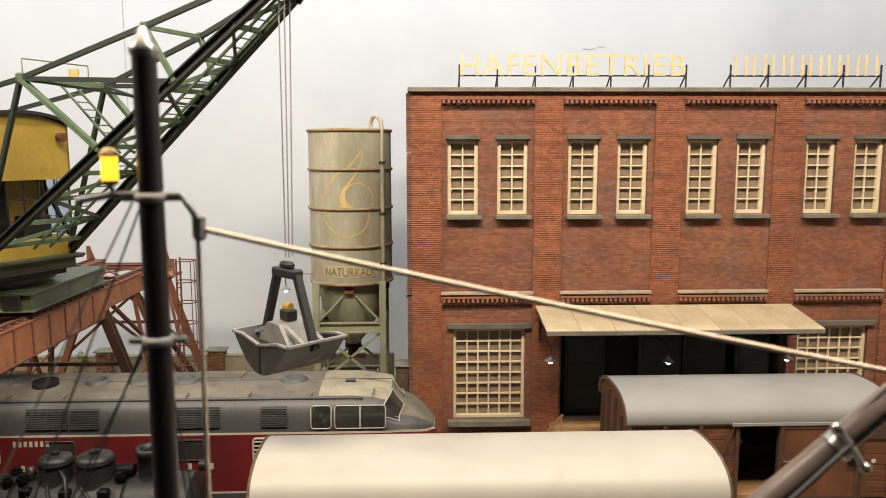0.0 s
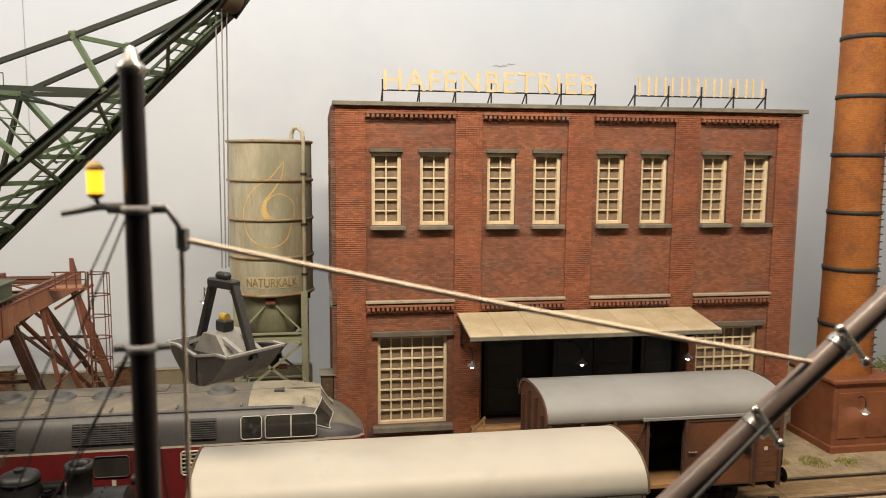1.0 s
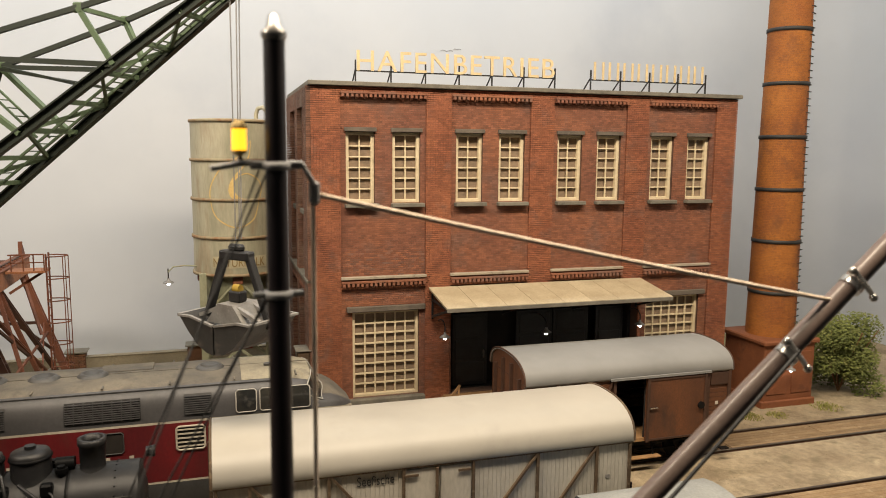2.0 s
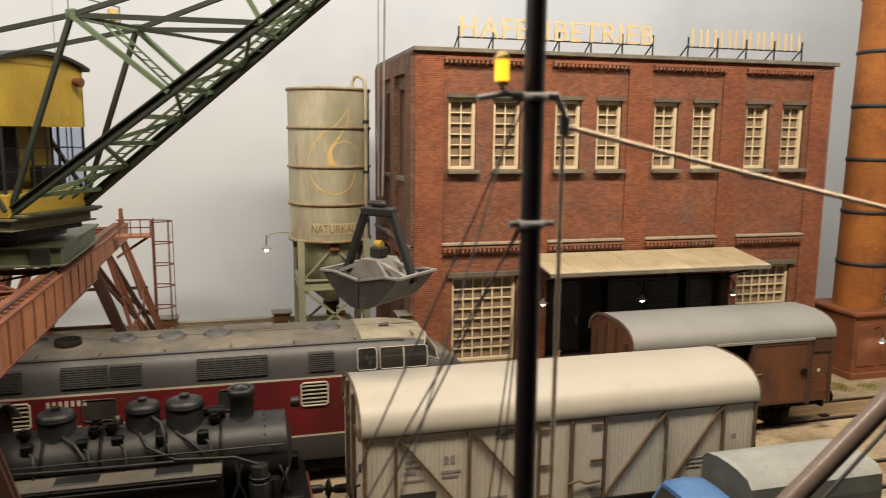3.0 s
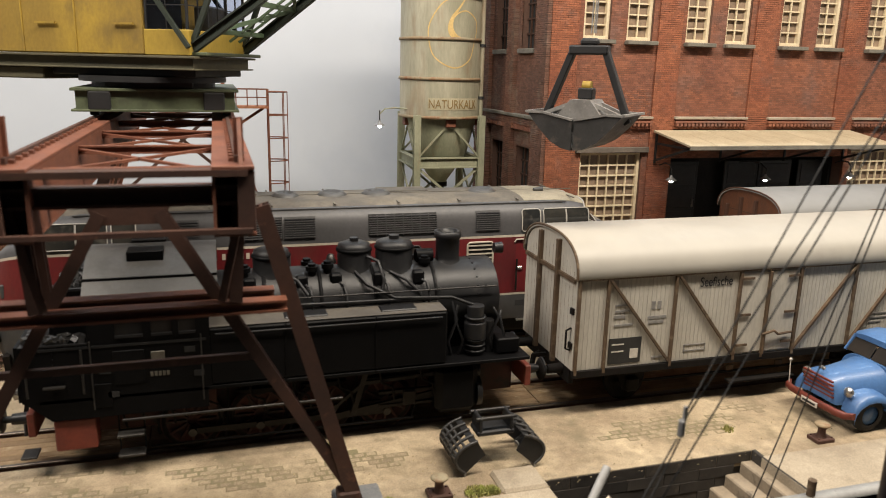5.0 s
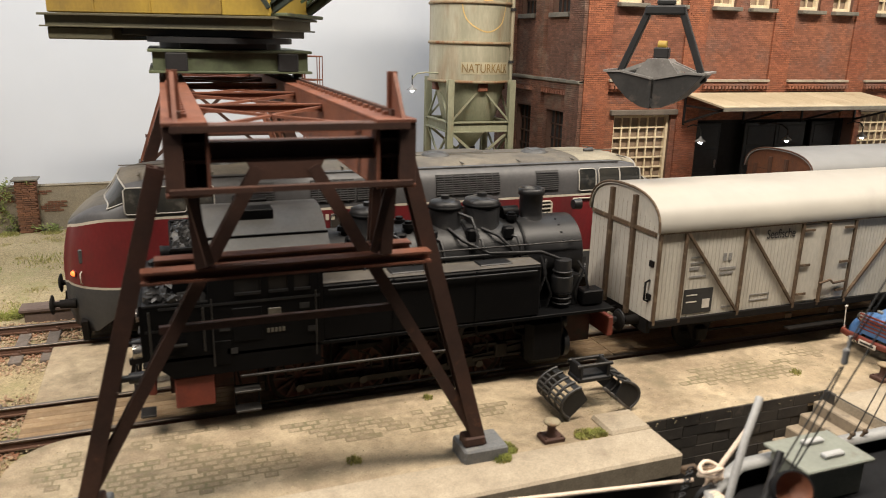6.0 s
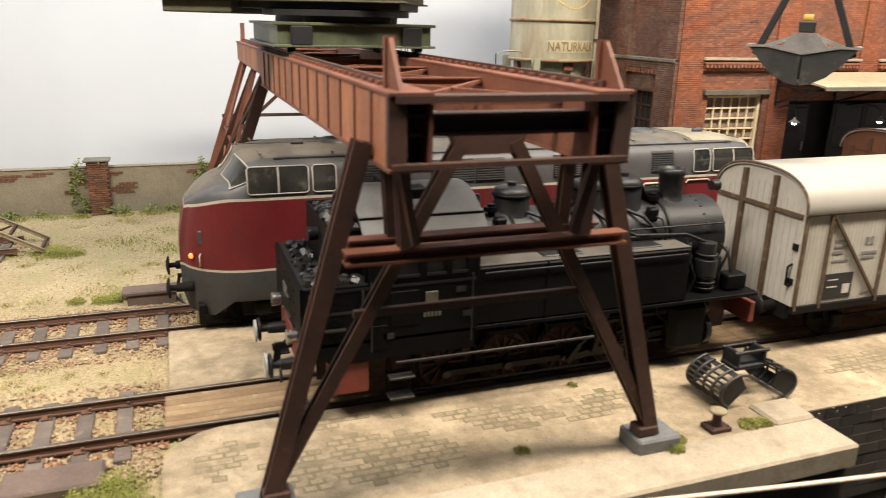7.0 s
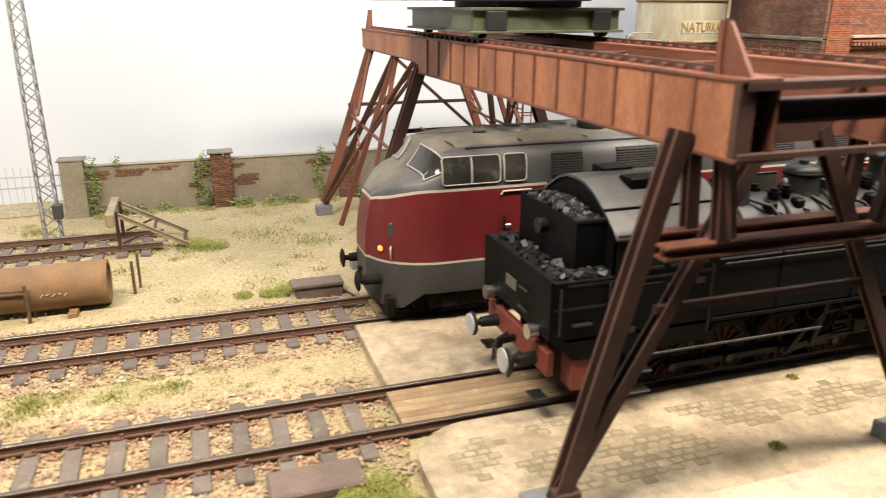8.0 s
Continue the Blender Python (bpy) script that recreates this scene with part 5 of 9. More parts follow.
# far trestle: two splayed legs on each side with a post and diagonals between them
for sgn, fx in ((1, -16.3), (-1, -9.0)):
    tx = (XL if sgn > 0 else XR) + sgn * 0.2
    out = Vector((1, 0, 0)) * (fx - tx)

    def side_at(y0, y1, k):
        """A point of the leaning side frame: k is 0 at the girder and 1 at the ground."""
        return Vector((tx, y0 + (y1 - y0) * k, 5.9 - 5.7 * k)) + out * k

    for y0, y1, w in ((7.4, 7.1, 0.27), (0.6, 0.5, 0.32)):
        leg = wpart("leg", G().ibeam(side_at(y0, y1, 0), side_at(y0, y1, 1), w, w, 0.06, (0, 1, 0)), "rust" if w < 0.3 else "rustdark", gantry, "splayed steel leg")
    wpart("post", G().ibeam(side_at(3.7, 3.8, 0), side_at(3.7, 3.8, 1), 0.15, 0.15, 0.03, (0, 1, 0)), "rust", gantry)
    wpart("diagonal", G().ibeam(side_at(3.8, 7.0, 0), side_at(3.8, 7.0, 1), 0.17, 0.17, 0.04, (0, 1, 0)), "rustdark", gantry)
    wpart("diagonal", G().ibeam(side_at(1.4, 6.9, 0), side_at(1.4, 6.9, 0.97), 0.12, 0.12, 0.03, (0, 1, 0)), "rust", gantry)
    wpart("diagonal", G().ibeam(side_at(3.5, 0.7, 0.0), side_at(3.5, 0.7, 1), 0.12, 0.12, 0.03, (0, 1, 0)), "rust", gantry)
    wpart("brace", G().bar(side_at(0.9, 0.9, 0.05), side_at(3.7, 3.7, 0.45), 0.09, 0.09), "rustdark", gantry)
    wpart("brace", G().bar(side_at(7.2, 7.2, 0.42), side_at(0.7, 0.7, 0.46), 0.08, 0.08), "rust", gantry)
    wpart("brace", G().bar(side_at(7.2, 7.2, 0.35), side_at(3.7, 3.7, 0.62), 0.06, 0.06), "rust", gantry)
    wpart("brace", G().bar(side_at(7.2, 7.2, 0.02), side_at(6.2, 6.2, 0.4), 0.1, 0.1), "rust", gantry)
    wpart("brace", G().bar(side_at(7.2, 7.2, 0.86), side_at(6.7, 6.7, 0.86), 0.06, 0.06), "rust", gantry)
    for y0 in (3.7, 7.3):
        wpart("gusset", G().box(*side_at(y0, y0, 0.02), 0.06, 0.6, 0.4, 0.01), "rust", gantry)
wpart("brace", G().bar((-15.2, 7.3, 3.9), (-10.1, 7.3, 3.9), 0.1, 0.12), "rustdark", gantry)
wpart("brace", G().bar((-15.2, 0.6, 3.9), (-10.1, 0.6, 3.9), 0.1, 0.12), "rustdark", gantry)
for x0, x1 in ((-15.6, -11.6), (-9.7, -13.7)):
    wpart("brace", G().bar((x0, 7.3, 2.4), (x1, 7.4, 5.95), 0.1, 0.12), "rustdark", gantry)

# inspection platform with caged ladder
wpart("walkway", G().span(-10.8, -9.45, 3.85, 4.75, 6.5, 6.58), "girder", gantry)
for x in (-10.6, -10.2, -9.85, -9.5):
    wpart("railing_post", G().bar((x, 3.9, 6.58), (x, 3.9, 7.2), 0.04, 0.04), "rust", gantry)
wpart("railing", G().bar((-10.7, 3.9, 7.2), (-9.5, 3.9, 7.2), 0.05, 0.05).bar((-10.7, 3.9, 6.9), (-9.5, 3.9, 6.9), 0.04, 0.04), "rust", gantry)
wpart("bracket", G().bar((-10.8, 4.3, 5.7), (-9.6, 4.3, 6.5), 0.08, 0.1), "rust", gantry)
ladder = wpart("ladder", G().bar((-9.45, 4.0, 0.1), (-9.45, 4.0, 7.2), 0.06, 0.06).bar((-9.45, 4.5, 0.1), (-9.45, 4.5, 7.2), 0.06, 0.06), "rust", gantry)
for k in range(22):
    wpart("rung", G().bar((-9.45, 4.0, 0.3 + 0.3 * k), (-9.45, 4.5, 0.3 + 0.3 * k), 0.03, 0.03), "rust", ladder)
for k in range(7):
    z = 2.0 + 0.85 * k
    wpart("cage_hoop", G().tube([(-9.45 + 0.72 * math.sin(a), 4.25 + 0.38 * math.cos(a), z) for a in [math.pi * i / 8 for i in range(9)]], 0.025, 5), "rust", ladder)
for a in (0.9, 1.57, 2.24):
    wpart("cage_bar", G().bar((-9.45 + 0.72 * math.sin(a), 4.25 + 0.38 * math.cos(a), 2.0), (-9.45 + 0.72 * math.sin(a), 4.25 + 0.38 * math.cos(a), 7.1), 0.03, 0.03), "rust", ladder)


def footing(x, y, k=1.0):
    t = wthing("footing_block", x, y, -0.25, "grey concrete footing block under a crane leg", "footing", "crane leg footings")
    wpart("block", G().box(x, y, -0.3 + 0.31 * k, 0.9 * k, 0.72 * k, 0.62 * k, 0.04), "footgrey", t)
    return t


for x, y in ((-16.15, -12.4), (-9.1, -12.45), (-16.35, 7.1), (-8.95, 7.1), (-16.35, 0.5), (-8.95, 0.5)):
    footing(x, y, 1.0 if y < -10 else 0.68)

# ---------------------------------------------------------------- travelling crab with slewing house and jib
crane = wthing("slewing_crane", -12.86, -2.9, 6.76, "yellow and green slewing crane with lattice jib on the gantry", "crane")
for x in (-14.24, -11.05):
    for y in (-4.0, 0.1):
        wpart("wheel", G().cyl((x - 0.1, y, 6.98), (x + 0.1, y, 6.98), 0.22, n=16), "steel", crane)
crab = wpart("crab_frame", G().span(-14.55, -10.9, -4.4, 0.5, 6.98, 7.32), "green", crane, "green crab frame with black end plates")
wpart("top_plate", G().span(-14.7, -10.74, -4.56, 0.68, 7.38, 7.45, 0.01), "green", crab)
wpart("flange", G().span(-14.7, -10.74, -4.56, 0.68, 6.88, 6.94, 0.01), "green", crab)
wpart("web", G().span(-14.6, -10.84, -4.46, -4.36, 6.94, 7.38).span(-10.95, -10.85, -4.4, 0.5, 6.94, 7.38).span(-14.6, -14.5, -4.4, 0.5, 6.94, 7.38), "green", crab)
for x in (-14.05, -11.35):
    wpart("end_plate", G().box(x, -4.52, 7.15, 0.52, 0.1, 0.46, 0.03), "steel", crab)
wpart("slewing_ring", G().cyl((-12.86, -2.9, 7.45), (-12.86, -2.9, 7.6), 1.55, n=40).cyl((-12.86, -2.9, 7.6), (-12.86, -2.9, 7.74), 1.85, n=40), "steel", crane)
wpart("drive_box", G().box(-12.4, -4.2, 7.56, 1.1, 0.5, 0.2, 0.02).box(-13.5, -4.0, 7.55, 0.9, 0.6, 0.16, 0.02), "steel", crane)

HB = Matrix.Translation((-12.86, -2.9, 0)) @ Matrix.Rotation(radians(-28), 4, "Z")


def hpart(name, g, material, parent, label=""):
    """A part of the slewing house; forward is x, the far side is y."""
    g.v = [tuple(HB @ Vector(p)) for p in g.v]
    return wpart(name, g, material, parent, label)


bed = hpart("bed_frame", G().span(-4.0, 2.0, -1.5, 1.5, 7.96, 8.2), "olive", crane, "olive plate bed under the house")
hpart("under_gear", G().span(-2.1, 1.9, -1.25, 1.25, 7.75, 7.96, 0.02), "steel", bed)
hpart("bed_top", G().span(-4.1, 2.15, -1.68, 1.68, 8.2, 8.26, 0.01), "olive", bed)
hpart("bed_flange", G().span(-4.1, 2.1, -1.62, 1.62, 7.92, 7.96, 0.01), "olive", bed)
hpart("counterweight", G().span(-4.0, -2.2, -1.45, 1.45, 7.62, 7.92, 0.03), "olive", bed)
# dirt and the shade of the house side are both in this yellow
house = hpart("house", G().span(-3.9, 0.75, -1.55, 1.55, 8.27, 12.25, 0.03), "yellowdirty", crane, "dull yellow sheet steel machine house")
for x in (-2.6, -1.1):
    hpart("seam", G().span(x - 0.02, x + 0.02, -1.575, -1.54, 8.3, 12.2), "yellowdirty", house)
for x, z in ((0.2, 10.2), (0.25, 9.0), (-1.9, 10.2), (-1.9, 9.0)):
    hpart("grab_rail", G().bar((x - 0.28, -1.62, z), (x + 0.28, -1.62, z), 0.05, 0.05), "yellowdirty", house)
hpart("side_window", G().span(-3.5, -2.9, -1.57, -1.53, 9.6, 10.8), "cabglass", house)
cab = hpart("cab", G().span(0.75, 1.95, -1.55, 1.55, 8.27, 8.88, 0.02), "yellow", crane, "glazed driver's cab at the front")
hpart("upper_wall", G().span(0.75, 1.95, -1.55, -1.48, 10.62, 12.25).span(0.75, 1.95, 1.48, 1.55, 10.62, 12.25).span(1.88, 1.95, -1.55, 1.55, 10.62, 12.25).span(0.76, 1.9, -1.5, 1.5, 10.62, 10.68), "yellow", cab)
for x, y in ((1.9, -1.5), (1.9, 1.5), (0.82, -1.5), (0.82, 1.5), (1.9, -0.5), (1.9, 0.5)):
    hpart("post", G().bar((x, y, 8.85), (x, y, 10.64), 0.055, 0.055), "steel", cab)
for y in (-1.5, 1.5):
    for z in (9.45, 10.05):
        hpart("glazing_bar", G().bar((0.8, y, z), (1.9, y, z), 0.024, 0.024), "steel", cab)
    hpart("glazing_bar", G().bar((1.35, y, 8.88), (1.35, y, 10.62), 0.024, 0.024), "steel", cab)
for z in (9.45, 10.05):
    hpart("glazing_bar", G().bar((1.9, -1.5, z), (1.9, 1.5, z), 0.024, 0.024), "steel", cab)
for y in (-1.0, 0.0, 1.0):
    hpart("glazing_bar", G().bar((1.92, y, 8.88), (1.92, y, 10.62), 0.03, 0.03), "steel", cab)
for y in (-1.5, 1.5):
    hpart("side_pane", G().span(0.84, 1.86, y - 0.008, y + 0.008, 8.9, 10.6), "bluepane", cab, "blue-tinted window pane")
hpart("control_desk", G().box(1.4, 0.6, 9.2, 0.5, 0.9, 0.7, 0.05), "steel", cab)
hpart("inner_wall", G().span(0.74, 0.78, -1.45, 0.2, 8.9, 10.6), "dark", cab)
ra = arc(0, 8.0, 4.62, 90 + 21.5, 90 - 21.5, 12)
rf = G().prism(ra + [(x, z - 0.1) for x, z in ra[::-1]], "x", -4.05, 2.12)
hpart("roof", rf, "steel", crane, "low arched dark roof sheet")
hpart("gable", G().prism([(x * 0.92, z - 0.1) for x, z in ra] + [(1.5, 12.2), (-1.5, 12.2)], "x", 1.88, 1.95), "yellow", crane)
hpart("front_step", G().span(1.95, 2.35, -1.45, 1.6, 8.27, 8.36, 0.02), "green", crane)
hpart("headlamp", G().cyl((1.96, 1.2, 11.9), (2.2, 1.2, 11.86), 0.1, 0.14, n=12), "rust", crane)

# jib: two heavy chords, ladder and lacing between them
J0, J1 = 1.95, 11.7


def jib(x, s):
    t = (x - J0) / (J1 - J0)
    return Vector((x, s * (1.38 - 0.98 * t), 8.45 + 0.686 * (x - J0)))


jb = hpart("jib_chord", G().ibeam(jib(J0, -1), jib(J1, -1), 0.18, 0.24, 0.04), "boomgreen", crane, "dark green rolled steel jib chord")
hpart("jib_chord", G().ibeam(jib(J0, 1), jib(J1, 1), 0.18, 0.24, 0.04), "boomgreen", crane, "dark green rolled steel jib chord")
N = 9
for k in range(N + 1):
    x = J0 + 0.6 + (J1 - J0 - 0.9) * k / N
    hpart("jib_tie", G().bar(jib(x, -1), jib(x, 1), 0.1, 0.12), "latgreen", crane)
    if k < N:
        x2 = J0 + 0.6 + (J1 - J0 - 0.9) * (k + 1) / N
        s = 1 if k % 2 else -1
        hpart("jib_lacing", G().bar(jib(x, s), jib(x2, -s), 0.08, 0.1), "latgreen", crane)
jl = hpart("jib_ladder", G().bar(jib(J0 + 0.3, -0.1) + Vector((0, 0.1, 0)), jib(J1, -0.1), 0.05, 0.06).bar(jib(J0 + 0.3, -0.1) + Vector((0, 0.62, 0)), jib(J1, -0.1) + Vector((0, 0.42, 0)), 0.05, 0.06), "latgreen", crane)
for k in range(34):
    x = J0 + 0.5 + 0.275 * k
    a, b = jib(x, -0.1) + Vector((0, 0.06, 0)), jib(x, -0.1) + Vector((0, 0.55, 0))
    hpart("rung", G().bar(a, b, 0.03, 0.03), "latgreen", jl)
for s in (-1, 1):
    A = Vector((4.0, s * 1.28, 13.3))
    K = Vector((8.05, s * 0.9, 14.35))
    B = Vector((8.75, s * 0.7, 13.08))
    F = jib(J0, s)
    hpart("mast_leg", G().bar(F + Vector((0, 0, 0.1)), A, 0.11, 0.12), "boomgreen", crane)
    hpart("mast_strut", G().bar(A, jib(6.35, s), 0.16, 0.12), "latgreen", crane)
    hpart("mast_tie", G().bar(A, B, 0.1, 0.12), "boomgreen", crane)
    hpart("king_post", G().bar(K, B, 0.12, 0.12), "latgreen", crane)
    hpart("tie_rod", G().bar(A, K, 0.1, 0.12).bar(K, jib(J1, s) + Vector((0, 0, 0.3)), 0.1, 0.12), "boomgreen", crane)
    hpart("tie_rod", G().bar(A, (-3.6, s * 1.2, 12.2), 0.09, 0.12), "boomgreen", crane)
    hpart("joint_plate", G().box(A.x, A.y, A.z, 0.3, 0.1, 0.3, 0.03).box(K.x, K.y, K.z, 0.24, 0.1, 0.24, 0.03), "latgreen", crane)
    hpart("mast_brace", G().bar(A, jib(8.0, -s), 0.07, 0.07), "boomgreen", crane)
    hpart("back_stay", G().bar((1.97, s * 1.62, 8.46), (-0.9, s * 1.62, 12.5), 0.1, 0.1), "boomgreen", crane)
    hpart("tip_plate", G().bar(jib(J1, s) - Vector((0.3, 0, 0.2)), jib(J1, s) + Vector((0.2, 0, 0.35)), 0.06, 0.5), "boomgreen", crane)
hpart("mast_head", G().bar((4.0, -1.3, 13.3), (4.0, 1.3, 13.3), 0.12, 0.14).bar((8.05, -0.9, 14.35), (8.05, 0.9, 14.35), 0.1, 0.1), "latgreen", crane)
ml = hpart("mast_ladder", G().bar((4.0, -0.2, 13.3), (6.2, -0.2, 11.4), 0.05, 0.05).bar((4.0, 0.25, 13.3), (6.2, 0.25, 11.4), 0.05, 0.05), "latgreen", crane)
for k in range(9):
    x = 4.15 + 0.24 * k
    z = 13.3 - (x - 4.0) * 0.864
    hpart("rung", G().bar((x, -0.2, z), (x, 0.25, z), 0.03, 0.03), "latgreen", ml)
hpart("warning_lamp", G().cyl((4.0, 0.3, 13.4), (4.0, 0.3, 13.68), 0.13, n=12), "yellowline", crane, "amber lamp on the mast head")
hpart("mast_rail", G().tube([(3.7, -1.0, 13.4), (3.7, -1.0, 13.85), (3.7, 1.0, 13.85), (3.7, 1.0, 13.4)], 0.02, 5), "latgreen", crane)
hpart("tip_sheave", G().cyl((11.55, -0.3, 15.2), (11.55, 0.3, 15.2), 0.34, n=20), "gframe", crane, "rusty rope sheave")
for dx, dy in ((0.0, -0.1), (0.1, -0.1), (0.06, 0.08)):
    hpart("hoist_rope", G().cyl((11.46 + dx, -0.12 + dy, 9.0 if dy > -0.15 else 7.4), (11.5 + dx * 1.6, -0.1 + dy * 1.6, 15.2), 0.016, n=6), "galv", crane)

# ---------------------------------------------------------------- clamshell grab on the hoist ropes
grab = wthing("clamshell_grab", -2.83, -8.41, 5.6, "dark grey steel clamshell grab hanging open on ropes", "grab")


def grabp(name, g, material, label=""):
    m = Matrix.Translation((-2.83, -8.41, 0)) @ Matrix.Rotation(radians(-47), 4, "Z") @ Matrix.Diagonal((0.87, 0.87, 1, 1))
    g.v = [tuple(m @ Vector(p)) for p in g.v]
    return wpart(name, g, material, grab, label)


grabp("head_beam", G().box(0, 0, 8.62, 1.1, 0.32, 0.22, 0.04), "steel")
grabp("head_sheave", G().box(0, 0, 8.8, 0.5, 0.24, 0.18, 0.06), "steel")
W = 0.92
for s in (-1, 1):
    grabp("arm", G().bar((s * 0.46, 0, 8.6), (s * 1.22, 0, 6.95), 0.22, 0.18, b=0.02), "steel", "black lifting arm")
    sh = G()
    pr = [(0.03, 6.32), (0.3, 6.36), (0.65, 6.52), (1.0, 6.82), (1.32, 7.16)]
    sh.add([(s * x, y, z) for x, z in pr for y in (-W, W)], [(2 * i, 2 * i + 1, 2 * i + 3, 2 * i + 2) for i in range(4)])
    sh.add([(s * (x - 0.04), y * 0.95, z + 0.05) for x, z in pr for y in (-W, W)], [(2 * i, 2 * i + 1, 2 * i + 3, 2 * i + 2) for i in range(4)])
    for y in (-W, W):
        for k in (1.0, 0.95):
            sh.add([(s * x, y * k, z) for x, z in pr] + [(s * 0.9, y * k, 7.16), (s * 0.03, y * k, 7.02)], [tuple(range(7))])
        grabp("lip", G().bar((s * 1.34, y, 7.17), (s * 0.88, y, 7.18), 0.09, 0.05).bar((s * 0.88, y, 7.18), (s * 0.03, y, 7.03), 0.09, 0.05), "grablight")
    grabp("shell", sh, "grab", "open scoop shell of the grab")
    grabp("lip", G().bar((s * 1.34, -W, 7.18), (s * 1.34, W, 7.18), 0.12, 0.05), "grablight")
    for y in (-0.3, 0.3):
        grabp("rib", G().bar((s * 0.2, y, 7.42), (s * 1.15, y, 7.1), 0.13, 0.09), "grablight")
# hood, ribs and lips take the pale steel as painted highlights
grabp("hood", G().prism([(-0.72, 7.0), (0.72, 7.0), (0.28, 7.48), (-0.28, 7.48)], "y", -0.5, 0.5), "grablight")
grabp("lower_sheave", G().box(0, 0, 7.62, 0.42, 0.32, 0.26, 0.03), "steel")
grabp("sheave_wheel", G().cyl((-0.12, 0, 7.8), (0.12, 0, 7.8), 0.11, n=14), "yellowdirty", "brass coloured sheave")
# ---------------------------------------------------------------- rolling stock, shared pieces
RT = 0.06   # rail top
TRAIN = 1.9   # where the steam train stands along its track


def wheel_geo(x, y, r, z=None):
    """A flanged spoked-look wheel, facing -y and +y."""
    z = RT + r if z is None else z
    g = G()
    m = Matrix.Translation((x, y, z)) @ Matrix.Rotation(radians(90), 4, "X")
    g.lathe([(0, -0.06), (0.16 * r, -0.08), (0.2 * r, -0.03), (0.78 * r, -0.03), (0.82 * r, -0.07), (r, -0.07), (r, 0.05), (r + 0.035, 0.06), (r + 0.035, 0.09), (0.8 * r, 0.09), (0.75 * r, 0.04), (0, 0.04)], n=28, m=m)
    return g


def axle(parent, x, yc, r, mat_name="under"):
    for s in (-1, 1):
        g = wheel_geo(x, yc + s * (GAUGE / 2 + 0.01), r)
        if s > 0:
            g.v = [(p[0], 2 * (yc + GAUGE / 2 + 0.01) - p[1], p[2]) for p in g.v]
        wpart("wheel", g, mat_name, parent)
    wpart("axle", G().cyl((x, yc - 0.7, RT + r), (x, yc + 0.7, RT + r), 0.07, n=10), "under", parent)


def buffers(parent, x, yc, d, z=1.12, mat_name="under"):
    """Two buffers at the headstock x, pointing along d."""
    for s in (-1, 1):
        y = yc + s * 0.93
        b = wpart("buffer", G().cyl((x, y, z), (x + d * 0.38, y, z), 0.13, 0.11, n=14).cyl((x + d * 0.38, y, z), (x + d * 0.55, y, z), 0.07, n=12), mat_name, parent)
        m = Matrix.Translation((x + d * 0.56, y, z)) @ Matrix.Rotation(radians(90 * d), 4, "Y")
        wpart("buffer_head", G().lathe([(0, 0.07), (0.12, 0.06), (0.24, 0.02), (0.26, 0), (0.24, -0.03), (0, -0.03)], n=18, m=m), mat_name, b)
    wpart("coupling_hook", G().bar((x, yc, z), (x + d * 0.35, yc, z), 0.08, 0.1).bar((x + d * 0.3, yc, z), (x + d * 0.38, yc, z - 0.4), 0.07, 0.08), "under", parent)
    wpart("brake_hose", G().tube([(x, yc + 0.35, z - 0.05), (x + d * 0.2, yc + 0.36, z - 0.15), (x + d * 0.24, yc + 0.36, z - 0.5), (x + d * 0.1, yc + 0.36, z - 0.6)], 0.04, 6), "under", parent)


def arched(yc, w, ze, zt, n=14):
    """Points of an arched roof line across the vehicle."""
    h = zt - ze
    pts = []
    for i in range(n + 1):
        a = math.pi * i / n
        c, s = math.cos(a), math.sin(a)
        pts.append((yc - w * math.copysign(abs(c) ** 0.8, c), ze + h * abs(s) ** 0.8))
    return pts


def wagon_under(parent, x0, x1, yc, wheels, zf):
    fr = wpart("underframe", G().span(x0 + 0.05, x1 - 0.05, yc - 1.2, yc - 1.08, zf - 0.28, zf).span(x0 + 0.05, x1 - 0.05, yc + 1.08, yc + 1.2, zf - 0.28, zf).span(x0, x0 + 0.12, yc - 1.35, yc + 1.35, zf - 0.34, zf).span(x1 - 0.12, x1, yc - 1.35, yc + 1.35, zf - 0.34, zf).span(x0 + 0.3, x1 - 0.3, yc - 0.4, yc - 0.3, zf - 0.3, zf), "under", parent)
    for x in wheels:
        axle(parent, x, yc, 0.53)
        for s in (-1, 1):
            y = yc + s * 1.12
            wpart("axle_guard", G().prism([(x - 0.42, zf - 0.2), (x + 0.42, zf - 0.2), (x + 0.2, 0.42), (x - 0.2, 0.42)], "y", y - 0.03, y + 0.03), "under", parent)
            wpart("axle_box", G().box(x, y + s * 0.08, RT + 0.53, 0.34, 0.2, 0.36, 0.04), "under", parent)
            wpart("leaf_spring", G().prism([(x - 0.62, zf - 0.26), (x - 0.2, 0.86), (x + 0.2, 0.86), (x + 0.62, zf - 0.26), (x + 0.2, 0.94), (x - 0.2, 0.94)], "y", y + s * 0.02, y + s * 0.14), "under", parent)
    buffers(parent, x0, yc, -1, zf - 0.1)
    buffers(parent, x1, yc, 1, zf - 0.1)
    wpart("brake_rod", G().bar((x0 + 1.5, yc - 0.9, 0.5), (x1 - 1.5, yc - 0.9, 0.5), 0.05, 0.05), "under", parent)


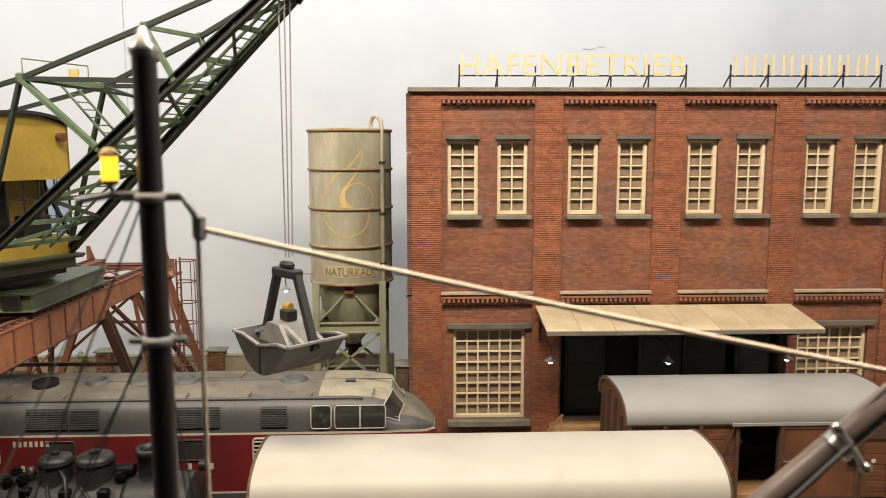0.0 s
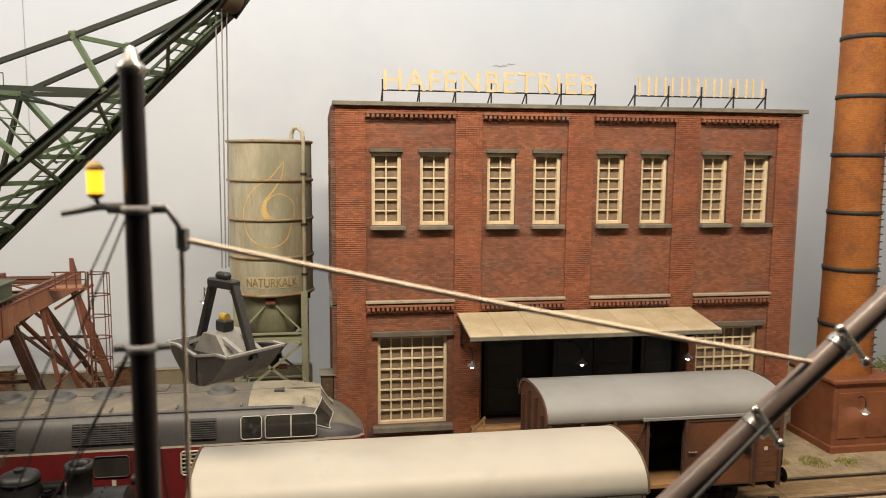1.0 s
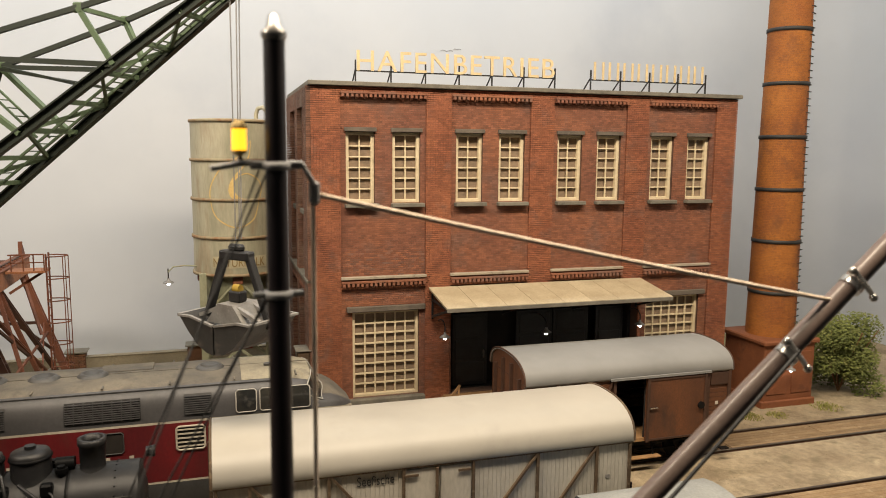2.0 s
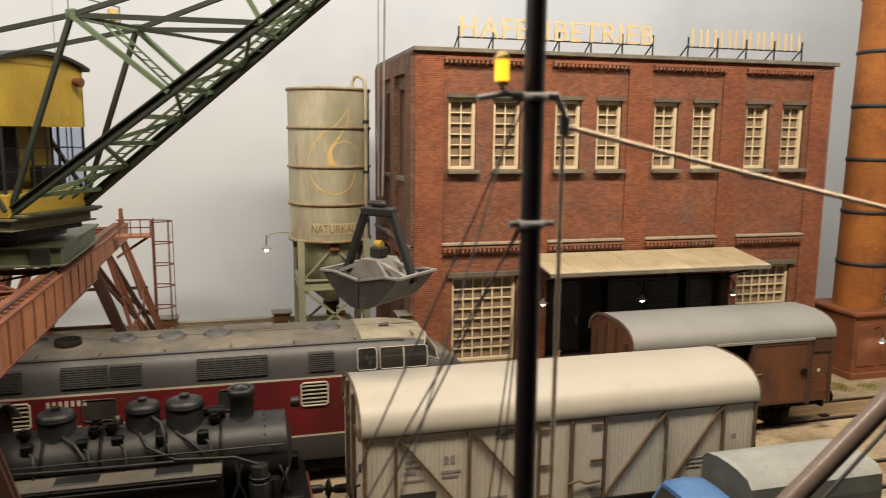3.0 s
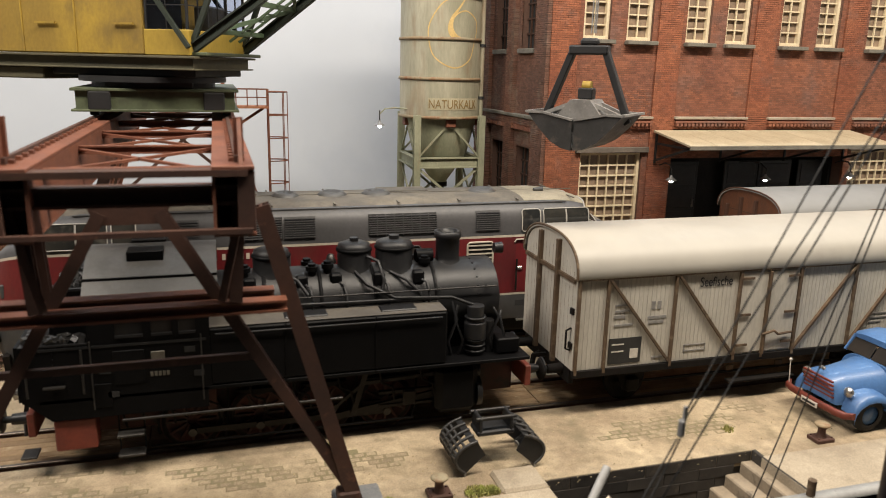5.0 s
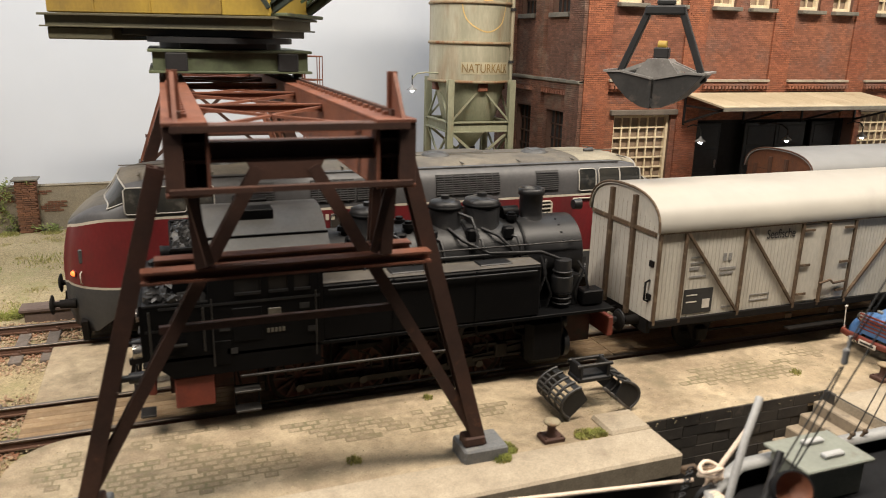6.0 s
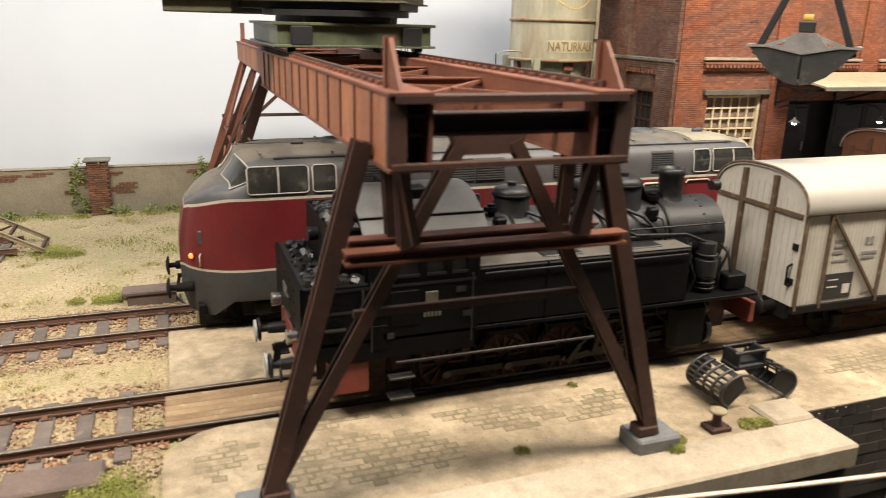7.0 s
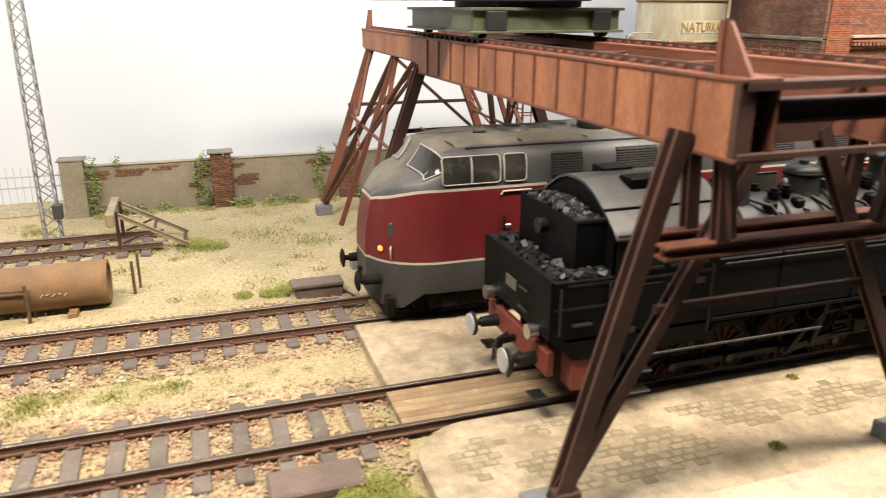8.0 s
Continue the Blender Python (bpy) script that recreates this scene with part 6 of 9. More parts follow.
# ---------------------------------------------------------------- brown covered goods wagon
BX0, BX1 = 6.32, 14.3
bw = wthing("brown_goods_wagon", 10.3, YB, RT, "weathered brown boarded goods wagon with an open sliding door", "wagon")
HB_, ZB, ZE, ZT = 1.56, 1.12, 3.5, 4.28
YN = YB - HB_
DOOR0, DOOR1 = 9.66, 10.85
rows = 14
body = wpart("floor", G().span(BX0 + 0.05, BX1 - 0.05, YB - HB_ + 0.03, YB + HB_ - 0.03, ZB, ZB + 0.12), "wood", bw)
for k in range(rows):
    a, b = ZB + (ZE - ZB) * k / rows, ZB + (ZE - ZB) * (k + 1) / rows - 0.012
    wpart("board", G().span(BX0, DOOR0, YN, YN + 0.07, a, b, 0.006), "bwall", bw)
    wpart("board", G().span(DOOR1 + 0.02, BX1, YN, YN + 0.07, a, b, 0.006), "bwall", bw)
    wpart("board", G().span(BX0, BX1, YB + HB_ - 0.07, YB + HB_, a, b, 0.006), "bwall", bw)
# black sheets behind the boards, put in to shade the wagon's inside
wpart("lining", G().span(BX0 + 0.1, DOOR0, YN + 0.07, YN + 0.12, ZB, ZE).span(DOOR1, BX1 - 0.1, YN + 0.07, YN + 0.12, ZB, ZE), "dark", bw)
ra = arched(YB, HB_ + 0.0, ZE, ZT - 0.05)
for x, d in ((BX0, -1), (BX1, 1)):
    poly = [(YB - HB_, ZB)] + ra + [(YB + HB_, ZB)]
    e = wpart("end_wall", G().prism(poly, "x", x, x - d * 0.08), "bwall", bw)
    for y in (-1.1, -0.38, 0.38, 1.1):
        wpart("end_post", G().bar((x + d * 0.05, YB + y, ZB - 0.1), (x + d * 0.05, YB + y, ZE + 0.45 if abs(y) < 1 else ZE + 0.1), 0.12, 0.1, (0, 1, 0)), "bframe", e)
    for z in (1.9, 2.7, 3.45):
        wpart("seam", G().span(x + d * 0.01, x - d * 0.01, YB - HB_ + 0.05, YB + HB_ - 0.05, z, z + 0.025), "bframe", e)
    wpart("grab_rail", G().tube([(x + d * 0.1, YB - 1.35, 1.5), (x + d * 0.2, YB - 1.35, 1.55), (x + d * 0.2, YB - 1.35, 2.1), (x + d * 0.1, YB - 1.35, 2.15)], 0.025, 6), "under", e)
wpart("roof", G().prism(arched(YB, HB_ + 0.09, ZE, ZT) + [(y, z - 0.06) for y, z in arched(YB, HB_ + 0.05, ZE, ZT)][::-1], "x", BX0 - 0.07, BX1 + 0.07, True), "broof", bw, "smooth grey arched roof")
for x in (BX0 + 0.06, 7.43, 8.5, DOOR0 - 0.06, 13.35, BX1 - 0.06):
    wpart("side_post", G().bar((x, YN - 0.02, ZB - 0.12), (x, YN - 0.02, ZE), 0.11, 0.09, (0, 1, 0)), "bframe", bw)
wpart("diagonal", G().bar((8.62, YN - 0.03, ZB), (9.5, YN - 0.03, ZE - 0.1), 0.05, 0.1, (0, 1, 0)), "bframe", bw)
for x in (BX0 - 0.06, BX1 + 0.06):
    wpart("roof_end_trim", G().tube([(x, y, z) for y, z in arched(YB, HB_ + 0.08, ZE, ZT)], 0.03, 6), "bframe", bw)
dr = wpart("sliding_door", G().span(DOOR1, 13.25, YN - 0.1, YN - 0.03, ZB + 0.02, ZE - 0.08, 0.01), "bwall", bw, "brown sliding door pushed open")
for x in (DOOR1 + 0.05, 13.2):
    wpart("door_frame", G().span(x - 0.05, x + 0.05, YN - 0.13, YN - 0.09, ZB, ZE - 0.08), "bframe", dr)
for z in (ZB + 0.08, ZE - 0.14):
    wpart("door_strap", G().span(DOOR1, 13.25, YN - 0.125, YN - 0.09, z - 0.03, z + 0.03), "bframe", dr)
wpart("door_latch", G().bar((DOOR1 + 0.1, YN - 0.16, 2.35), (DOOR1 + 0.4, YN - 0.16, 2.35), 0.03, 0.04), "chrome", dr)
wpart("door_wheel", G().cyl((13.0, YN - 0.15, 2.3), (13.0, YN - 0.2, 2.3), 0.13, n=14), "under", dr)
wpart("door_rail", G().span(9.4, 13.4, YN - 0.15, YN - 0.02, ZE - 0.06, ZE + 0.02), "broof", bw)
lv = wpart("vent_flap", G().span(7.52, 8.42, YN - 0.05, YN, 2.72, 3.3), "bframe", bw, "louvred ventilation flap")
for k in range(5):
    wpart("vent_slat", G().bar((7.54, YN - 0.08, 2.78 + 0.11 * k), (8.4, YN - 0.08, 2.78 + 0.11 * k), 0.06, 0.045), "bwall", lv)
wpart("flap", G().span(13.45, 14.2, YN - 0.05, YN, 2.95, 3.4, 0.01), "bframe", bw)
for x, z, w, h in ((7.75, 2.42, 0.13, 0.18), (7.95, 2.42, 0.13, 0.18), (7.62, 2.18, 0.6, 0.09), (7.62, 2.02, 0.52, 0.09), (7.8, 1.86, 0.2, 0.05), (6.7, 2.62, 0.3, 0.1), (6.72, 2.48, 0.22, 0.08), (6.7, 2.34, 0.3, 0.05), (6.74, 2.2, 0.14, 0.04), (6.68, 1.98, 0.28, 0.03), (13.7, 2.2, 0.12, 0.12)):
    wpart("marking", G().span(x, x + w, YN - 0.012, YN, z, z + h), "white", bw, "white painted marking bars")
wpart("data_panel", G().span(6.5, 7.05, YN - 0.01, YN, 1.3, 1.8), "blackmark", bw)
wpart("data_lines", G().span(6.55, 7.0, YN - 0.016, YN, 1.64, 1.67).span(6.55, 7.0, YN - 0.016, YN, 1.5, 1.53).span(6.75, 6.78, YN - 0.016, YN, 1.34, 1.76), "white", bw)
wpart("paper_box", G().box(7.2, YN - 0.04, 1.35, 0.24, 0.06, 0.26, 0.01), "white", bw)
wagon_under(bw, BX0, BX1, YB, (7.9, 12.7), ZB)
wpart("step_board", G().span(9.4, 11.5, YN - 0.12, YN + 0.12, 0.52, 0.57, 0.01), "wood", bw)
for x in (9.6, 11.3):
    wpart("step_hanger", G().bar((x, YN + 0.1, 0.55), (x, YN + 0.25, 1.1), 0.05, 0.05), "under", bw)
for x in (BX0 + 0.1, BX1 - 0.3):
    wpart("foot_step", G().span(x, x + 0.35, YN - 0.1, YN + 0.1, 0.5, 0.54), "under", bw)
# boxes inside the open door
crate = wthing("sack_pile", 10.0, YB + 0.3, ZB + 0.12, "pale sacks stacked inside the open brown wagon", "sacks")
for k in range(4):
    wpart("sack", G().box(9.9 + 0.1 * k, YB + 0.25, ZB + 0.3 + 0.3 * k, 0.55, 0.8, 0.3, 0.1), "canopy", crate)

# ---------------------------------------------------------------- pale grey refrigerator van
GX0, GX1 = -5.42, 5.34
gw = wthing("grey_refrigerator_van", 0, YF, RT, "pale grey boarded refrigerator van with rusty frame and cream roof", "wagon", dx=TRAIN)
GH, GZ0, GZE, GZT = 1.5, 1.22, 3.5, 4.4
GY = YF - GH
nb = 92
core_ = wpart("body", G().span(GX0 + 0.03, GX1 - 0.03, GY + 0.05, YF + GH - 0.05, GZ0, GZE + 0.1), "gwall", gw)
for k in range(nb):
    a, b = GX0 + (GX1 - GX0) * k / nb, GX0 + (GX1 - GX0) * (k + 1) / nb - 0.006
    wpart("board", G().span(a, b, GY, GY + 0.06, GZ0, GZE, 0.004), "gwall", gw)
fb = G()
for k in range(nb):
    a, b = GX0 + (GX1 - GX0) * k / nb, GX0 + (GX1 - GX0) * (k + 1) / nb - 0.006
    fb.span(a, b, YF + GH - 0.06, YF + GH, GZ0, GZE)
wpart("far_boards", fb, "gwall", gw)
gra = arched(YF, GH, GZE, GZT - 0.06)
for x, d in ((GX0, -1), (GX1, 1)):
    e = wpart("end_wall", G().prism([(YF - GH, GZ0)] + gra + [(YF + GH, GZ0)], "x", x + d * 0.005, x - d * 0.05), "gwall", gw)
    for k in range(1, 15):
        y = YF - GH + 2 * GH * k / 15
        wpart("seam", G().span(x + d * 0.002, x + d * 0.007, y - 0.003, y + 0.003, GZ0, GZE + 0.5 * math.sin(math.pi * k / 15)), "gframe", e)
    for y in (-0.52, 0.52):
        wpart("end_post", G().bar((x + d * 0.06, YF + y, GZ0 - 0.1), (x + d * 0.06, YF + y, GZE + 0.72), 0.1, 0.12, (0, 1, 0)), "gframe", e)
    wpart("end_rail", G().bar((x + d * 0.04, YF - GH + 0.05, 3.42), (x + d * 0.04, YF + GH - 0.05, 3.42), 0.06, 0.1), "gframe", e)
    wpart("grab_rail", G().tube([(x + d * 0.02, GY + 0.15, 1.7), (x + d * 0.14, GY + 0.15, 1.75), (x + d * 0.14, GY + 0.15, 2.2), (x + d * 0.02, GY + 0.15, 2.25)], 0.03, 6), "under", e)
    wpart("end_bracket", G().span(x, x + d * 0.06, GY + 0.05, GY + 0.2, 2.6, 2.75).span(x, x + d * 0.06, GY + 0.05, GY + 0.2, 1.75, 1.9), "under", e)
wpart("roof", G().prism(arched(YF, GH + 0.09, GZE, GZT, 20) + [(y, z - 0.06) for y, z in arched(YF, GH + 0.05, GZE, GZT, 20)][::-1], "x", GX0 - 0.06, GX1 + 0.06, True), "groof", gw, "smooth cream-grey arched roof")
for x in (GX0 - 0.05, GX1 + 0.05):
    wpart("roof_end_trim", G().tube([(x, y, z) for y, z in arched(YF, GH + 0.08, GZE, GZT, 20)], 0.035, 6), "gframe", gw, "rusty arched end trim")
wpart("eaves_strip", G().span(GX0, GX1, GY - 0.075, GY - 0.03, GZE - 0.06, GZE + 0.0), "gframe", gw)
posts = [GX0 + 0.05, -4.62, -2.8, -0.97, -0.12, 0.84, 2.6, 4.3, GX1 - 0.05]
for x in posts:
    wpart("side_post", G().bar((x, GY - 0.03, GZ0 - 0.1), (x, GY - 0.03, GZE), 0.075, 0.07, (0, 1, 0)), "gframe", gw)
for a, b in ((-4.6, -2.85), (-2.75, -1.0)):
    wpart("diagonal", G().bar((a, GY - 0.035, GZE - 0.05), (b, GY - 0.035, GZ0 + 0.05), 0.06, 0.08, (0, 1, 0)), "gframe", gw)
for a, b in ((0.86, 2.6), (2.65, 4.3)):
    wpart("diagonal", G().bar((a, GY - 0.035, GZ0 + 0.05), (b, GY - 0.035, GZE - 0.05), 0.06, 0.08, (0, 1, 0)), "gframe", gw)
wpart("sole_bar", G().span(GX0, GX1, GY - 0.06, GY + 0.06, GZ0 - 0.18, GZ0, 0.01), "under", gw)
for x in (-0.55, 0.38):
    dd = wpart("door_leaf", G().span(x - 0.4, x + 0.4, GY - 0.035, GY, GZ0 + 0.06, GZE - 0.1, 0.01), "gwall", gw, "insulated hinged door leaf")
    for z in (1.5, 2.3, 3.25):
        wpart("hinge", G().bar((x - 0.38 if x < 0 else x + 0.38, GY - 0.07, z), (x - 0.05 if x < 0 else x + 0.05, GY - 0.07, z), 0.03, 0.06), "gframe", dd)
wpart("door_latch", G().tube([(-0.2, GY - 0.1, 1.75), (0.1, GY - 0.16, 1.85), (0.3, GY - 0.1, 1.72), (0.7, GY - 0.1, 1.75)], 0.035, 6), "gframe", gw)
wpart("door_bolt", G().cyl((-0.12, GY - 0.09, GZ0), (-0.12, GY - 0.09, GZE - 0.1), 0.035, n=8), "gframe", gw)
word = fit_width(lettering("Seefische", 0.3, 0.005), 0.92, 0.24, -2.12, GY - 0.012, 3.1)
word.transform(Matrix.Translation(-ORG[gw.name]))
part("word", word, "blackmark", gw, "black word Seefische")
for x, z, w, h in ((-3.42, 2.62, 0.1, 0.2), (-3.26, 2.62, 0.1, 0.2), (-3.5, 2.38, 0.5, 0.07), (-3.48, 2.26, 0.42, 0.07), (-4.4, 2.75, 0.35, 0.05), (-4.4, 2.6, 0.4, 0.05), (-4.42, 2.45, 0.3, 0.08), (-4.4, 2.25, 0.5, 0.05), (-2.4, 1.6, 0.6, 0.03), (-2.4, 1.45, 0.6, 0.03), (-2.42, 1.45, 0.03, 0.18), (-1.82, 1.45, 0.03, 0.18), (3.3, 2.0, 0.8, 0.04), (3.3, 1.88, 0.7, 0.04), (3.3, 1.76, 0.4, 0.04), (4.6, 2.5, 0.12, 0.1), (-3.3, 1.35, 0.3, 0.05)):
    wpart("marking", G().span(x, x + w, GY - 0.014, GY, z, z + h), "fineprint", gw, "faint painted marking bars")
wpart("data_panel", G().span(-4.5, -3.62, GY - 0.012, GY, 1.3, 1.95), "blackmark", gw, "black data panel")
wpart("data_lines", G().span(-4.42, -4.1, GY - 0.02, GY, 1.78, 1.81).span(-4.42, -4.1, GY - 0.02, GY, 1.6, 1.63).span(-3.92, -3.7, GY - 0.02, GY, 1.42, 1.66), "white", gw)
wagon_under(gw, GX0, GX1, YF, (-3.6, 3.5), GZ0 - 0.04)
for x in (-0.9, 0.6):
    wpart("marker_plate", G().box(x, GY + 0.1, 0.85, 0.22, 0.05, 0.14, 0.01), "gframe", gw)
wpart("step_board", G().span(-1.0, 1.0, GY - 0.1, GY + 0.12, 0.5, 0.55, 0.01), "under", gw)

# ---------------------------------------------------------------- red diesel locomotive
VC, VH = -8.3, 1.64
VLEN = 9.2   # half length
v200 = wthing("diesel_locomotive", VC, YB, RT, "dark red diesel locomotive with grey upper body and dusty roof", "locomotive")
WARP[v200.name] = ((-18.5, -12.0, -9.0, 2.0), (-18.12, -11.7, -9.0, 2.0))   # the rear end is the shorter one
RISE[v200.name] = ((-1.0, 2.4, 3.36, 4.61, 5.2), (-1.0, 2.4, 3.4, 4.48, 5.07))   # low upper body


def vsec(d):
    """Half width, waist height and top height at the distance d from the nose."""
    w = VH * (1 - (1 - min(d, 1.9) / 1.9) ** 2.3) ** (1 / 2.3) if d > 0 else 0.0
    w = max(w, 0.3 * VH) if d <= 0.02 else max(w, 0.33 * VH)
    waist = 3.36 - 0.32 * max(0.0, 1 - d / 1.4) ** 2
    if d < 0.95:
        top = 3.14 + 0.64 * math.sin(min(1, d / 0.95) * math.pi / 2)
    elif d < 1.5:
        top = 3.78 + (d - 0.95) / 0.55 * 0.64
    elif d < 2.6:
        top = 4.42 + 0.19 * math.sin((d - 1.5) / 1.1 * math.pi / 2)
    else:
        top = 4.61
    return w, waist, top


def ring(d, n=12):
    w, waist, top = vsec(d)
    pts = [(w * 0.97, 0.42 + 0.42 * min(1.0, max(0.0, (d - 0.6) / 0.6))), (w, 0.95), (w, 1.6), (w, 1.66), (w, 1.95), (w, 2.25), (w, 2.55), (w, 2.85), (w, waist - 0.035), (w, waist + 0.035)]
    for i in range(1, n + 1):
        a = math.pi / 2 * i / n
        pts.append((w * math.cos(a) ** (2 / 3.8) if i < n else 0.0, waist + 0.035 + (top - waist - 0.035) * math.sin(a) ** (2 / 3.8)))
    return pts


DS = [0.0, 0.03, 0.08, 0.16, 0.28, 0.45, 0.65, 0.95, 1.05, 1.2, 1.35, 1.5, 1.7, 2.0, 2.6]
stations = [(-VLEN + d, d) for d in DS] + [(x, 3.0) for x in np.linspace(-VLEN + 3.2, VLEN - 3.2, 12)] + [(VLEN - d, d) for d in DS[::-1]]


def recede(d, z):
    """How far the rounded nose leans back at the height z."""
    k = max(0.0, 1 - d / 1.5)
    return k * (0.24 * (max(0.0, z - 1.9) / 1.3) ** 1.8 + 0.35 * max(0.0, 1.0 - z) ** 1.5)


def wrap(d, y, z):
    """How far the cab front sweeps back towards its sides."""
    return 0.42 * (min(1.0, abs(y) / VH)) ** 3 * max(0.0, 1 - abs(d - 1.25) / 1.35) * min(1.0, max(0.0, (z - 3.42) / 0.35))


def nose_point(e, d, a, s, off=0.0):
    """A point of the upper body at the end e, d from the nose, a degrees up its section, on the side s."""
    w, waist, top = vsec(d)
    c, k = math.cos(radians(a)) ** (2 / 3.8), math.sin(radians(a)) ** (2 / 3.8)
    y, z = w * c, waist + 0.035 + (top - waist - 0.035) * k
    return Vector((VC + e * (VLEN - d - recede(d, z) - wrap(d, y, z) + off), YB + s * y, z + off))


def shell(i0, i1, st=stations, lift=0.0):
    """The band of the body between two points of its section, on both sides."""
    g = G()
    for s in (-1, 1):
        vs = [(VC + x - math.copysign(recede(d, ring(d)[i][1]) + wrap(d, *ring(d)[i]), x), YB + s * ring(d)[i][0], ring(d)[i][1] + lift) for x, d in st for i in range(i0, i1 + 1)]
        w = i1 - i0 + 1
        g.add(vs, [(a * w + i, a * w + i + 1, (a + 1) * w + i + 1, (a + 1) * w + i) for a in range(len(st) - 1) for i in range(w - 1)], True)
    for x, d in (stations[0], stations[-1]) if lift == 0 else ():
        rg = ring(d)
        for i in range(i0, i1):
            xa, xb = (VC + x - math.copysign(recede(d, rg[k][1]), x) for k in (i, i + 1))
            g.add([(xa, YB - rg[i][0], rg[i][1]), (xa, YB + rg[i][0], rg[i][1]), (xb, YB + rg[i + 1][0], rg[i + 1][1]), (xb, YB - rg[i + 1][0], rg[i + 1][1])], [(0, 1, 2, 3)], True)
    return g


wpart("skirt", shell(0, 2), "skirt", v200, "dark grey lower skirt")
wpart("lower_stripe", shell(2, 3), "stripe", v200, "cream waist stripe")
wpart("red_body", shell(3, 8), "red", v200, "dark red body side")
wpart("upper_stripe", shell(8, 9), "stripe", v200, "cream waist stripe")
wpart("upper_body", shell(9, 16), "locogrey", v200, "grey upper body")
wpart("roof", shell(16, 21), "locoroof", v200, "dusty tan-grey roof")
wpart("cab_roof", shell(16, 21, [(VLEN - d, min(d, 3.0)) for d in (3.6, 3.0, 2.6, 2.0, 1.7, 1.5)], 0.012), "creamroof", v200, "cream dusted roof over the cab")


def side_y(z, off=0.012):
    w, waist, top = VH, 3.36, 4.61
    if z <= waist + 0.035:
        return VH + off
    k = (z - waist - 0.035) / (top - waist - 0.035)
    return VH * (1 - k ** 3.8) ** (1 / 3.8) + off


def side_panel(x0, x1, z0, z1, s=-1, off=0.012, n=4, r=0.0):
    g = G()
    vs = []
    for i in range(n + 1):
        z = z0 + (z1 - z0) * i / n
        y = YB + s * side_y(z, off)
        ins = r * (1 - min(1, min(i, n - i) / 1.0)) if r else 0
        vs += [(x0 + ins, y, z), (x1 - ins, y, z)]
    return g.add(vs, [(2 * i, 2 * i + 1, 2 * i + 3, 2 * i + 2) for i in range(n)], True)


def side_rim(x0, x1, z0, z1, s=-1, r=0.035, off=0.02):
    zs = [z0 + (z1 - z0) * i / 4 for i in range(5)]
    pts = [(x0 + 0.06, YB + s * side_y(z0, off), z0)] + [(x0, YB + s * side_y(min(max(z, z0 + 0.06), z1 - 0.06), off), min(max(z, z0 + 0.06), z1 - 0.06)) for z in zs] + \
          [(x0 + 0.06, YB + s * side_y(z1, off), z1), (x1 - 0.06, YB + s * side_y(z1, off), z1)] + \
          [(x1, YB + s * side_y(min(max(z, z0 + 0.06), z1 - 0.06), off), min(max(z, z0 + 0.06), z1 - 0.06)) for z in zs[::-1]] + [(x1 - 0.06, YB + s * side_y(z0, off), z0), (x0 + 0.06, YB + s * side_y(z0, off), z0)]
    return G().tube(pts, r, 6)


